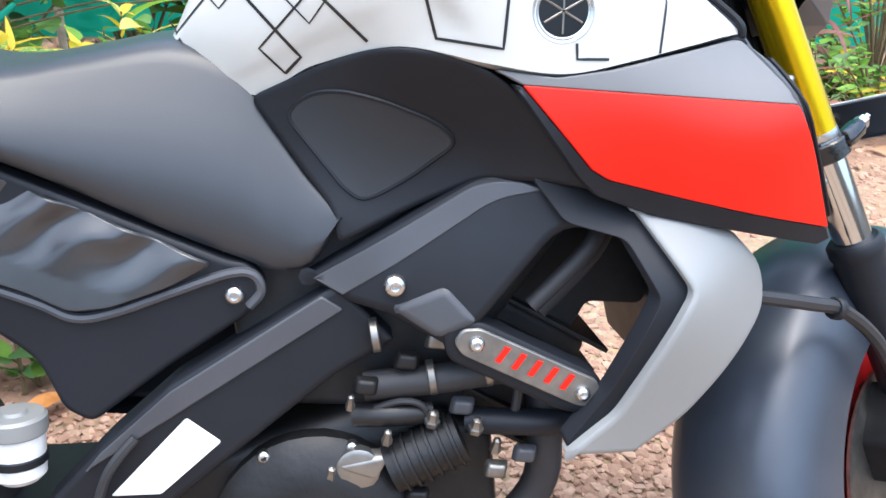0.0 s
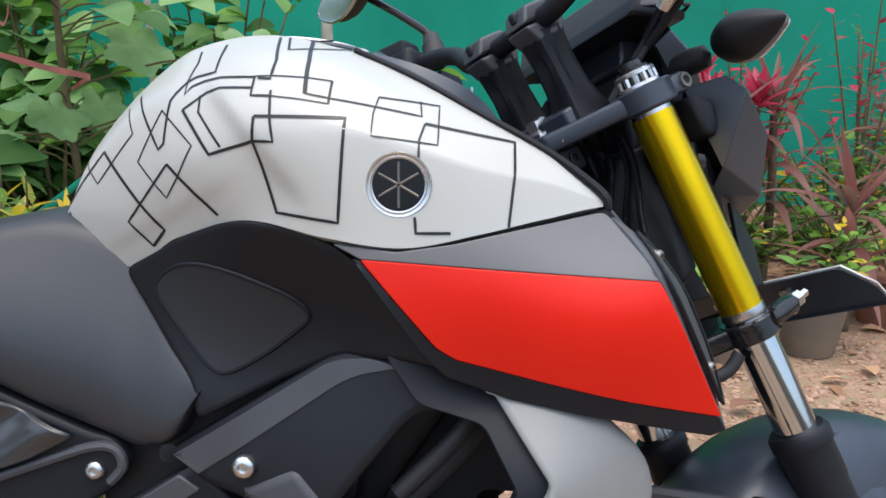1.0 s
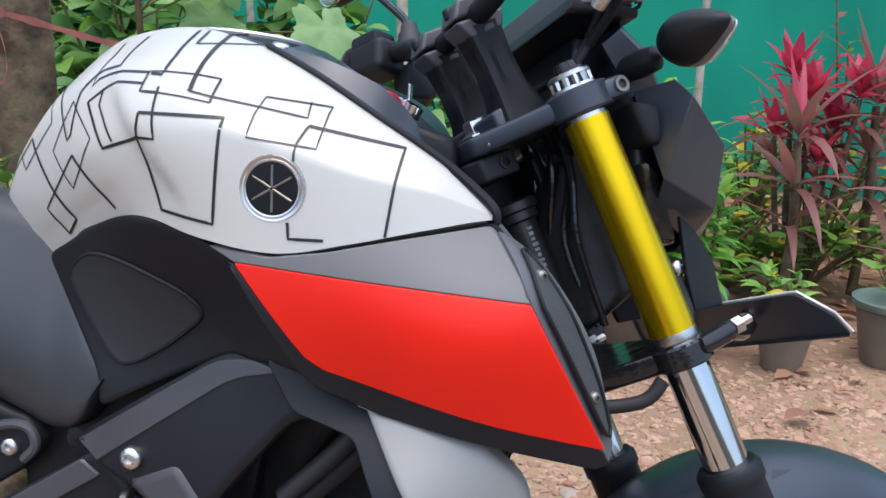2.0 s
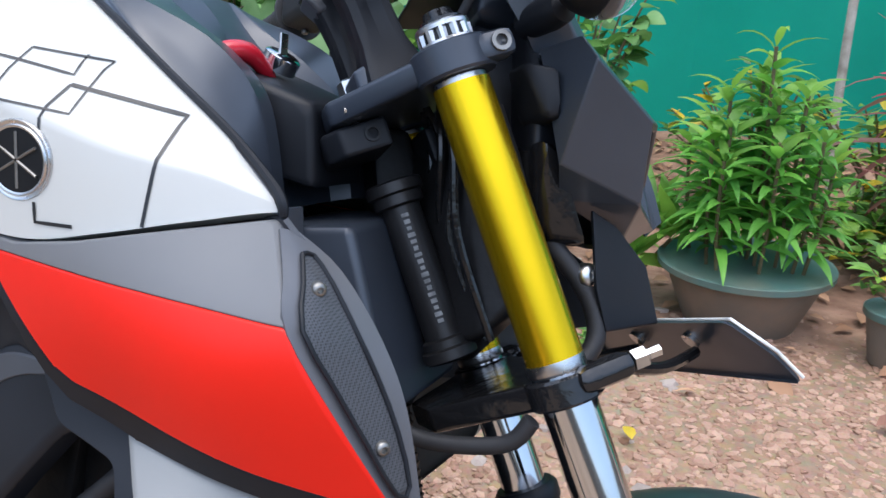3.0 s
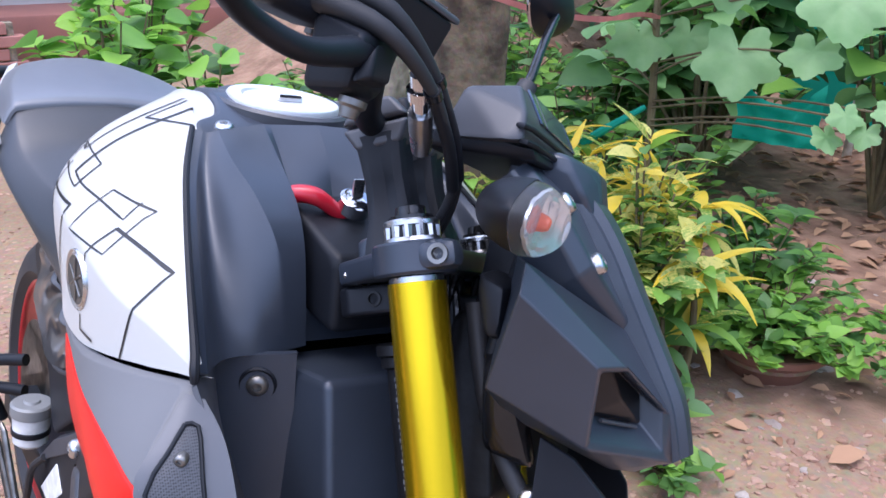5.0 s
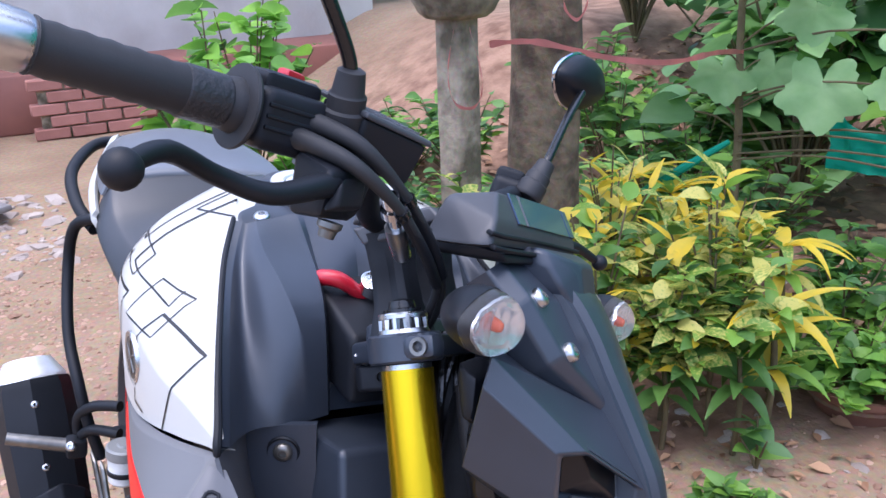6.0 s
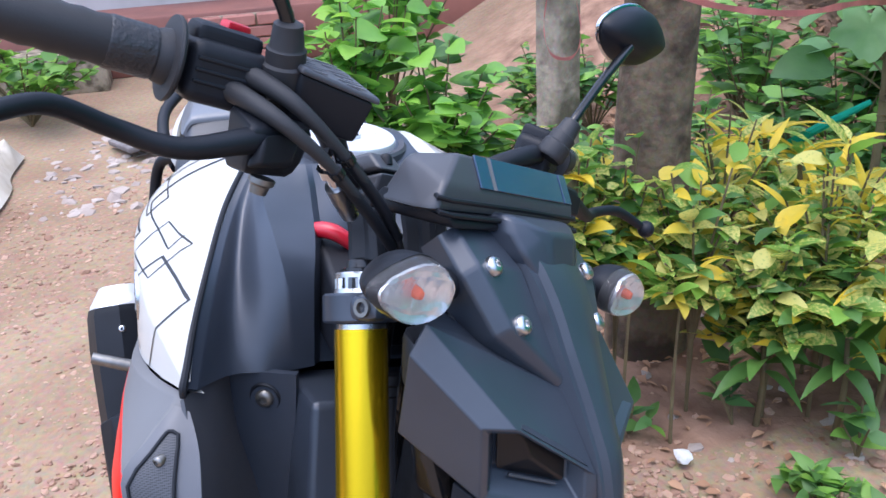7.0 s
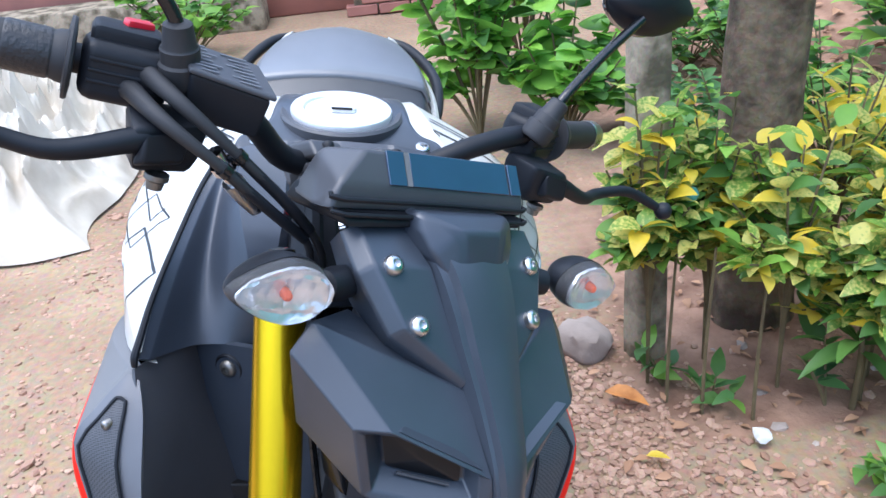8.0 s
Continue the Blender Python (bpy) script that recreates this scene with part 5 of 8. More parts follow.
for s in (-1, 1):
    sp("plate_stay", tube([(0.51, s * 0.115, 0.71), (0.56, s * 0.09, 0.712), (0.610, s * 0.05, 0.728)], 0.005, 8), GLOSS, parent=pl)
    screw((0.608, s * 0.048, 0.739), (0.6, 0, 0.8), 0.008, 0.006, ALLOY, pl)
sp("brake_hose", tube([(0.415, -0.06, 0.90), (0.442, -0.06, 0.845), (0.469, -0.06, 0.805), (0.505, -0.06, 0.766), (0.517, -0.06, 0.735), (0.508, -0.06, 0.712), (0.485, -0.06, 0.69)], 0.0078, 10), RUBBER, "black brake hose")
sp("front_brake_hose", tube([(0.30, -0.10, 0.548), (0.381, -0.12, 0.531), (0.445, -0.12, 0.517), (0.511, -0.12, 0.477), (0.55, -0.12, 0.42)], 0.0075, 8), RUBBER)
sp("hose_guide", turned([(-0.006, 0.010), (-0.004, 0.012), (0.004, 0.012), (0.006, 0.010)], (0.43, -0.12, 0.521), (0.5, -0.12, 0.505), 12), BLACK)

# meter
meter = sp("meter", hull([(0.425, 0.095, 1.026), (0.425, -0.118, 1.022), (0.419, 0.095, 1.042), (0.419, -0.112, 1.042), (0.400, 0.085, 1.064), (0.400, -0.082, 1.064), (0.365, 0.085, 1.050), (0.365, -0.10, 1.050), (0.36, 0.09, 1.008), (0.36, -0.11, 1.008), (0.41, 0.10, 1.02), (0.41, -0.123, 1.017)], 0.004), DGREY, "black meter housing")
for y0, y1 in ((-0.064, -0.046), (-0.040, 0.074), (0.077, 0.090)):
    sp("meter_film", hull([(0.4200, y0, 1.0435), (0.4200, y1, 1.0435), (0.4015, y0, 1.0652), (0.4015, y1, 1.0652), (0.4185, y0, 1.0425), (0.4185, y1, 1.0425), (0.400, y0, 1.064), (0.400, y1, 1.064)], 0.0004, 1), BLUESCR, "blue protective film", parent=meter)
sp("meter_stripe", hull([(0.4200, -0.0455, 1.0435), (0.4200, -0.0405, 1.0435), (0.4015, -0.0455, 1.0652), (0.4015, -0.0405, 1.0652), (0.4185, -0.0455, 1.0425), (0.400, -0.0405, 1.064)], 0), GREY, parent=meter)
sp("meter_base", hull([(0.436, 0.09, 1.018), (0.436, -0.105, 1.012), (0.35, 0.09, 1.000), (0.35, -0.11, 0.998), (0.430, 0.095, 1.025), (0.430, -0.112, 1.022), (0.36, 0.09, 1.02), (0.36, -0.11, 1.02)], 0.004), BLACK, parent=meter)

for x, z, y0, y1 in ((0.4270, 1.0315, -0.1135, 0.0945), (0.4325, 1.0215, -0.1125, 0.0945)):
    sp("meter_rib", tube([(x - 0.010, y0 - 0.002, z), (x, y0 + 0.004, z), (x + 0.0005, 0.0, z + 0.001), (x, y1 - 0.004, z), (x - 0.010, y1 + 0.002, z)], 0.0021, 8, smooth=2), BLACK, parent=meter)

# handlebar and controls
def leaf_edge(a, s, k):
    """A point of the mirror's leaf-shaped outline at a degrees, pointed at its outer end."""
    c, v = math.cos(radians(a)), math.sin(radians(a))
    return Vector((0.0, s * k * 0.078 * c, k * (0.036 * v * (1 - 0.45 * max(0.0, c) ** 2 - 0.25 * max(0.0, -c) ** 2) + 0.006 * c)))


def mirror_shell(mc, s):
    bm = bmesh.new()
    rings = [[bm.verts.new(mc + leaf_edge(a, s, k) + Vector((x, 0, 0))) for a in range(0, 360, 10)] for x, k in ((-0.013, 0.97), (-0.006, 1.0), (0.004, 0.93), (0.013, 0.75), (0.019, 0.45), (0.021, 0.15))]
    for a, b in zip(rings, rings[1:]):
        for j in range(36):
            bm.faces.new((a[j], a[(j + 1) % 36], b[(j + 1) % 36], b[j]))
    bm.faces.new(rings[-1])
    bm.faces.new(rings[0][::-1])
    bmesh.ops.recalc_face_normals(bm, faces=bm.faces)
    return bm


def mirror_pane(mc, s):
    bm = bmesh.new()
    rings = [[bm.verts.new(mc + leaf_edge(a, s, k) + Vector((x, 0, 0))) for a in range(0, 360, 10)] for x, k in ((0.0, 0.96), (-0.002, 0.95))]
    for j in range(36):
        bm.faces.new((rings[0][j], rings[0][(j + 1) % 36], rings[1][(j + 1) % 36], rings[1][j]))
    bm.faces.new(rings[1])
    bm.faces.new(rings[0][::-1])
    bmesh.ops.recalc_face_normals(bm, faces=bm.faces)
    return bm


BAR = [(0.286, 0.0, 1.007), (0.286, 0.07, 1.008), (0.302, 0.13, 1.046), (0.302, 0.19, 1.066), (0.265, 0.28, 1.063), (0.225, 0.40, 1.058)]
bar = sp("handlebar", tube([(x, -y, z) for x, y, z in BAR[:0:-1]] + BAR, 0.0112, 14), BLACK, "black handlebar with grips")


def along(t):
    """A point on the outer bar from the switch housing (0) to the end (1), right side."""
    return Vector((0.302, -0.19, 1.066)).lerp(Vector((0.222, -0.408, 1.060)), t)


for s in (-1, 1):
    def Q(p, s=s):
        p = Vector(p)
        return Vector((p.x, p.y * -s, p.z))
    a, b = Q(along(0.36)), Q(along(0.95))
    ln = (b - a).length
    prof = [(0.0, 0.020), (0.003, 0.0195), (0.006, 0.0190), (0.010, 0.0175)] + [(0.018 + (ln - 0.022) * i / 14, 0.0165 + (0.0010 if i % 2 else 0)) for i in range(15)] + [(ln, 0.018), (ln + 0.002, 0.012)]
    grip = sp("grip", turned(prof, a, b, 20), RUBBER, "black ribbed rubber grip", parent=bar)
    sp("grip_collar", turned([(-0.005, 0.021), (-0.004, 0.0295), (-0.002, 0.0305), (0.000, 0.0300), (0.001, 0.022)], a, b, 26), RUBBER, parent=bar)
    sp("bar_end", turned([(0.0, 0.016), (0.006, 0.0185), (0.026, 0.0185), (0.032, 0.015), (0.034, 0.0)], b, b + (b - a), 18), ALLOY, "silver bar end weight", parent=bar)
    c0, c1 = Q(along(0.02)), Q(along(0.33))
    axis = (c1 - c0).normalized()
    turn = Vector((0, 1, 0)).rotation_difference(axis if axis.y > 0 else -axis).to_matrix()
    mid_ = c0.lerp(c1, 0.52)
    sp("switch_housing", join(rbox(mid_ + Vector((-0.004, 0, -0.002)), (0.047, 0.062, 0.045), 0.010, turn, 3), rbox(mid_ + Vector((-0.010, 0, 0.018)), (0.034, 0.050, 0.026), 0.006, turn)), BLACK, "black moulded switch housing", parent=bar)
    for k in range(3):
        sp("housing_rib", rbox(mid_ + turn @ Vector((0.0195, 0, 0.008 - 0.008 * k)), (0.003, 0.054, 0.003), 0.001, turn), BLACK, parent=bar)
    sp("housing_screw", turned([(0, 0.004), (0.003, 0.004), (0.004, 0.002), (0.004, 0)], mid_ + turn @ Vector((0.0, 0.02, -0.025)), mid_ + turn @ Vector((0, 0.02, -1)), 10), STEEL, parent=bar)
    sp("knurled_band", turned([(0.010, 0.0176), (0.012, 0.0184), (0.040, 0.0184), (0.042, 0.0176)], a, b, 24), KNURL, parent=bar)
    if s < 0:
        sp("kill_switch", rbox((c0 + c1) / 2 + Vector((-0.012, 0.006, 0.031)), (0.012, 0.022, 0.010), 0.003), REDM, "red kill switch", parent=bar)
    # lever
    sp("brake_lever" if s < 0 else "clutch_lever", tube([Q(p) for p in ((0.338, -0.205, 1.036), (0.342, -0.24, 1.030), (0.340, -0.29, 1.017), (0.328, -0.33, 1.020), (0.333, -0.38, 1.028), (0.352, -0.425, 1.018))], [0.010, 0.0095, 0.0074, 0.0066, 0.0066, 0.0055], 12), BLACK, "black lever with ball end", parent=bar)
    b3 = bmesh.new()
    bmesh.ops.create_uvsphere(b3, u_segments=16, v_segments=10, radius=0.011)
    bmesh.ops.translate(b3, vec=Q((0.357, -0.431, 1.0165)), verts=b3.verts)
    sp("lever_ball", b3, BLACK, parent=bar)
    perch = sp("lever_perch", hull([Q(p) for p in ((0.306, -0.175, 1.052), (0.306, -0.235, 1.050), (0.348, -0.185, 1.050), (0.350, -0.245, 1.042), (0.346, -0.188, 1.010), (0.346, -0.238, 1.008), (0.308, -0.185, 1.004), (0.308, -0.225, 1.002))], 0.006), BLACK, "black cast lever perch", parent=bar)
    sp("perch_pivot", turned([(0, 0.0095), (0.004, 0.0095), (0.006, 0.007), (0.012, 0.006), (0.012, 0)], Q((0.340, -0.214, 1.006)), Q((0.340, -0.214, 0.9)), 10), STEEL, parent=bar)
    sp("perch_rib", hull([Q(p) for p in ((0.350, -0.200, 1.046), (0.354, -0.236, 1.040), (0.356, -0.205, 1.022), (0.358, -0.236, 1.018), (0.345, -0.200, 1.016), (0.345, -0.240, 1.012))], 0.003), BLACK, parent=bar)
    # mirror
    boot = sp("mirror_boot", turned([(-0.018, 0.014), (-0.014, 0.0165), (0.0, 0.0165), (0.002, 0.0145), (0.012, 0.0145), (0.014, 0.0125), (0.030, 0.0105), (0.032, 0.007)], Q((0.318, -0.205, 1.085)), Q((0.322, -0.222, 1.13)), 16), RUBBER, "rubber mirror boot")
    sp("mirror_stem", tube([Q(p) for p in ((0.320, -0.212, 1.105), (0.318, -0.225, 1.125), (0.305, -0.275, 1.172), (0.293, -0.330, 1.218))], 0.0055, 10), GLOSS, "black mirror stem", parent=boot)
    mc = Q((0.278, -0.365, 1.235))
    sp("mirror_head", mirror_shell(mc, s), BLACK, "black leaf-shaped mirror head", parent=boot)
    sp("mirror_rim", tube([mc + leaf_edge(a, s, 1.0) + Vector((-0.012, 0, 0)) for a in range(0, 361, 10)], 0.0028, 8, smooth=1), CHROME, "bright mirror rim", parent=boot)
    sp("mirror_glass", mirror_pane(mc + Vector((-0.0125, 0, 0)), s), CHROME, "mirror glass", parent=boot)
# brake fluid box and cables
res = sp("brake_fluid_box", hull([(0.363, -0.150, 1.079), (0.338, -0.206, 1.084), (0.313, -0.140, 1.088), (0.288, -0.196, 1.092), (0.355, -0.150, 1.045), (0.333, -0.200, 1.048), (0.318, -0.142, 1.050), (0.295, -0.194, 1.052)], 0.004), BLACK, "black front brake fluid box")
sp("fluid_box_lid", hull([(0.365, -0.148, 1.0835), (0.339, -0.208, 1.0885), (0.312, -0.138, 1.0925), (0.286, -0.198, 1.0965), (0.365, -0.148, 1.0785), (0.339, -0.208, 1.0835), (0.312, -0.138, 1.0875), (0.286, -0.198, 1.0915)], 0.002), DGREY, "lid with faint print bars", parent=res)
for k in range(8):
    for j in range(2):
        q = Vector((0.3165, -0.146, 1.0928)).lerp(Vector((0.3585, -0.153, 1.0856)), k / 7) + (Vector((-0.026, -0.060, 0.0045)) * (0.24 + 0.46 * j - 0.03 * (k % 3)))
        sp("print_bar", rbox(q, (0.0016, 0.020 - 0.004 * ((k + j) % 3), 0.0008), 0, Matrix.Rotation(-0.40, 3, "Z") @ Matrix.Rotation(0.17, 3, "Y")), PRINT, parent=res)
for P in ([(0.300, -0.222, 1.070), (0.345, -0.214, 1.064), (0.371, -0.173, 1.038), (0.380, -0.130, 1.009), (0.382, -0.097, 0.984), (0.375, -0.070, 0.955), (0.360, -0.050, 0.920)],
          [(0.304, -0.232, 1.056), (0.350, -0.225, 1.050), (0.376, -0.185, 1.028), (0.383, -0.140, 1.000), (0.381, -0.099, 0.976), (0.370, -0.075, 0.945), (0.355, -0.050, 0.910)]):
    cable = sp("throttle_cable", tube(P, [0.0085, 0.0062, 0.0040, 0.0034, 0.0034, 0.0034, 0.0034], 12), RUBBER, "black throttle cable")
    sp("cable_sleeve", tube(P[2:5], 0.0047, 12), BLACK, parent=cable)
    sp("cable_ferrule", tube([P[2], tuple(Vector(P[2]).lerp(Vector(P[3]), 0.12))], 0.0060, 12, smooth=1), GLOSS, parent=cable)
sp("wiring_cover", hull([(0.372, 0.085, 0.885), (0.395, -0.03, 0.885), (0.36, 0.085, 0.70), (0.43, -0.03, 0.72), (0.46, 0.085, 0.70), (0.45, -0.045, 0.75), (0.43, 0.06, 0.90), (0.43, -0.045, 0.90), (0.475, 0.06, 0.76), (0.475, -0.045, 0.76)], 0.008), DEEP, "black wiring cover between the fork legs")
sp("lamp_bracket", hull([(0.372, 0.0, 0.892), (0.372, 0.14, 0.892), (0.425, 0.0, 0.905), (0.425, 0.14, 0.905), (0.39, 0.0, 0.855), (0.39, 0.14, 0.855), (0.445, 0.0, 0.86), (0.445, 0.14, 0.86)], 0.006), BLACK, "black lamp bracket before the fork", parent=None)
sp("wiring_box", hull([(0.335, 0.045, 0.895), (0.335, 0.125, 0.895), (0.372, 0.045, 0.90), (0.372, 0.125, 0.90), (0.36, 0.05, 0.78), (0.36, 0.12, 0.78), (0.41, 0.05, 0.78), (0.41, 0.12, 0.78)], 0.008), DEEP, "black connector box by the fork")
for k in range(6):
    y = -0.045 + 0.017 * k
    sp("wire", tube([(0.36 + 0.01 * (k % 3), y, 0.93), (0.385 + 0.008 * (k % 2), y - 0.012, 0.87), (0.40, y + 0.006 * (k % 3), 0.80), (0.44, y * 0.7, 0.72)], 0.0035, 8), GLOSS, "black wire")
sp("oil_line", tube([(0.455, -0.10, 0.665), (0.44, -0.085, 0.645), (0.39, -0.05, 0.64), (0.35, -0.02, 0.655)], 0.0068, 10), RUBBER, "thick black hose")
sp("banjo", turned([(0, 0.007), (0.010, 0.007), (0.011, 0.0095), (0.018, 0.0095), (0.020, 0.006), (0.030, 0.006)], (0.366, -0.189, 1.036), (0.366, -0.165, 1.013), 10), CHROME, "chrome hose union")
sp("hose_sleeve", tube([(0.366, -0.168, 1.015), (0.365, -0.154, 1.004), (0.364, -0.139, 0.993)], [0.0085, 0.0082, 0.0070], 12), ALLOY, "worn metal hose sleeve")

# wheels


def wheel(cx, r, w, mat_rim, name, basis):
    c = Vector((cx, 0, 0.296))
    prof = []
    for i in range(13):
        a = math.pi * i / 12
        prof.append((-w / 2 * math.cos(a), r - 0.070 + 0.070 * math.sin(a) ** 0.7))
    ty = bp(name, turned([(-w * 0.38, r - 0.09)] + prof + [(w * 0.38, r - 0.09)], c, c + Vector((0, 1, 0)), 64), RUBBER, "black tyre on red cast wheel", basis=basis)
    rim = bp("rim", turned([(-w * 0.4, r - 0.092), (-w * 0.42, r - 0.076), (-w * 0.38, r - 0.074), (-w * 0.2, r - 0.085), (w * 0.2, r - 0.085), (w * 0.38, r - 0.074), (w * 0.42, r - 0.076), (w * 0.4, r - 0.092), (0.02, r - 0.1), (-0.02, r - 0.1), (-w * 0.4, r - 0.092)], c, c + Vector((0, 1, 0)), 48), mat_rim, parent=ty)
    for k in range(10):
        a = 2 * math.pi * (k // 2) / 5 + (0.12 if k % 2 else -0.12)
        d = Vector((math.cos(a), 0, math.sin(a)))
        a2 = 2 * math.pi * (k // 2) / 5 + (0.28 if k % 2 else -0.28)
        d2 = Vector((math.cos(a2), 0, math.sin(a2)))
        bp("spoke", tube([c + d * 0.04, c + (d * 0.5 + d2 * 0.5) * (r * 0.4), c + d2 * (r - 0.095)], [0.014, 0.010, 0.013], 8), mat_rim, parent=ty)
    bp("hub", turned([(-0.05, 0.03), (-0.03, 0.045), (0.03, 0.045), (0.05, 0.03)], c, c + Vector((0, 1, 0)), 20), DEEP, parent=ty)
    bp("brake_disc", turned([(-0.066, 0.145), (-0.062, 0.145), (-0.062, 0.085), (-0.066, 0.085), (-0.066, 0.145)], c, c + Vector((0, 1, 0)), 40), STEEL, parent=ty)
    return ty


wheel(0.667, 0.296, 0.10, REDW, "front_wheel", MS)
wheel(-0.6675, 0.305, 0.14, REDW, "rear_wheel", None)
# front mudguard
rows = []
for i in range(16):
    a = radians(48 + 134 * i / 15)
    row = []
    for y, r in ((-0.090, 0.205), (-0.086, 0.255), (-0.072, 0.290), (-0.045, 0.308), (0.0, 0.315), (0.045, 0.308), (0.072, 0.290), (0.086, 0.255), (0.090, 0.205)):
        flare = 1 - 0.25 * max(0, (2.5 - i) / 2.5)
        row.append((0.667 + (r if abs(y) < 0.06 else 0.312 - (0.312 - r) * flare) * math.cos(a), y, 0.296 + (r if abs(y) < 0.06 else 0.312 - (0.312 - r) * flare) * math.sin(a)))
    rows.append(row)
fend = sp("front_mudguard", patch(rows, 2, 0.004), SATIN, "dark satin front mudguard")
for s in (-1, 1):
    sp("mudguard_side", hull([(0.60, s * 0.072, 0.585), (0.70, s * 0.072, 0.585), (0.66, s * 0.095, 0.50), (0.60, s * 0.095, 0.48), (0.58, s * 0.076, 0.50)], 0.003), SATIN, parent=fend)
sp("brake_caliper", hull([(0.60, -0.05, 0.42), (0.60, -0.10, 0.42), (0.56, -0.05, 0.35), (0.56, -0.10, 0.35), (0.58, -0.05, 0.30), (0.58, -0.10, 0.30), (0.62, -0.05, 0.33), (0.62, -0.10, 0.33)], 0.006), DEEP, "dark brake caliper")

# rear end on the right: silencer, guard, footrest hanger
ex0, ex1 = Vector((-0.44, -0.225, 0.165)), Vector((-0.615, -0.27, 0.485))
ed = (ex1 - ex0).normalized()
muf = bp("silencer", turned([(0, 0.03), (0.02, 0.055), (0.05, 0.062), (0.27, 0.070), (0.33, 0.068), (0.345, 0.064), (0.348, 0.0)], ex0, ex1, 8), BLACK, "black angular exhaust silencer")
bp("silencer_cap", turned([(0.346, 0.062), (0.352, 0.060), (0.385, 0.040), (0.387, 0.028), (0.37, 0.026)], ex0, ex1, 8), CAPM, "bright end cap", parent=muf)
es = ed.cross(Vector((1, 0, 0))).normalized()
eo = es.cross(ed).normalized()
shield = bp("heat_shield", hull([ex0 + ed * q + es * u + eo * v for q, u, v in ((-0.02, 0.05, 0.045), (-0.02, -0.05, 0.045), (-0.02, 0.06, 0.02), (-0.02, -0.06, 0.02), (0.14, 0.055, 0.05), (0.14, -0.04, 0.055), (0.16, 0.02, 0.073), (0.0, 0.02, 0.076), (0.0, -0.02, 0.076), (0.15, -0.005, 0.073), (0.13, 0.066, 0.02), (0.13, -0.066, 0.02))], 0.006), BLACK, "black plastic heat shield", parent=muf)
for q, v in ((0.19, 0.0635), (0.30, 0.066), (0.10, 0.074)):
    screw(tuple(ex0 + ed * q + eo * v), tuple(eo), 0.007, 0.004, ALLOY, muf)
bp("saree_guard", tube([(-0.50, -0.165, 0.80), (-0.545, -0.200, 0.775), (-0.555, -0.210, 0.70), (-0.50, -0.215, 0.60), (-0.44, -0.205, 0.53), (-0.42, -0.19, 0.46), (-0.415, -0.17, 0.40)], 0.010, 12), BLACK, "black tubular side guard")
bp("guard_loop", tube([(-0.36, -0.15, 0.52), (-0.40, -0.185, 0.505), (-0.43, -0.205, 0.475), (-0.44, -0.205, 0.44)], 0.009, 10), BLACK, "black tubular guard stay")
bp("guard_loop", tube([(-0.36, -0.15, 0.47), (-0.40, -0.185, 0.462), (-0.43, -0.20, 0.44)], 0.009, 10), BLACK, "black tubular guard stay")
hang = bp("footrest_hanger", hull([(-0.40, -0.185, 0.40), (-0.425, -0.190, 0.415), (-0.40, -0.178, 0.40), (-0.425, -0.182, 0.415), (-0.34, -0.160, 0.24), (-0.36, -0.160, 0.23), (-0.34, -0.150, 0.24), (-0.36, -0.150, 0.23)], 0.004), STEEL, "bare alloy footrest hanger")
bp("hanger_arm", hull([(-0.375, -0.175, 0.40), (-0.392, -0.180, 0.41), (-0.375, -0.168, 0.40), (-0.392, -0.172, 0.41), (-0.30, -0.160, 0.25), (-0.318, -0.160, 0.24), (-0.30, -0.150, 0.25), (-0.318, -0.150, 0.24)], 0.004), STEEL, parent=hang)
rest = bp("footrest", tube([(-0.44, -0.215, 0.415), (-0.455, -0.315, 0.435)], [0.0125, 0.0105], 12, smooth=1), STEEL, "worn alloy pillion footrest")
bp("footrest_joint", rbox((-0.437, -0.208, 0.415), (0.035, 0.034, 0.034), 0.007), BLACK, parent=rest)
screw((-0.420, -0.218, 0.425), (0.8, -0.3, 0.4), 0.009, 0.006, ALLOY, rest)
bp("side_stand", tube([(0.02, 0.12, 0.27), (-0.04, 0.24, 0.03), (-0.045, 0.25, -0.04)], [0.014, 0.011, 0.010], 10), BLACK, "black steel side stand")
bp("swing_arm", hull([(-0.20, 0.11, 0.33), (-0.20, -0.11, 0.33), (-0.20, 0.11, 0.25), (-0.20, -0.11, 0.25), (-0.68, 0.12, 0.32), (-0.68, -0.12, 0.32), (-0.68, 0.12, 0.27), (-0.68, -0.12, 0.27)], 0.01), BLACK, "black swing arm")

# ---- the yard ----
SOIL = mat("reddish_yard_soil", (0.42, 0.30, 0.185), 0.92, col2=(0.30, 0.19, 0.115), vscale=1.7, grain=0.6, gscale=45, bump=0.9, bscale=22)
nt = SOIL.node_tree
at_ = nt.nodes.new("ShaderNodeAttribute")
at_.attribute_name = "bed"
bn = nt.nodes.new("ShaderNodeTexNoise")
bn.inputs["Scale"].default_value, bn.inputs["Detail"].default_value = 7.0, 6
bt = nt.nodes.new("ShaderNodeTexCoord")
nt.links.new(bt.outputs["Object"], bn.inputs["Vector"])
# bed earth: redder soil, with the shade under the plants painted in darker
br = nt.nodes.new("ShaderNodeValToRGB")
br.color_ramp.elements[0].position, br.color_ramp.elements[0].color = 0.36, (0.165, 0.088, 0.054, 1)
br.color_ramp.elements[1].position, br.color_ramp.elements[1].color = 0.64, (0.34, 0.205, 0.135, 1)
nt.links.new(bn.outputs["Fac"], br.inputs["Fac"])
bx = nt.nodes.new("ShaderNodeMix")
bx.data_type = "RGBA"
base_in = nt.nodes["Principled BSDF"].inputs["Base Color"]
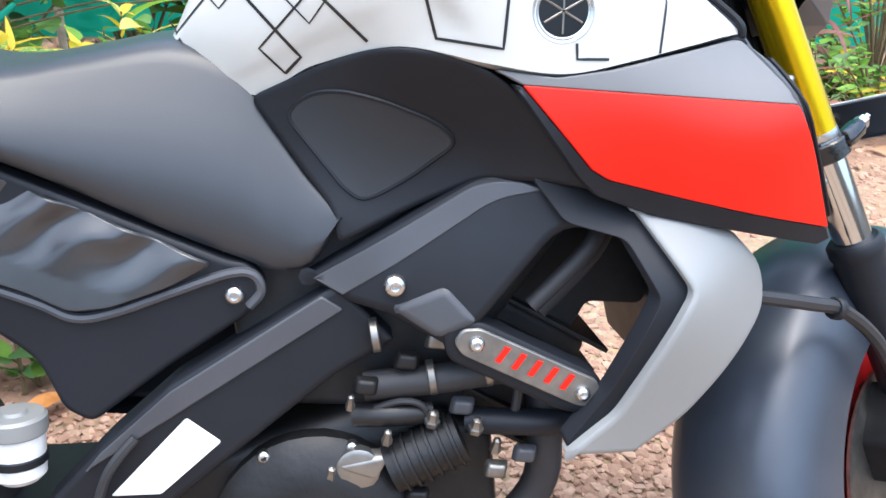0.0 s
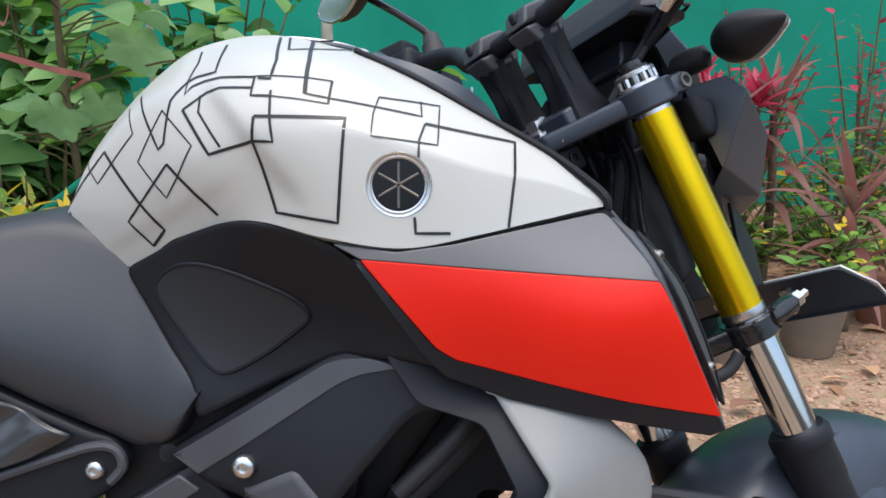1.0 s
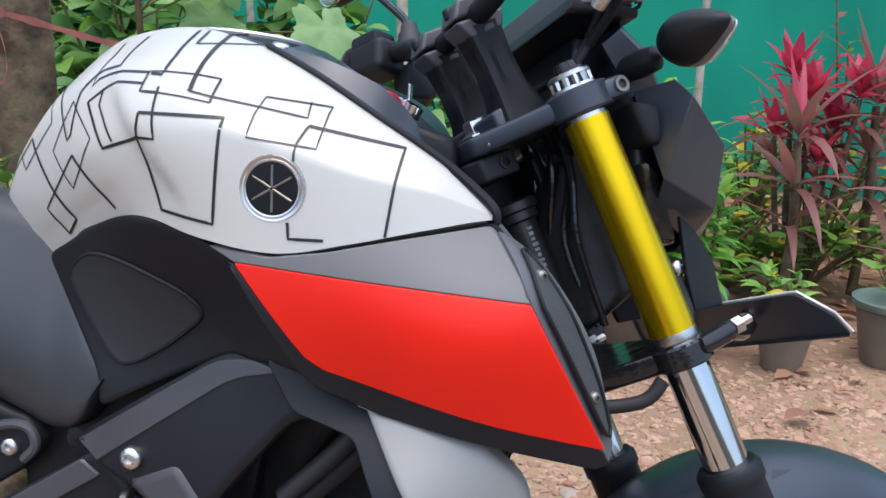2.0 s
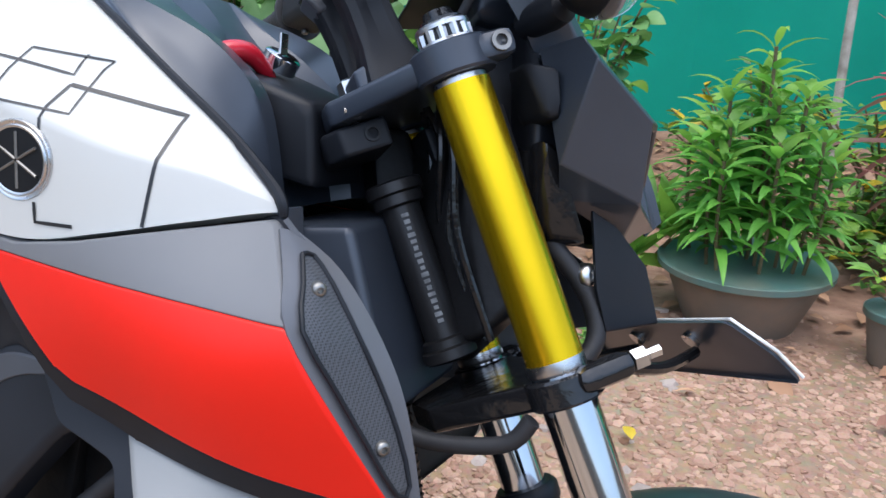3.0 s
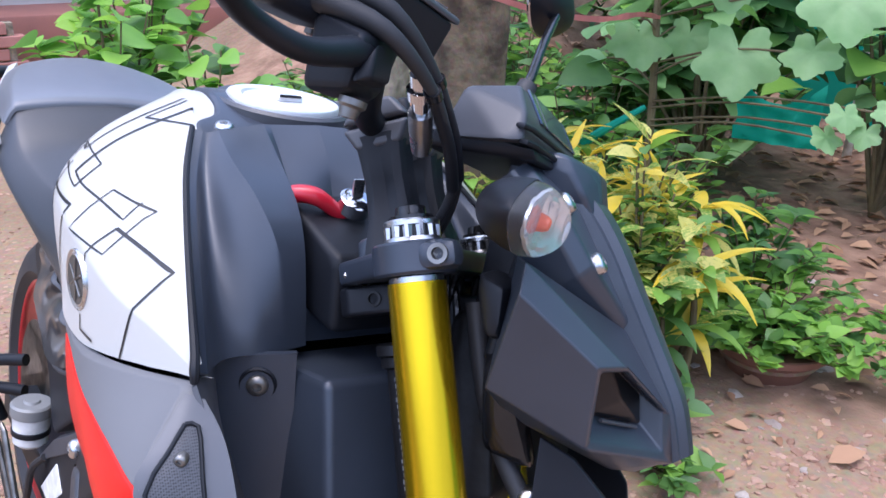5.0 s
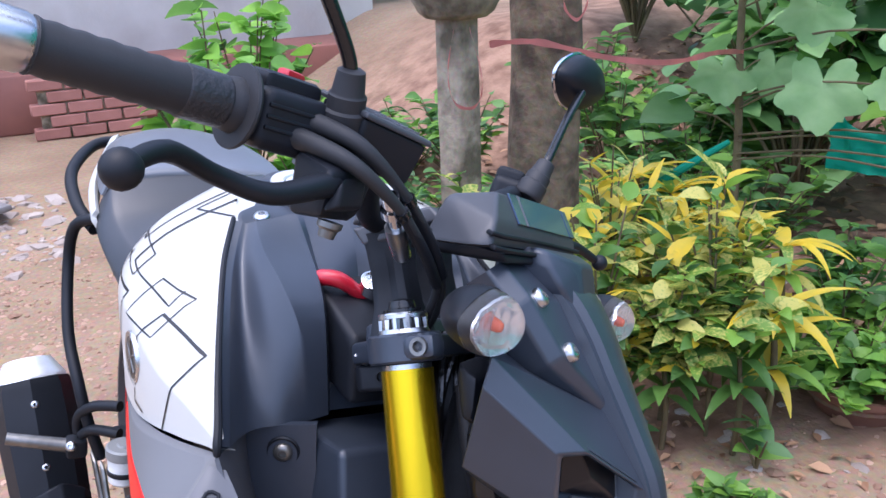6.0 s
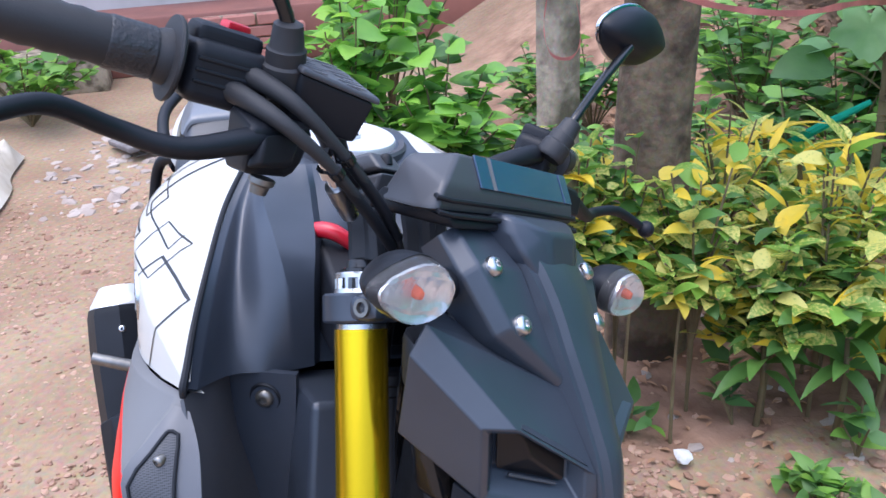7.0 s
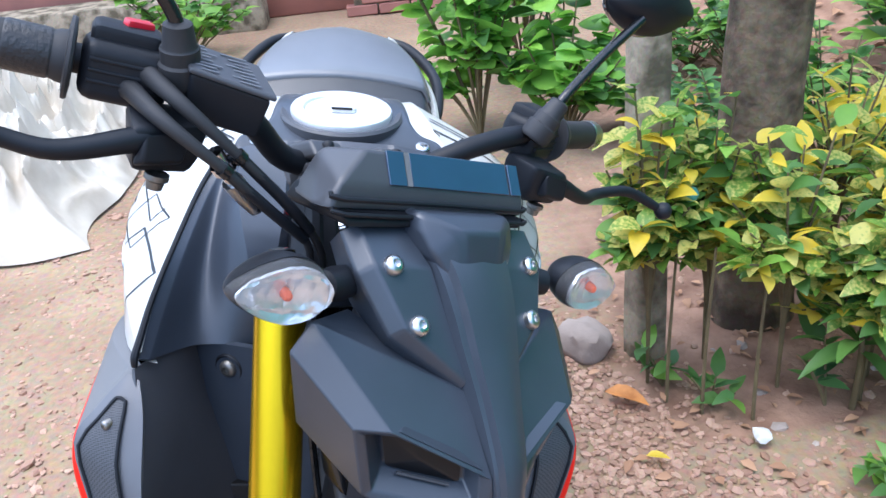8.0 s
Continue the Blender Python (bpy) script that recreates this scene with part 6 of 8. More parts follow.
nt.links.new(base_in.links[0].from_socket, bx.inputs["A"])
nt.links.new(br.outputs["Color"], bx.inputs["B"])
nt.links.new(at_.outputs["Fac"], bx.inputs["Factor"])
nt.links.new(bx.outputs["Result"], base_in)
STONE = mat("laterite_gravel", (0.50, 0.325, 0.225), 0.88, col2=(0.27, 0.150, 0.095), vscale=9, island=0.75, grain=0.3, gscale=120, bump=0.5, bscale=60)
PALE = mat("pale_rubble", (0.42, 0.36, 0.31), 0.9, col2=(0.25, 0.20, 0.17), vscale=7, island=0.5, bump=0.5, bscale=40)
DRY = mat("dry_leaf", (0.50, 0.30, 0.17), 0.8, col2=(0.27, 0.14, 0.075), vscale=9, island=0.8, trans=0.15)
NET = mat("green_shade_net", (0.016, 0.42, 0.27), 0.75, col2=(0.010, 0.29, 0.19), vscale=0.8, grain=0.25, gscale=240, bump=0.4, bscale=220, trans=0.3)
BARK = mat("grey_bark", (0.225, 0.165, 0.100), 0.92, col2=(0.080, 0.056, 0.034), vscale=13, bump=1.0, bscale=34, grain=0.5, gscale=70, ramp_at=(0.40, 0.60))
STEM = mat("green_brown_stem", (0.16, 0.13, 0.06), 0.75, col2=(0.10, 0.07, 0.035), vscale=14, bump=0.4, bscale=60)
POTRIM = mat("teal_pot_rim", (0.085, 0.165, 0.150), 0.45, col2=(0.13, 0.16, 0.13), vscale=9, bump=0.15, bscale=60)
POTG = mat("grey_green_plastic_pot", (0.125, 0.115, 0.095), 0.55, col2=(0.19, 0.145, 0.105), vscale=7, bump=0.2, bscale=60)
POTR = mat("clay_pot", (0.27, 0.12, 0.075), 0.8, col2=(0.18, 0.085, 0.055), vscale=8, bump=0.3, bscale=60)
CONC = mat("weathered_concrete", (0.42, 0.35, 0.245), 0.9, col2=(0.13, 0.105, 0.065), vscale=12, bump=0.9, bscale=40, grain=0.4, gscale=110, ramp_at=(0.42, 0.62))
TARP = mat("white_woven_tarp", (0.60, 0.555, 0.465), 0.7, col2=(0.40, 0.345, 0.265), vscale=5, bump=0.3, bscale=300)
PLASTER = mat("pale_wall_plaster", (0.62, 0.61, 0.57), 0.85, col2=(0.48, 0.46, 0.42), vscale=2, bump=0.2, bscale=40)
OXIDE = mat("red_oxide_plinth", (0.28, 0.11, 0.08), 0.6, col2=(0.20, 0.085, 0.065), vscale=3, bump=0.2, bscale=50)
BRICK = mat("bare_brick", (0.42, 0.19, 0.15), 0.9, col2=(0.30, 0.13, 0.10), vscale=8, objrand=0.6, bump=0.4, bscale=80)
PINK = mat("faded_pink_tape", (0.72, 0.30, 0.26), 0.6, vscale=12, var=0.15, trans=0.2)


def leafmat(name, a, b, vs=30, isl=0.7, rough=0.45, tr=0.45, at=(0.35, 0.68)):
    return mat(name, a, rough, col2=b, ramp_at=at, vscale=vs, island=isl, trans=tr, bump=0.25, bscale=90)


CROTON = leafmat("croton_leaf", (0.19, 0.34, 0.05), (0.66, 0.61, 0.16), 130, 0.45, at=(0.43, 0.55))
CROTONY = leafmat("yellow_croton_leaf", (0.86, 0.62, 0.03), (0.62, 0.52, 0.08), 24, 0.5)
GREENL = leafmat("mid_green_leaf", (0.15, 0.31, 0.065), (0.07, 0.16, 0.040), 12)
BRIGHT = leafmat("bright_green_leaf", (0.28, 0.50, 0.070), (0.14, 0.30, 0.050), 12)
LILY = leafmat("fresh_strap_leaf", (0.218, 0.521, 0.067), (0.101, 0.286, 0.05), 12)
BROAD = leafmat("broad_green_leaf", (0.34, 0.55, 0.20), (0.17, 0.35, 0.11), 10, 0.6, 0.5)
DARKL = leafmat("shade_leaf", (0.13, 0.28, 0.085), (0.06, 0.14, 0.05), 8)
CORDY = leafmat("maroon_strap_leaf", (0.30, 0.115, 0.105), (0.17, 0.11, 0.075), 14, 0.7)
CORDR = leafmat("crimson_young_leaf", (0.62, 0.055, 0.12), (0.40, 0.04, 0.085), 14, 0.7)
GOURD = leafmat("pale_lobed_leaf", (0.38, 0.56, 0.25), (0.23, 0.42, 0.15), 14, 0.4, 0.55)
ROUND = leafmat("light_round_leaf", (0.34, 0.60, 0.08), (0.15, 0.36, 0.055), 10, 0.7)


class Leaves:
    """Collects leaf blades, each an island of its own, for one mesh."""

    def __init__(self):
        self.v, self.f, self.m = [], [], []

    def blade(self, p, d, length, width, droop=0.3, fold=0.25, seg=4, shape=0.45, slot=0, roll=0.0):
        p, d = Vector(p), Vector(d).normalized()
        side = d.cross(Vector((0, 0, 1)))
        side = side.normalized() if side.length > 0.05 else Vector((1, 0, 0))
        upv = side.cross(d).normalized()
        if roll:
            q = Matrix.Rotation(roll, 3, d)
            side, upv = q @ side, q @ upv
        b = len(self.v)
        c = p.copy()
        dr = d.copy()
        for i in range(seg + 1):
            t = i / seg
            w = width * 0.5 * (math.sin(math.pi * min(1, max(0.0, t ** shape))) ** 0.8 if 0 < t < 1 else 0.06)
            self.v += [tuple(c - side * w + upv * w * fold), tuple(c), tuple(c + side * w + upv * w * fold)]
            c = c + dr * (length / seg)
            dr = (dr + Vector((0, 0, -1)) * droop / seg).normalized()
            upv = side.cross(dr).normalized()
        for i in range(seg):
            o = b + 3 * i
            self.f += [(o, o + 1, o + 4, o + 3), (o + 1, o + 2, o + 5, o + 4)]
            self.m += [slot, slot]

    def make(self, name, mats, parent=None, label="", kind=""):
        me = bpy.data.meshes.new(name)
        me.from_pydata(self.v, [], self.f)
        for q in mats:
            me.materials.append(q)
        me.polygons.foreach_set("material_index", self.m)
        me.polygons.foreach_set("use_smooth", [True] * len(self.f))
        ob = new(name, me)
        if parent is not None:
            ob.parent = parent
        return tagged(ob, label=label, kind=kind)


R = random.Random(11)


def rdir(up=0.3, spread=1.0):
    a = R.uniform(0, 2 * math.pi)
    return Vector((math.cos(a) * spread, math.sin(a) * spread, up))


def crown_spots(base, height, spread, n, low=0.45, bare=0.0):
    """Branches from a base: limbs (points) that end in an uneven crown; bare keeps them together low down."""
    out = []
    for _ in range(n):
        a = R.uniform(0, 2 * math.pi)
        r = spread * math.sqrt(R.random())
        h = height * R.uniform(low, 1.0) * (1 - 0.35 * (r / spread) ** 2)
        tip = Vector((r * math.cos(a), r * math.sin(a), h))
        out.append([Vector((0, 0, 0)), Vector((tip.x * (0.12 if bare else 0.35), tip.y * (0.12 if bare else 0.35), height * bare if bare else h * 0.45)), tip])
    return out


def shrub(name, label, cat_, at, height, spread, limbs, per, lsize, mats, weights=None, droop=0.5, up=0.5, stem=0.008, shape=0.5, group="", seg=4, ratio=0.38, fold=0.2, low=0.45, under=None, bare=0.0):
    t = thing(name, label, cat_, group, at=pose(*at))
    L = Leaves()
    stems = []
    for limb in crown_spots(None, height, spread, limbs, low, bare):
        stems.append(tube(limb, [stem, stem * 0.8, stem * 0.45], 6, smooth=3))
        for k in range(per):
            q = limb[1].lerp(limb[2], R.uniform(0.15, 1.05))
            d = rdir(up * R.uniform(0.2, 1.6))
            ln = lsize * R.uniform(0.55, 1.35)
            use = under if under and q.z < height * R.uniform(0.55, 0.85) else weights
            L.blade(q, d, ln, ln * ratio * R.uniform(0.8, 1.2), droop * R.uniform(0.5, 1.5), fold, seg, shape, R.choices(range(len(mats)), use)[0] if weights else 0, R.uniform(-0.7, 0.7))
    part("branchwork", join(*stems), STEM, t, kind="stuff")
    L.make("leaves", mats, t, kind="stuff")
    return t


def rosette(L, p, n, ln, wd, up0, up1, droop, slot=0, shape=0.6):
    """A whorl of strap leaves at p, from the outer, low ones to the inner, upright ones."""
    for k in range(n):
        f = k / max(1, n - 1)
        a = k * 2.399 + R.uniform(-0.3, 0.3)
        u = up0 + (up1 - up0) * f
        L.blade(p + Vector((0, 0, 0.03 * f)), Vector((math.cos(a), math.sin(a), u)), ln * R.uniform(0.75, 1.1), wd * R.uniform(0.8, 1.15), droop * R.uniform(0.6, 1.3) * (1.1 - f), 0.3, 5, shape, slot if not isinstance(slot, tuple) else (slot[1] if f > 0.72 else slot[0]), R.uniform(-0.3, 0.3))


# ground, one sheet to the horizon, with a low earth bank behind the beds
def bank(x, y):
    a = max(0.0, min(1.0, (-1.6 - x) / 2.2)) * max(0.0, min(1.0, (y - 1.5) / 1.6))
    b = max(0.0, min(1.0, (y - 3.2) / 2.5))
    return 0.75 * a * a * (3 - 2 * a) + 0.30 * b * b * (3 - 2 * b)


def gz(x, y):
    d = min(1.0, math.hypot(x, y) / 1.4)
    v = Vector((x, y, 0))
    far = 1 / (1 + (math.hypot(x, y) / 14) ** 2)
    return (bank(x, y) + 0.022 * d * noise.noise(v * 0.9) + 0.010 * d * noise.noise(v * 4)) * far + 0.004 * d * noise.noise(v * 13) * far


bm = bmesh.new()
bmesh.ops.create_grid(bm, x_segments=260, y_segments=260, size=1.0)
for v in bm.verts:
    x, y = math.copysign(abs(v.co.x) ** 3, v.co.x) * 90 - 0.5, math.copysign(abs(v.co.y) ** 3, v.co.y) * 90 + 1.2
    v.co = Vector((x, y, gz(x, y) - (0.0 if math.hypot(x, y) > 1.0 else 0.003)))
ground = tagged(part("ground", bm, SOIL, smooth=80), "reddish soil yard with scattered gravel", "ground", kind="structure")


def bed(x, y):
    """How far a spot lies in the planted beds and the bank of loose red earth, coloured darker for their shade too (0
    to 1).
    """
    edge = 1.55 + 0.30 * x if x > -0.4 else 0.62 + 0.10 * (x + 0.4) * (1 if x > -1.6 else 0) + 0.35 * max(0.0, -1.6 - x)
    v = (y - edge + 0.22 * noise.noise(Vector((x * 2.3, y * 2.3, 1)))) / 0.30
    return max(0.0, min(1.0, v)) * max(0.0, min(1.0, (x + 5.5) / 1.5))


attr = ground.data.attributes.new("bed", "FLOAT", "POINT")
attr.data.foreach_set("value", [bed(v.co.x, v.co.y) for v in ground.data.vertices])

# gravel: irregular small stones lying in the soil
tmpl = []
for k in range(6):
    b = bmesh.new()
    bmesh.ops.create_icosphere(b, subdivisions=1, radius=1)
    for v in b.verts:
        v.co = Vector((v.co.x, v.co.y * R.uniform(0.6, 0.95), v.co.z * R.uniform(0.35, 0.6))) * (1 + 0.35 * noise.noise(v.co * 1.7 + Vector((k * 9, 0, 0))))
    tmpl.append(([v.co.copy() for v in b.verts], [[q.index for q in f.verts] for f in b.faces]))
    b.free()


def stones(name, label, spots, material, lo, hi, power=2.2):
    V, F = [], []
    for x, y in spots:
        vs, fs = R.choice(tmpl)
        r = lo + (hi - lo) * R.random() ** power
        m = Euler((R.uniform(-0.3, 0.3), R.uniform(-0.3, 0.3), R.uniform(0, 6.3))).to_matrix()
        o = len(V)
        c = Vector((x, y, gz(x, y) - r * 0.06))
        V += [tuple(m @ q * r + c) for q in vs]
        F += [tuple(o + i for i in f) for f in fs]
    me = bpy.data.meshes.new(name)
    me.from_pydata(V, [], F)
    me.materials.append(material)
    return tagged(new(name, me), label, "gravel", kind="stuff")


def spot_in(x0, x1, y0, y1, n, keep=None):
    out = []
    while len(out) < n:
        p = (R.uniform(x0, x1), R.uniform(y0, y1))
        if keep is None or R.random() < keep(*p):
            out.append(p)
    return out


def drive(x, y):
    """Where the gravel lies thick: round the motorcycle, thinning into the beds and the far yard."""
    n = 0.5 + 0.6 * noise.noise(Vector((x * 1.3, y * 1.3, 4)))
    edge = max(0.0, min(1.0, (1.75 + 0.25 * x - y) / 0.5)) if x > -0.4 else max(0.0, min(1.0, (0.8 + 0.15 * x - y) / 0.4))
    return max(0.04, min(1, edge * (0.35 + n))) * (1 if x > -3.5 else 0.35)


stones("gravel", "small reddish laterite gravel lying in the soil", spot_in(-3.2, 2.6, -1.5, 2.6, 22000, drive), STONE, 0.004, 0.014)
stones("loose_gravel", "pinkish laterite gravel lying thick on the drive", spot_in(-0.3, 2.6, 0.2, 2.5, 13000, lambda x, y: max(0.0, min(1.0, (2.1 + 0.2 * x - y) / 0.5)) * max(0.05, min(1.0, (x + 0.2) / 0.8))), STONE, 0.006, 0.021, 1.8)
stones("bed_gravel", "brown and pink gravel at the foot of the hedge", spot_in(-1.15, 0.55, 0.18, 1.30, 5200, lambda x, y: max(0.03, min(1.0, (1.12 + 0.25 * x - y) / 0.35)) * min(1.0, 0.3 + (x + 1.2) / 0.7)), STONE, 0.005, 0.017, 1.6)
stones("coarse_gravel", "larger broken laterite stones", spot_in(-3.0, 2.4, -1.2, 2.4, 420, drive), STONE, 0.014, 0.032, 1.8)
stones("rubble", "pale broken rubble on bare soil", spot_in(-3.9, -2.7, -0.75, 0.05, 160), PALE, 0.015, 0.06, 2.5)
stones("bed_stones", "stones half sunk in the planting bed", spot_in(-1.1, 0.6, 0.9, 2.6, 120), PALE, 0.010, 0.035, 2.0)

# fallen leaves
DRYO = mat("orange_brown_leaf", (0.62, 0.27, 0.07), 0.6, col2=(0.36, 0.13, 0.03), vscale=25, trans=0.2)
L = Leaves()
for x, y in spot_in(-3.2, 2.4, 1.4, 4.2, 2300, lambda x, y: (1 - 0.97 * drive(x, y)) * (0.25 if x > -0.1 and y < 2.4 else 1)):
    a = R.uniform(0, 6.3)
    ln = R.uniform(0.03, 0.10)
    L.blade((x, y, gz(x, y) + 0.012), (math.cos(a), math.sin(a), R.uniform(-0.05, 0.35)), ln, ln * R.uniform(0.35, 0.6), 0.6, 0.35, 3, 0.7, 0, R.uniform(-0.5, 0.5))
for x, y in spot_in(-1.3, 0.0, 0.62, 1.7, 210, lambda x, y: max(0.05, min(1.0, 0.9 - 1.6 * abs(y - 1.15)))):
    a = R.uniform(0, 6.3)
    ln = R.uniform(0.018, 0.045)
    L.blade((x, y, gz(x, y) + 0.008), (math.cos(a), math.sin(a), R.uniform(-0.05, 0.35)), ln, ln * R.uniform(0.35, 0.6), 0.6, 0.35, 3, 0.7, 0, R.uniform(-0.5, 0.5))
L.make("fallen_leaves", [DRY], None, "dry brown leaves on the soil", "stuff")["category"] = "leaves"
for k, (x, y, a, ln, m) in enumerate(((-0.60, 0.655, 0.9, 0.11, DRYO), (-0.36, 0.68, 1.2, 0.05, CROTONY), (0.45, 1.2, 2.0, 0.06, CROTONY), (0.1, 1.0, 2.6, 0.055, CROTONY), (0.95, 1.5, 0.5, 0.10, POTR))):
    L = Leaves()
    L.blade((x, y, gz(x, y) + 0.022), (math.cos(a), math.sin(a), 0.15), ln, ln * 0.45, 0.5, 0.5, 5, 0.7)
    L.make("fallen_leaf", [m], None, "curled fallen leaf lying on the gravel")["category"] = "leaf"

bits = bmesh.new()
bmesh.ops.create_icosphere(bits, subdivisions=2, radius=0.022)
for v in bits.verts:
    v.co = Vector((v.co.x, v.co.y * 0.8, v.co.z * 0.6)) * (1 + 0.5 * noise.noise(v.co * 60))
wad = tagged(part("plastic_scrap", bits, LETTER), "crumpled scrap of white plastic on the gravel", "litter")
wad.matrix_basis = pose(-0.37, 0.935, 0.022)

# green shade net on posts
NETP = [(5.5, 3.9), (3.2, 4.05), (1.6, 4.25), (0.2, 4.35), (-1.0, 4.15), (-2.2, 4.25), (-3.4, 4.6)]
rows = []
line = cat([(x, y, 0) for x, y in NETP], 22)
for j in range(15):
    z = 2.9 * j / 14
    row = []
    for i, p in enumerate(line):
        w = 0.05 * noise.noise(Vector((p.x * 2.2, z * 0.6, 3))) + 0.03 * noise.noise(Vector((p.x * 6, z * 1.1, 7))) + 0.05 * math.sin(p.x * 1.3)
        row.append((p.x, p.y + w, 0.12 + z + 0.06 * math.sin(p.x * 1.9) * (z / 2.9)))
    rows.append(row)
net = thing("shade_net", "green shade net hung as a garden screen", "net")
for k in range(0, len(line) - 1, 22):
    bm = bmesh.new()
    V = [[bm.verts.new(p) for p in r[k:k + 23]] for r in rows]
    for a, b in zip(V, V[1:]):
        for i in range(len(a) - 1):
            bm.faces.new((a[i], a[i + 1], b[i + 1], b[i]))
    part("net_panel", bm, NET, net, smooth=80)
post = thing("fence_post", "thin grey wooden post holding the shade net", "post", "net posts", at=pose(-0.27, 2.35, 0))
part("pole", tube([(0, 0, -0.1), (0.01, 0.0, 0.8), (0.0, 0.015, 1.7)], [0.022, 0.020, 0.017], 10), mat("bleached_wood", (0.52, 0.47, 0.40), 0.85, col2=(0.30, 0.26, 0.21), vscale=16, bump=0.6, bscale=50), post)
for x, y in ((0.9, 3.75), (2.4, 3.9), (-1.4, 3.8)):
    copy_thing(post, pose(x, y, gz(x, y), 0, 0, R.uniform(0, 360)))
# sagging piece of net on the bank, and a loose bundle
bm = bmesh.new()
V = [[bm.verts.new((-0.90 + 0.25 * i / 14 + 0.02 * noise.noise(Vector((i * 0.5, j * 0.4, 0))), 2.22 + 0.10 * i / 14 + 0.03 * noise.noise(Vector((i * 0.35, j * 0.5, 5))), 0.46 + 0.21 * j / 10 - 0.08 * math.sin(math.pi * i / 14) * j / 10)) for i in range(15)] for j in range(11)]
for a, b in zip(V, V[1:]):
    for i in range(14):
        bm.faces.new((a[i], a[i + 1], b[i + 1], b[i]))
tagged(part("net_piece", bm, NET, smooth=80), "torn piece of green shade net among leaves", "net")
tagged(part("net_roll", tube([(-1.1, 1.58, 0.417), (-1.05, 1.64, 0.46), (-0.98, 1.70, 0.53), (-0.9, 1.79, 0.61)], [0.008, 0.016, 0.014, 0.008], 8), NET), "twisted strip of green shade net", "net")

# basin pot with the tall strap-leaved plant


def pot(name, label, at, r, h, material, lip=0.018):
    t = thing(name, label, "flower pot", at=pose(*at))
    part("pot", turned([(0, r * 0.68), (h * 0.5, r * 0.84), (h - lip, r * 0.96), (h - lip, r * 1.04), (h, r * 1.05), (h, r * 0.97), (h - 0.03, r * 0.93), (h - 0.035, 0.0)], (0, 0, 0), (0, 0, 1), 36), material, t)
    part("rim", turned([(h - lip, r * 1.035), (h - lip * 0.8, r * 1.06), (h + 0.003, r * 1.065), (h + 0.005, r * 1.02), (h + 0.001, r * 0.985)], (0, 0, 0), (0, 0, 1), 40), POTRIM if material is POTG else material, t)
    part("soil", turned([(h - 0.045, r * 0.9), (h - 0.03, r * 0.9), (h - 0.025, 0.0)], (0, 0, 0), (0, 0, 1), 24), SOIL, t)
    return t


pot("flower_pot", "wide grey green plastic basin pot on gravel", (0.62, 2.08, 0.0), 0.235, 0.18, POTG)
lily = thing("potted_plant", "tall green plant with whorls of narrow strap leaves", "plant", at=pose(0.62, 2.10, 0.15))
L = Leaves()
st = []
for k in range(19):
    a, r = k * 2.4 + R.uniform(-0.4, 0.4), 0.17 * math.sqrt(k / 18)
    h = R.uniform(0.9, 1.06) * (0.68 - 0.34 * r / 0.17)
    b, tip = Vector((r * math.cos(a), r * math.sin(a), 0)), Vector((1.25 * r * math.cos(a), 1.25 * r * math.sin(a), h))
    st.append(tube([b, b.lerp(tip, 0.5) + Vector((R.uniform(-0.012, 0.012), R.uniform(-0.012, 0.012), 0)), tip], 0.0055, 6, smooth=3))
    nl = 16 + int(34 * h)
    for j in range(nl):
        f = 0.25 + 0.75 * j / (nl - 1)
        aa = j * 2.4 + k + R.uniform(-0.3, 0.3)
        L.blade(b.lerp(tip, f), (math.cos(aa), math.sin(aa), 0.15 + 1.0 * f ** 3), R.uniform(0.10, 0.17), R.uniform(0.024, 0.036), R.uniform(0.7, 1.7), 0.3, 5, 0.55, 1 if f > 0.9 else 0, R.uniform(-0.4, 0.4))
part("branchwork", join(*st), STEM, lily)
L.make("leaves", [LILY, BRIGHT], lily)

# red cordyline and its neighbours by the net
for n, (x, y, h, top) in enumerate(((1.10, 2.45, 0.62, True), (1.42, 2.75, 0.72, False), (1.55, 2.25, 0.40, False), (2.0, 2.9, 0.6, True))):
    c = thing("cordyline", "maroon cordyline with crimson young leaves" if top else "maroon cordyline with dark strap leaves", "plant", "cordylines", at=pose(x, y, gz(x, y)))
    part("trunk", tube([(0, 0, -0.05), (0.02, 0.01, h * 0.5), (0.0, 0.0, h)], [0.020, 0.018, 0.014], 10), BARK, c)
    L = Leaves()
    for z, k in ((h * 0.50, 6), (h * 0.72, 8), (h, 15)):
        rosette(L, Vector((0, 0, z)), k, 0.34, 0.040, -0.1, 2.6 if z == h else 0.7, 1.7, (0, 1 if top and z == h else 0), 0.6)
    L.make("leaves", [CORDY, CORDR], c)
c = thing("cordyline", "bushy many-stemmed cordyline with bright pink crowns", "plant", "cordylines", at=pose(1.19, 2.74, gz(1.19, 2.74)))
L = Leaves()
for dx, dy, h in ((0.0, 0.0, 0.72), (0.10, 0.03, 0.62), (-0.11, 0.02, 0.58), (0.03, -0.08, 0.50), (0.16, -0.03, 0.74), (-0.05, 0.10, 0.80)):
    part("stem", tube([(dx * 0.2, dy * 0.2, -0.05), (dx * 0.7, dy * 0.7, h * 0.5), (dx, dy, h)], [0.014, 0.012, 0.009], 8), BARK, c)
    rosette(L, Vector((dx, dy, h * 0.86)), 8, 0.20, 0.036, -0.2, 0.6, 1.3, 0, 0.65)
    rosette(L, Vector((dx, dy, h)), 16, 0.17, 0.042, 0.1, 2.2, 0.9, 1, 0.7)
L.make("leaves", [CORDY, CORDR], c)
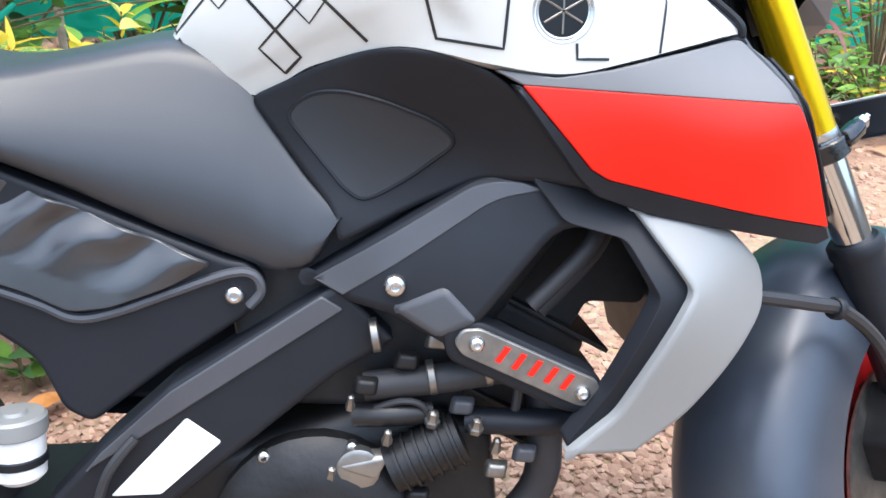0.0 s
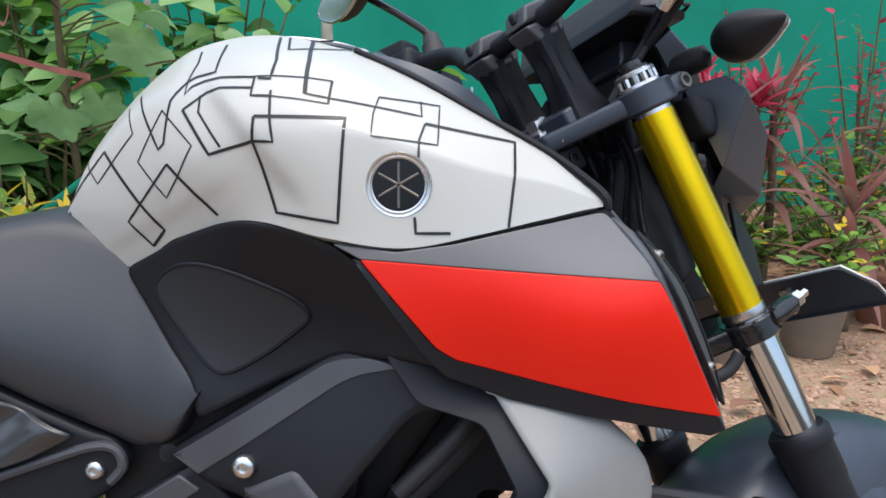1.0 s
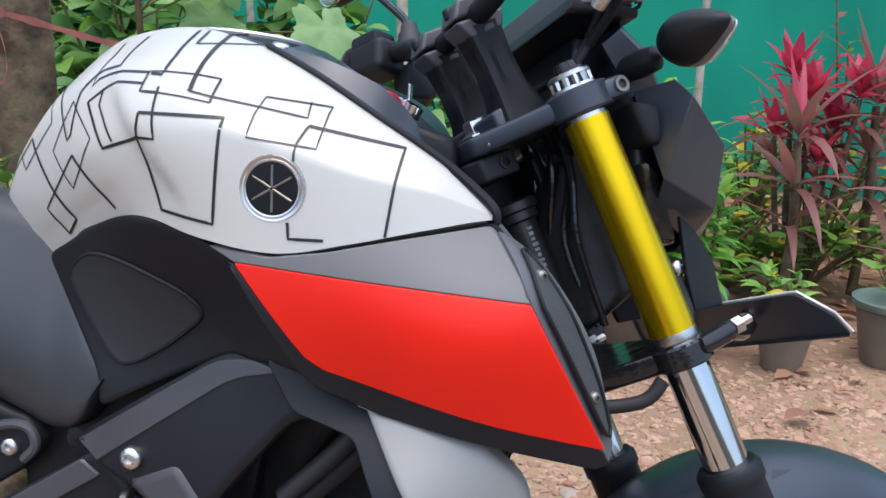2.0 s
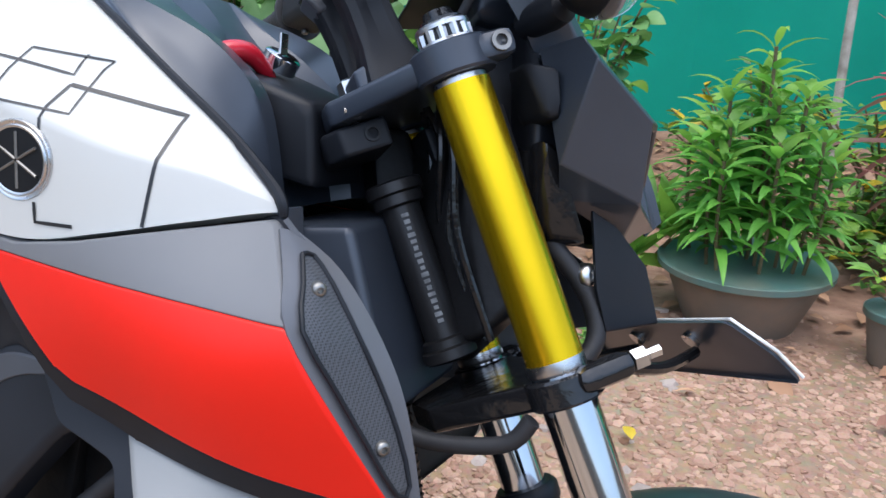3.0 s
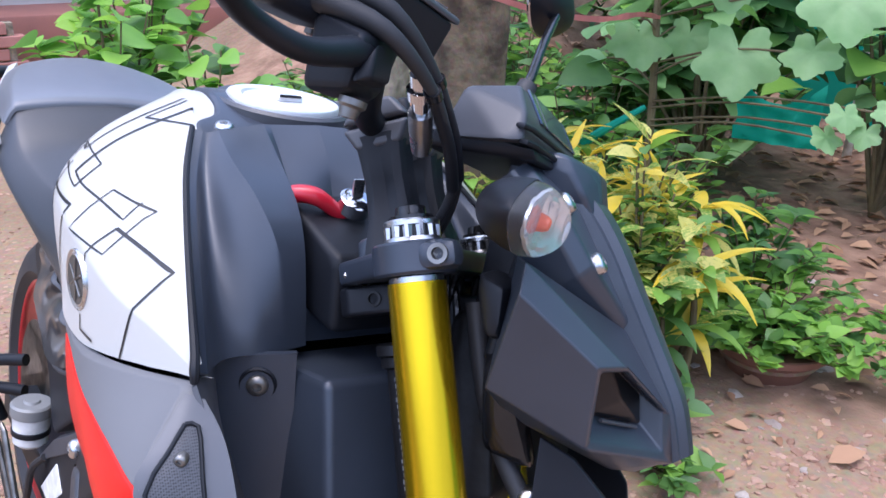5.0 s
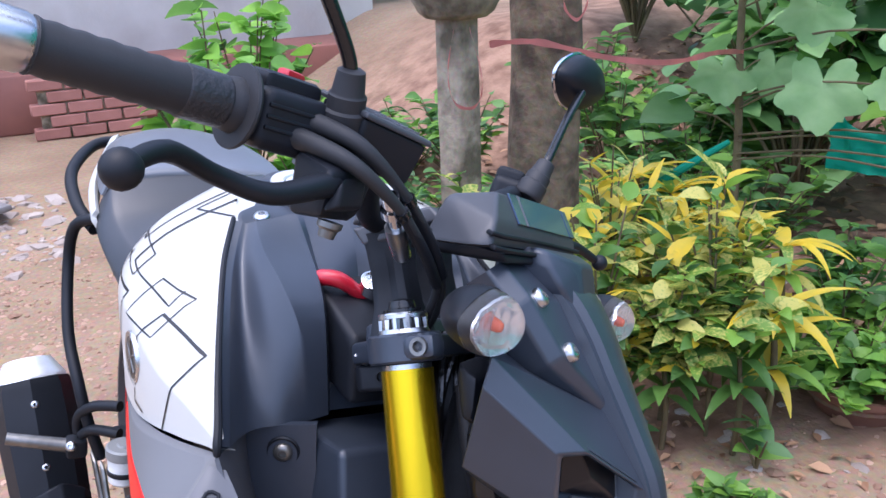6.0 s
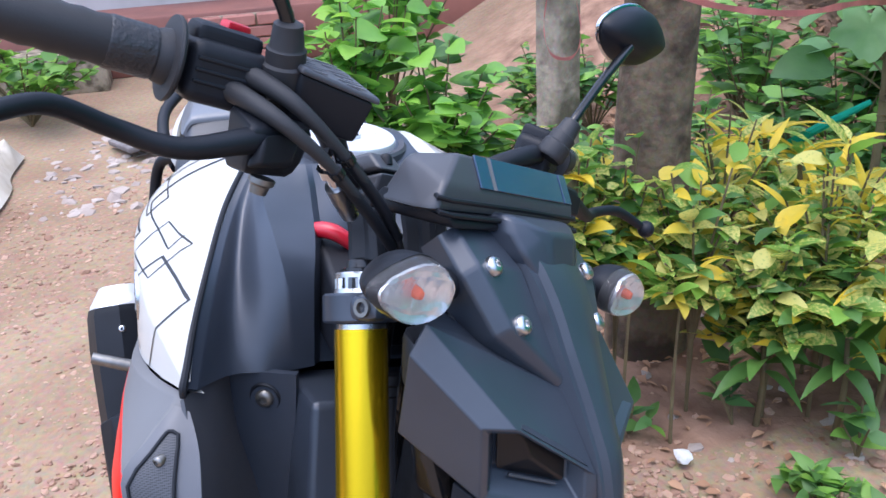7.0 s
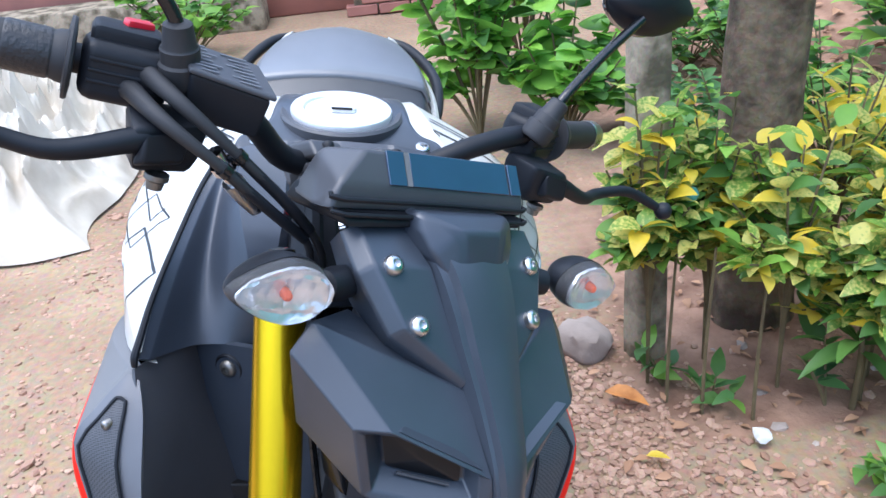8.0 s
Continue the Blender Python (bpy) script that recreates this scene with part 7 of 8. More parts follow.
for x, y, z, hh in ((1.5, 3.4, 0.0, 1.25), (2.1, 3.5, 0.0, 1.3)):
    shrub("flowering_shrub", "dark pink leaved shrub before the net", "shrub", (x, y, gz(x, y)), hh, 0.45, 16, 12, 0.07, [CORDY, CORDR, GREENL], (4, 4, 2), group="pink shrubs")
pot("flower_pot", "small teal plastic pot with a torn wrapper", (1.02, 1.93, 0.0), 0.085, 0.15, POTG)
pot("flower_pot", "grey plastic pot on gravel", (1.36, 2.05, 0.0), 0.12, 0.20, POTG)
pot("flower_pot", "clay pot standing by the net", (1.75, 2.35, 0.0), 0.14, 0.20, POTR)
for x, y, r, hh in ((1.02, 1.93, 0.10, 0.20), (1.36, 2.05, 0.16, 0.35), (1.75, 2.35, 0.2, 0.4)):
    shrub("potted_plant", "small leafy plant in a pot", "plant", (x, y, 0.14), hh, r, 9, 9, 0.06, [BRIGHT, GREENL, CROTONY], (5, 4, 1), group="small potted plants", stem=0.004)

# broad lance-leaved plant in the open bed
lance = thing("lance_leaf_plant", "bright green plant with broad lance-shaped leaves", "plant", at=pose(0.25, 2.10, 0.0))
L = Leaves()
st = []
for k in range(7):
    a, r = k * 0.9, 0.05 + 0.13 * R.random()
    h = R.uniform(0.12, 0.36)
    tip = Vector((r * math.cos(a), r * math.sin(a), h))
    st.append(tube([(0, 0, 0), tip * 0.5, tip], 0.006, 6, smooth=2))
    rosette(L, tip, 9, 0.20, 0.062, 0.15, 1.6, 0.7, 0, 0.6)
part("branchwork", join(*st), STEM, lance)
L.make("leaves", [BRIGHT], lance)
for x, y, h, sp_ in ((0.05, 1.95, 0.16, 0.2), (-0.05, 2.3, 0.22, 0.25), (0.5, 2.6, 0.3, 0.3), (-0.5, 2.1, 0.2, 0.25), (0.3, 1.65, 0.08, 0.08), (-0.15, 1.15, 0.1, 0.12)):
    shrub("weed", "low green weeds on the soil", "weeds", (x, y, gz(x, y)), h, sp_, 12, 10, 0.05, [GREENL, BRIGHT], (3, 2), group="weeds", stem=0.003, ratio=0.5)

# clay pot with a low bushy herb, and the drooping yellow croton beside it
pot("flower_pot", "brown clay pot overhung by a bushy herb", (-0.32, 1.74, 0.0), 0.15, 0.10, POTR)
shrub("potted_herb", "bushy light green herb with small round leaves", "plant", (-0.32, 1.74, 0.06), 0.19, 0.30, 60, 15, 0.05, [BRIGHT, GREENL], (4, 2), ratio=0.7, stem=0.004, shape=0.55)
for x, y, h in ((-0.50, 1.60, 0.42), (-0.35, 1.42, 0.34), (-0.95, 1.62, 0.46), (-0.80, 1.72, 0.40), (-1.06, 1.58, 0.50)):
    c = thing("long_leaf_croton", "croton with drooping yellow and green striped leaves", "plant", "long-leaved crotons", at=pose(x, y, gz(x, y)))
    part("trunk", tube([(0, 0, -0.05), (0.01, 0.01, h * 0.5), (0, 0, h)], [0.011, 0.009, 0.007], 8), STEM, c)
    L = Leaves()
    for z in (h * 0.55, h * 0.8, h):
        for k in range(10):
            a = k * 2.4 + z * 9
            L.blade(Vector((0, 0, z)), (math.cos(a), math.sin(a), R.uniform(0.2, 1.1)), R.uniform(0.14, 0.22), R.uniform(0.03, 0.042), R.uniform(0.8, 2.2), 0.3, 6, 0.55, R.choice((0, 0, 1, 2)))
    L.make("leaves", [CROTONY, CROTON, BRIGHT], c)

# the croton hedge
for x, y, h, w in ((-0.64, 0.77, 0.76, 0.12), (-0.70, 0.93, 0.70, 0.15), (-0.55, 1.05, 0.70, 0.17), (-0.42, 1.30, 0.66, 0.17), (-0.95, 1.18, 0.60, 0.16), (-0.60, 1.42, 0.66, 0.20), (-0.46, 1.20, 0.52, 0.14)):
    shrub("croton", "croton bush with speckled yellow and green leaves", "shrub", (x, y, gz(x, y)), h, w, 26, 19, 0.066, [CROTON, CROTONY, BRIGHT, GREENL], (9, 3, 2, 3), 0.9, 0.7, group="croton hedge", stem=0.005, ratio=0.52, shape=0.70, low=0.60, seg=5, under=(9, 1, 2, 3), bare=0.42)
for x, y, h in ((-0.62, 0.80, 0.12), (-0.46, 1.12, 0.20), (-0.25, 1.30, 0.16), (-0.52, 0.88, 0.10)):
    shrub("ground_plant", "low plant with broad dark leaves under the crotons", "plant", (x, y, gz(x, y)), h, 0.06, 3, 4, 0.075, [GREENL, DARKL, BRIGHT], (3, 2, 1), group="low plants", ratio=0.45, shape=0.65, stem=0.004)
for x, y, h, n in ((-0.44, 1.17, 0.22, 8), (-0.33, 1.30, 0.26, 10), (-0.55, 1.26, 0.24, 8)):
    c = thing("long_leaf_plant", "plant with long drooping dark green leaves under the crotons", "plant", "long-leaved plants", at=pose(x, y, gz(x, y)))
    part("trunk", tube([(0, 0, -0.03), (0.012, 0.0, h * 0.5), (0, 0, h)], [0.008, 0.007, 0.005], 8), STEM, c)
    L = Leaves()
    rosette(L, Vector((0, 0, h * 0.7)), n, 0.17, 0.040, 0.0, 0.8, 1.5, 0, 0.62)
    rosette(L, Vector((0, 0, h)), n, 0.15, 0.038, 0.3, 1.6, 1.1, (0, 1), 0.62)
    L.make("leaves", [GREENL, BRIGHT], c)
for x, y in ((-0.515, 0.86), (-0.47, 0.96), (-0.58, 0.80)):
    t = thing("dead_stem", "thin bare brown stem rising from the gravel", "stem", "bare stems", at=pose(x, y, gz(x, y)))
    part("stalk", tube([(0.02, -0.01, -0.02), (0.0, 0.0, 0.16), (-0.02, 0.02, 0.40)], [0.005, 0.0042, 0.003], 6, smooth=3), STEM, t)
rock = bmesh.new()
bmesh.ops.create_icosphere(rock, subdivisions=3, radius=0.075)
for v in rock.verts:
    v.co = Vector((v.co.x, v.co.y * 0.8, v.co.z * 0.75)) * (1 + 0.3 * noise.noise(v.co * 22))
rk = tagged(part("stone", rock, PALE), "pale rough stone at the bed's edge", "stone")
rk.matrix_basis = pose(-0.80, 0.66, 0.03, 5, 10, 30)
TEAL = mat("teal_plastic", (0.10, 0.33, 0.30), 0.3, vscale=40, var=0.15)
bulb_b = bmesh.new()
bmesh.ops.create_uvsphere(bulb_b, u_segments=16, v_segments=10, radius=0.017)
eg = tagged(part("glass_ball", bulb_b, TEAL), "small teal ball among the leaves", "ball")
eg.matrix_basis = pose(-0.60, 0.845, 0.50)

# tree trunk, concrete post with a bowl, tape
tree = thing("tree", "grey barked tree trunk standing behind the crotons", "tree", at=pose(-0.90, 1.12, gz(-0.90, 1.12)))
P = cat([(0.03, 0.0, -0.3), (0.0, 0.0, 0.5), (-0.01, 0.02, 1.0), (-0.04, 0.03, 1.7), (-0.02, 0.06, 2.6)], 12)
bm = bmesh.new()
last = None
for i, p in enumerate(P):
    row = []
    for k in range(28):
        a = 2 * math.pi * k / 28
        q = Vector((math.cos(a), math.sin(a), 0))
        r = (0.102 - 0.010 * p.z) * (1 + 0.10 * noise.noise(Vector((q.x * 1.5, q.y * 1.5, p.z * 2.0))) + 0.05 * noise.noise(Vector((q.x * 6, q.y * 6, p.z * 5)))) + (0.05 * max(0.0, 0.25 - p.z) ** 1.2)
        row.append(bm.verts.new(p + q * r))
    if last:
        for k in range(28):
            bm.faces.new((last[k], last[(k + 1) % 28], row[(k + 1) % 28], row[k]))
    last = row
part("trunk", bm, BARK, tree, smooth=80)
L = Leaves()
for k in range(6):
    a = k * 1.05
    tip = Vector((1.1 * math.cos(a), 1.1 * math.sin(a), R.uniform(3.0, 4.2)))
    part("limb", tube([(-0.02, 0.06, 2.5), (tip.x * 0.4, tip.y * 0.4, 2.95), tip], [0.05, 0.035, 0.015], 8, smooth=3), BARK, tree)
    for j in range(45):
        q = Vector((0.0, 0.06, 2.7)).lerp(tip, R.uniform(0.3, 1.15)) + Vector((R.gauss(0, 0.3), R.gauss(0, 0.3), R.gauss(0, 0.25)))
        L.blade(q, rdir(0.1), R.uniform(0.12, 0.2), R.uniform(0.05, 0.08), 0.8, 0.2, 3, 0.5)
L.make("crown", [GREENL], tree, kind="stuff")
PX, PY = -0.76, 0.80
pil = thing("garden_post", "weathered concrete garden post carrying a bowl planter", "post", at=pose(PX, PY, gz(PX, PY), 0, 0, 20))
bm = bmesh.new()
last = None
for i in range(16):
    z = -0.1 + 1.16 * i / 15
    row = []
    for k in range(16):
        a = 2 * math.pi * (k + 0.5) / 16
        q = Vector((max(-0.8, min(0.8, math.cos(a) * 1.1)), max(-0.8, min(0.8, math.sin(a) * 1.1)), 0)) * 0.048
        row.append(bm.verts.new(q * (1.06 - 0.08 * z + 0.06 * noise.noise(Vector((q.x * 40, q.y * 40, z * 6)))) + Vector((0, 0, z))))
    if last:
        for k in range(16):
            bm.faces.new((last[k], last[(k + 1) % 16], row[(k + 1) % 16], row[k]))
    last = row
bm.faces.new(last)
part("shaft", bm, CONC, pil, smooth=60)
bowl = thing("bowl_planter", "pale clay bowl standing on the garden post", "flower pot", at=pose(PX, PY, gz(PX, PY) + 1.06))
part("bowl", turned([(0, 0.07), (0.012, 0.085), (0.05, 0.105), (0.12, 0.115), (0.14, 0.118), (0.14, 0.105), (0.12, 0.10), (0.11, 0)], (0, 0, 0), (0, 0, 1), 28), CONC, bowl)


def tape(path, w):
    P = cat(path, 8)
    bm = bmesh.new()
    last = None
    for i, p in enumerate(P):
        up_ = Vector((0, 0.3 * math.sin(i * 0.8), 1)).normalized() * w * (0.7 + 0.5 * noise.noise(Vector((i * 0.4, 0, 0))))
        row = [bm.verts.new(p - up_ / 2), bm.verts.new(p + up_ / 2)]
        if last:
            bm.faces.new((last[0], last[1], row[1], row[0]))
        last = row
    bmesh.ops.solidify(bm, geom=bm.faces[:], thickness=0.002)
    return bm


tagged(part("pink_tape", tape([(-0.72, 0.86, 1.00), (-0.77, 1.02, 0.985), (-0.70, 1.18, 0.94), (-0.68, 1.35, 0.915), (-0.80, 1.62, 0.90), (-0.96, 1.88, 0.86)], 0.020), PINK), "faded pink tape strung between the trunks", "tape")
tagged(part("pink_tape", tape([(-0.70, 0.76, 1.04), (-0.685, 0.735, 0.95), (-0.68, 0.75, 0.885), (-0.68, 0.80, 0.875), (-0.685, 0.82, 0.93), (-0.70, 0.80, 1.04)], 0.010), PINK), "loop of pink tape hanging on the post", "tape")
tagged(part("pink_tape", tape([(-0.755, 1.10, 1.14), (-0.75, 1.08, 1.07), (-0.75, 1.12, 1.03), (-0.75, 1.15, 1.08), (-0.755, 1.12, 1.15)], 0.014), PINK), "knot of pink tape on the tree trunk", "tape")

# small leafy shrubs on the bank behind the hedge
for x, y, h, w, ls in ((-1.20, 1.62, 0.50, 0.22, 0.07), (-1.35, 1.95, 0.60, 0.28, 0.08), (-1.75, 1.75, 0.55, 0.30, 0.09), (-1.15, 2.15, 0.55, 0.26, 0.08), (-0.55, 1.95, 0.45, 0.22, 0.07), (-2.1, 2.3, 0.8, 0.4, 0.11), (-1.7, 2.4, 0.7, 0.35, 0.10), (-2.05, 1.50, 0.35, 0.24, 0.07), (-2.35, 1.30, 0.30, 0.22, 0.07), (-2.75, 1.85, 0.55, 0.35, 0.09), (-3.1, 1.75, 0.45, 0.30, 0.08), (-2.55, 2.5, 0.8, 0.40, 0.10), (-1.55, 1.40, 0.30, 0.20, 0.06)):
    shrub("bank_shrub", "leafy green shrub growing on the earth bank", "shrub", (x, y, gz(x, y)), h, w, 18, 14, ls, [GREENL, BRIGHT, DARKL], (4, 3, 2), 0.7, 0.4, group="shrubs on the bank", ratio=0.5, stem=0.005, shape=0.6)

# light round-leaved bush behind the motorcycle
for x, y, h, w in ((-2.45, 0.62, 1.0, 0.26), (-3.2, 0.95, 1.2, 0.36), (-2.3, 0.95, 0.75, 0.26)):
    shrub("round_leaf_bush", "light green bush with rounded leaves", "shrub", (x, y, gz(x, y)), h, w, 19, 14, 0.105, [ROUND, GREENL], (4, 1), 0.7, 0.3, group="round-leaved bushes", ratio=0.85, shape=0.8, seg=6, stem=0.007)
shrub("round_leaf_bush", "light green bush near the house steps", "shrub", (-4.4, -0.9, 0.0), 0.7, 0.45, 22, 14, 0.10, [BRIGHT, GREENL], (3, 2), 0.7, 0.3, group="round-leaved bushes", ratio=0.7, stem=0.007)

# tall broad-leaved growth behind and beside the hedge
tall = thing("broad_leaf_shrub", "tall thin-stemmed shrub with very broad pale green leaves", "shrub", "broad-leaved shrubs", at=pose(-0.98, 1.89, gz(-0.98, 1.89)))
part("trunk", tube([(0, 0, -0.05), (0.01, 0.01, 0.5), (-0.01, 0.0, 1.0), (0.0, 0.01, 1.6)], [0.014, 0.013, 0.011, 0.006], 8), STEM, tall)
L = Leaves()
for k in range(34):
    z = R.uniform(0.62, 1.6)
    a = k * 2.4 + R.uniform(-0.4, 0.4)
    d = Vector((math.cos(a), math.sin(a), R.uniform(0.1, 0.5)))
    q = Vector((0, 0, z))
    tip = q + d * R.uniform(0.08, 0.24)
    part("leaf_stalk", tube([q, q.lerp(tip, 0.5) + Vector((0, 0, 0.015)), tip], 0.003, 5, smooth=2), STEM, tall)
    ln = R.uniform(0.11, 0.21)
    L.blade(tip, d + Vector((0, 0, -0.3)), ln, ln * R.uniform(0.85, 1.1), R.uniform(0.6, 1.4), 0.18, 7, 0.75, R.choice((0, 0, 1)), R.uniform(-0.5, 0.5))
L.make("leaves", [BROAD, GREENL], tall, kind="stuff")


def lobed_leaf(p, size, turn, tilt):
    """A broad palmate leaf with five uneven lobes, cupped along its veins."""
    b = bmesh.new()
    n = 50
    c = b.verts.new((0, 0, 0.012))
    ring = []
    for f in (0.35, 0.7, 1.0):
        row = []
        for k in range(n):
            a = 2 * math.pi * k / n
            lobe = 0.74 + 0.26 * math.cos(2.5 * a) ** 2 + 0.05 * math.cos(a) + 0.035 * math.sin(13 * a) + 0.03 * math.sin(21 * a + 1) - (0.55 if k == n // 2 else 0.25 if abs(k - n // 2) == 1 else 0)
            r = size * f * (1 + (lobe - 1) * f)
            row.append(b.verts.new((r * math.cos(a), r * math.sin(a), 0.012 - 0.16 * r * f + 0.05 * size * f * math.cos(5 * a))))
        ring.append(row)
    for k in range(n):
        b.faces.new((c, ring[0][k], ring[0][(k + 1) % n]))
        for u, v in zip(ring, ring[1:]):
            b.faces.new((u[k], v[k], v[(k + 1) % n], u[(k + 1) % n]))
    bmesh.ops.transform(b, matrix=Matrix.Translation(p) @ Matrix.Rotation(turn, 4, "Z") @ Matrix.Rotation(tilt, 4, "Y"), verts=b.verts)
    return b


for x, y, h, w in ((-0.86, 1.32, 0.74, 0.15), (-0.56, 1.44, 0.72, 0.14)):
    shrub("yellow_croton", "croton with long bright yellow leaves beside the heap", "shrub", (x, y, gz(x, y)), h, w, 16, 9, 0.115, [CROTONY, CROTON, BRIGHT], (8, 3, 1), 0.7, 0.8, group="yellow crotons", stem=0.005, ratio=0.20, shape=0.55, low=0.70, seg=5, under=(2, 5, 4), bare=0.45)
TALLP = Vector((-0.98, 1.89, gz(-0.98, 1.89)))
for p, size, turn, tilt in (((-0.68, 1.90, 0.78), 0.125, -0.9, 0.95), ((-1.00, 1.84, 0.79), 0.105, -0.6, 0.8), ((-0.46, 1.92, 0.82), 0.085, -1.2, 0.7), ((-0.41, 1.95, 0.96), 0.125, -0.8, 0.9), ((-0.90, 1.95, 0.80), 0.085, -1.1, 1.0),
                            ((-0.33, 1.90, 0.68), 0.050, -0.7, 0.8), ((-0.28, 1.93, 0.64), 0.045, -1.3, 0.9), ((-0.36, 1.88, 0.62), 0.048, -0.4, 0.8), ((-0.24, 1.96, 0.70), 0.052, -0.9, 0.6), ((-0.78, 1.96, 0.98), 0.11, -0.9, 0.8)):
    q = Vector(p) - TALLP
    foot = Vector((0, 0, max(0.35, q.z - 0.10)))
    part("leaf_stalk", tube([foot, foot.lerp(q, 0.5) + Vector((0, 0, 0.03)), q], 0.0035, 6, smooth=3), STEM, tall)
    part("large_leaf", lobed_leaf(q, size, turn, tilt), GOURD, tall, "pale lobed leaf")
for x, y, h, w, ls in ((-1.45, 2.75, 1.45, 0.5, 0.20), (-1.7, 3.1, 1.7, 0.6, 0.22), (-0.9, 3.2, 1.5, 0.55, 0.18), (-2.3, 3.4, 1.7, 0.6, 0.22), (-1.35, 1.95, 0.55, 0.3, 0.09), (-0.2, 3.3, 1.1, 0.5, 0.13), (-3.2, 3.3, 1.6, 0.6, 0.2), (-1.75, 2.75, 0.9, 0.35, 0.13)):
    shrub("broad_leaf_shrub", "tall shrub with broad veined green leaves", "shrub", (x, y, gz(x, y)), h, w, 20, 14, ls * 0.8, [BROAD, GREENL, DARKL, BRIGHT], (5, 4, 2, 2), 1.0, 0.25, low=0.5, group="broad-leaved shrubs", ratio=0.80, shape=0.72, stem=0.010, seg=7)
for x, y, h, w in ((1.25, 2.75, 0.42, 0.35), (1.75, 2.75, 0.45, 0.35), (0.95, 2.7, 0.32, 0.3), (2.6, 3.3, 1.1, 0.5), (1.9, 3.3, 0.8, 0.45), (3.3, 3.2, 1.2, 0.5), (0.6, 3.4, 0.7, 0.4), (1.1, 3.3, 0.75, 0.4), (2.2, 2.6, 0.5, 0.35)):
    shrub("garden_shrub", "leafy light green shrub before the net", "shrub", (x, y, gz(x, y)), h, w, 24, 13, 0.075, [BRIGHT, GREENL, CROTONY], (4, 4, 1), group="shrubs by the net", ratio=0.5)

# leafy growth past the net and the yard
L = Leaves()
for k in range(5200):
    x = R.uniform(-7.5, 6.5)
    y = 5.0 + 1.6 * R.random() + 0.3 * noise.noise(Vector((x, 0, 0)))
    z = 3.8 * R.random() ** 0.8
    if x > -1.5 and z < 2.0:
        continue
    L.blade((x, y, z), rdir(0.1) + Vector((0, -0.8, 0)), R.uniform(0.12, 0.28), R.uniform(0.06, 0.13), 0.7, 0.2, 3, 0.5, R.choice((0, 1, 1, 2)))
for k in range(2600):
    x, y, z = R.uniform(-8.5, -6.6), R.uniform(1.2, 5.5), 3.5 * R.random()
    L.blade((x, y, z), rdir(0.1) + Vector((0.8, 0, 0)), R.uniform(0.12, 0.28), R.uniform(0.06, 0.13), 0.7, 0.2, 3, 0.5, R.choice((0, 1, 1, 2)))
L.make("far_foliage", [GREENL, BRIGHT, DARKL], None, "dense leafy growth behind the garden", "stuff")["category"] = "foliage"

# crumpled tarp heap
bm = bmesh.new()
bmesh.ops.create_grid(bm, x_segments=170, y_segments=170, size=1.0)
for v in bm.verts:
    u, w = v.co.x, v.co.y
    x, y = -2.75 + 0.95 * u + 0.12 * noise.noise(Vector((u * 2, w * 2, 1))), -1.85 + 1.0 * w + 0.12 * noise.noise(Vector((u * 2, w * 2, 5)))
    q = Vector((u * 2.4, w * 2.4, 2))
    fall = max(0.0, 1 - max(abs(u), abs(w)) ** 3)
    ridge = 1 - abs(noise.noise(q))
    ridge2 = 1 - abs(noise.noise(q * 2.6 + Vector((5, 0, 0))))
    warp = Vector((1.4 * noise.noise(q * 0.6 + Vector((3, 1, 0))), 1.4 * noise.noise(q * 0.6 + Vector((8, 2, 0))), 0))
    fold = (1 - abs(noise.noise(q * 0.9 + warp))) ** 3
    crease = (1 - abs(noise.noise(q * 2.2 + warp * 1.5 + Vector((0, 4, 0))))) ** 4
    fine = (1 - abs(noise.noise(q * 4.6 + warp * 2 + Vector((7, 0, 0))))) ** 5
    v.co = Vector((x, y, 0.015 + fall * (0.08 + 0.30 * fold + 0.24 * crease + 0.10 * fine + 0.06 * ridge * ridge2)))
tagged(part("tarp", bm, TARP, smooth=80), "crumpled white woven tarp lying in a heap", "tarp")
slab = tagged(part("broken_slab", rbox((0, 0, 0), (0.36, 0.18, 0.03), 0.010), mat("dull_slate", (0.20, 0.185, 0.18), 0.8, col2=(0.12, 0.105, 0.10), vscale=14, bump=0.5, bscale=60)), "broken dull grey slab among rubble", "slab")
slab.matrix_basis = pose(-3.55, -0.30, 0.06, 6, -5, 20)

# unseen plain walls, added behind the walk to block low sky and shape reflections
YARDW = mat("unseen_yard_wall", (0.30, 0.27, 0.22), 0.9, col2=(0.16, 0.15, 0.12), vscale=1.4, bump=0.4, bscale=20, grain=0.3, gscale=60)
tagged(part("wall_south", rbox((0.6, -8.6, 0.75), (17.0, 0.2, 1.8), 0.01), YARDW), "unseen plain wall added to shape the reflections", "wall", kind="structure")
tagged(part("wall_east", rbox((9.0, -2.0, 0.75), (0.2, 13.4, 1.8), 0.01), YARDW), "unseen plain wall added to shape the reflections", "wall", kind="structure")

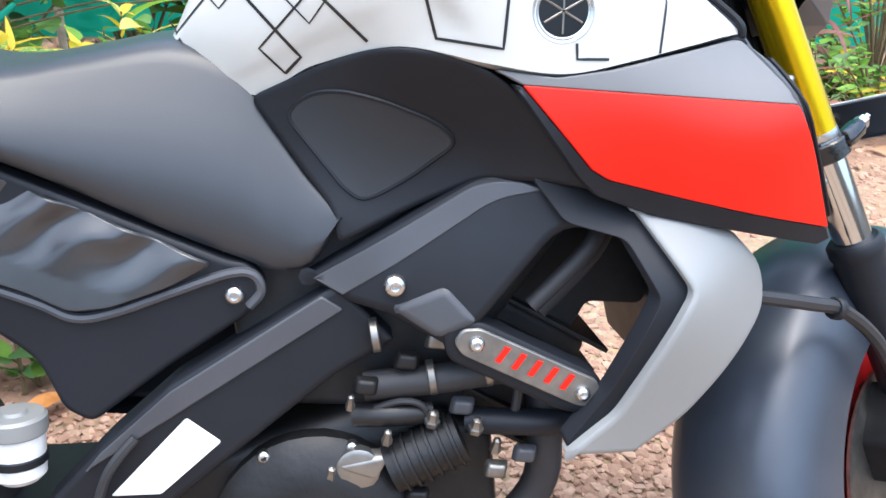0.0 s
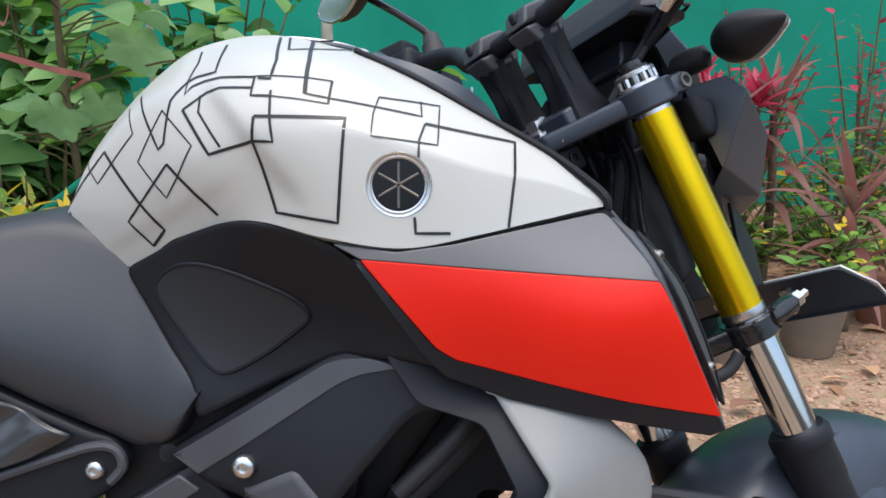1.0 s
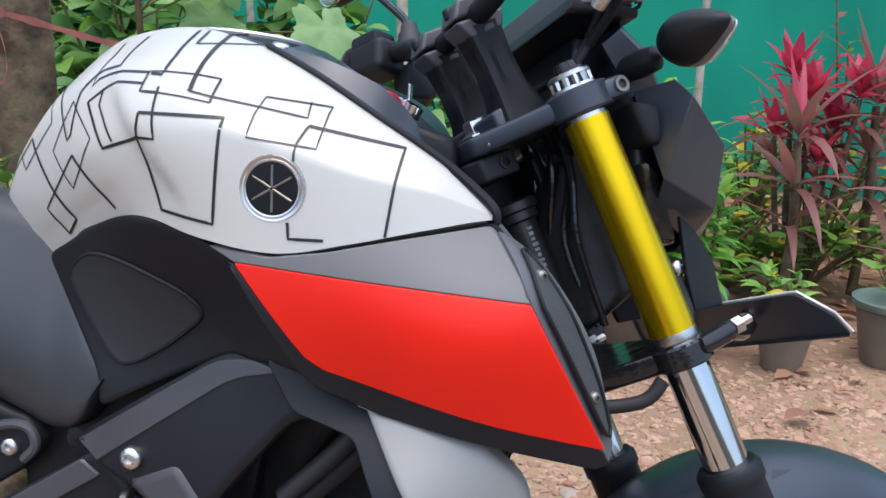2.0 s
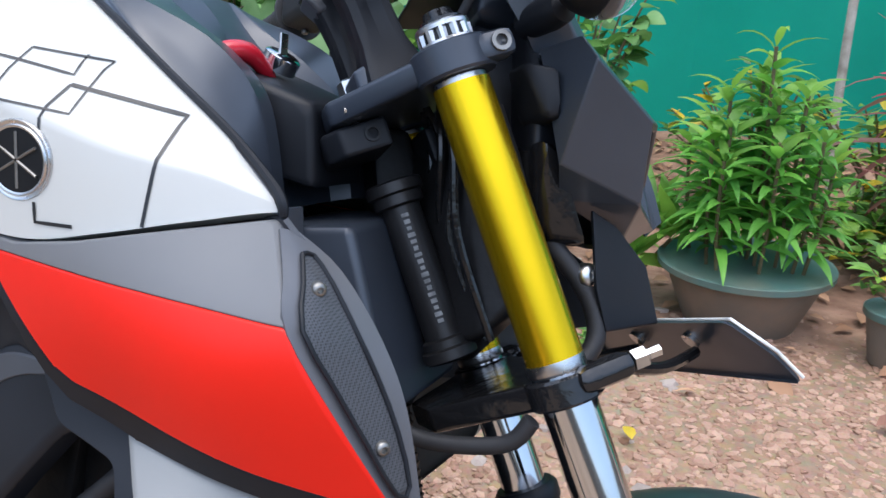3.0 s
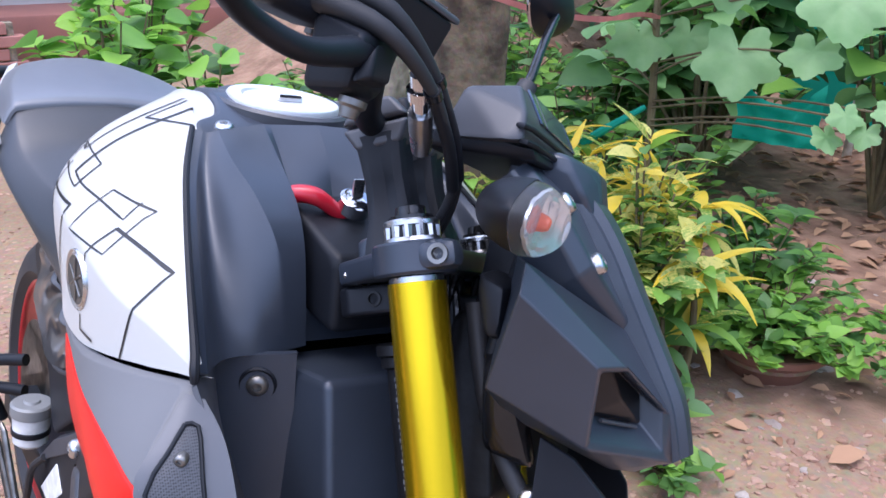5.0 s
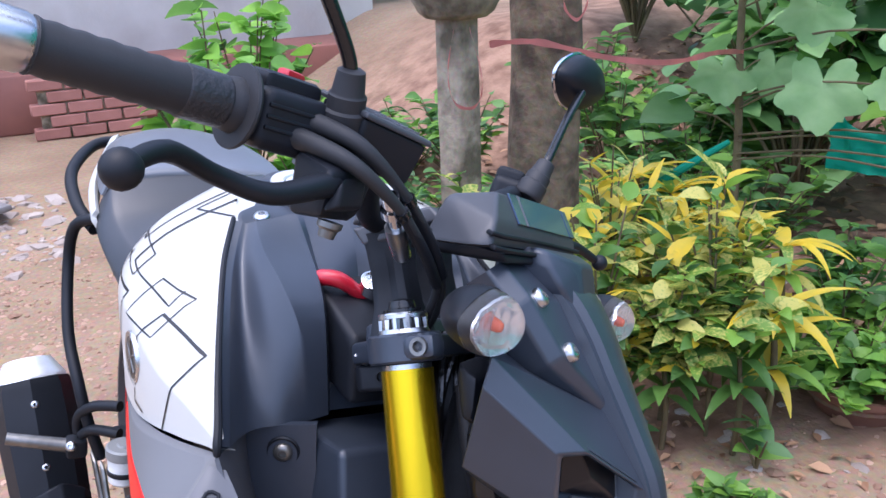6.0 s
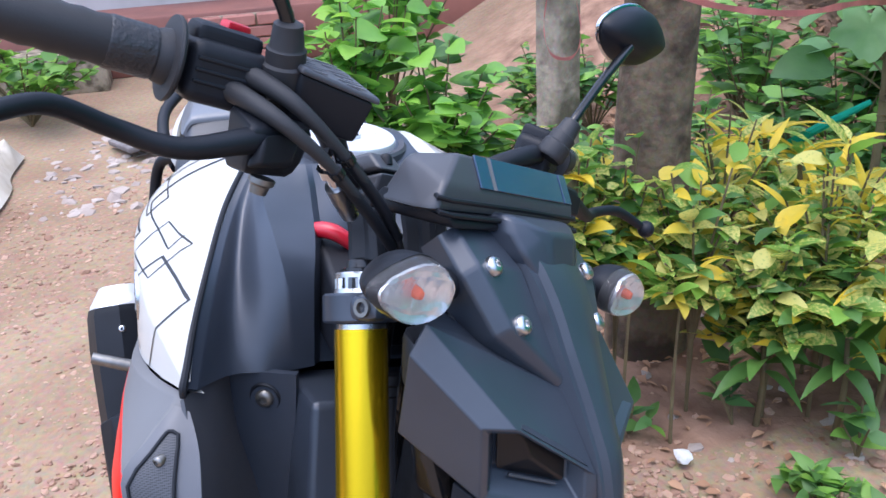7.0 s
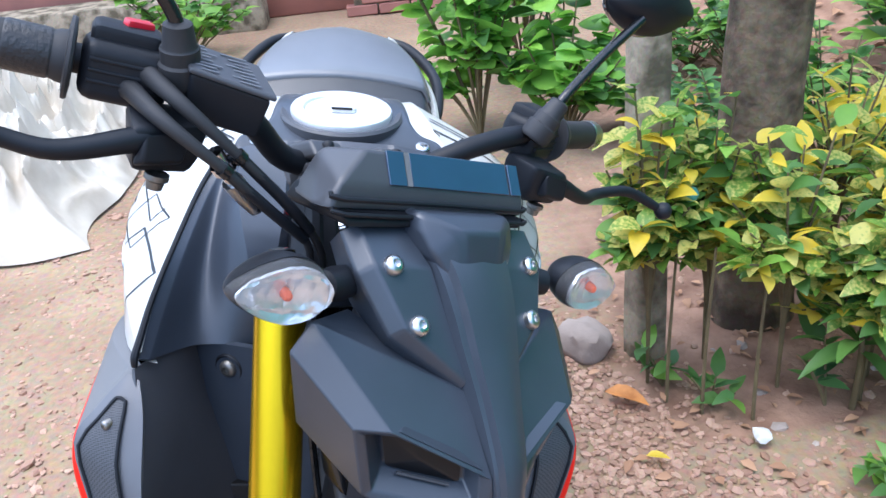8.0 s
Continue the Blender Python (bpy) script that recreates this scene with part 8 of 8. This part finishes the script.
# the house beyond the yard
wall = tagged(part("wall_house", join(rbox((-6.3, -3.4, 1.8), (0.22, 3.1, 2.9), 0.01), rbox((-6.3, 0.95, 1.8), (0.22, 3.9, 2.9), 0.01), rbox((-6.3, -1.42, 2.6), (0.22, 0.86, 1.3), 0.0), rbox((-6.3, -1.42, 0.55), (0.22, 0.86, 0.6), 0.0)), PLASTER), "pale plastered house wall", "wall", kind="structure")
tagged(part("plinth", rbox((-6.0, -1.3, 0.20), (0.9, 8.2, 0.40), 0.02), OXIDE), "red oxide plinth of the house", "plinth", kind="structure")
win = thing("window_1", "dark blue window of the house", "window", kind="structure", at=pose(-6.3, -1.42, 1.4))
part("window_frame", join(rbox((0, -0.4, 0), (0.1, 0.06, 1.1), 0.005), rbox((0, 0.4, 0), (0.1, 0.06, 1.1), 0.005), rbox((0, 0, 0.52), (0.1, 0.86, 0.06), 0.005), rbox((0, 0, -0.52), (0.1, 0.86, 0.06), 0.005), rbox((0, 0, 0), (0.08, 0.05, 1.0), 0.005)), PLASTER, win)
part("pane", rbox((-0.02, 0, 0), (0.01, 0.78, 1.0), 0), DARKGLASS, win)
tagged(part("house_roof", rbox((-7.2, -1.3, 3.4), (3.2, 8.8, 0.12), 0.02, Matrix.Rotation(-0.18, 3, "Y")), OXIDE), "tiled roof edge of the house", "roof", kind="structure")
step = thing("garden_step", "mossy stone step before the house", "step", at=pose(-5.35, -1.5, 0))
part("block", rbox((0, 0, 0.13), (0.34, 2.0, 0.27), 0.02), CONC, step)
bw = thing("brick_pier", "unplastered brick pier beside the house steps", "pier", at=pose(-5.3, 0.45, 0))
bb = rbox((0, 0, 0), (0.105, 0.215, 0.07), 0.006, None, 1)
first = None
for r in range(5):
    for c in range(3):
        if first is None:
            first = part("brick", bb, BRICK, bw)
            ob = first
        else:
            ob = new("brick", first.data)
            ob.parent = bw
        ob.location = (0.0, (c - 1) * 0.228 + (0.06 if r % 2 else -0.05), 0.04 + r * 0.08)
part("mortar", rbox((-0.02, 0, 0.20), (0.09, 0.66, 0.39), 0), CONC, bw)
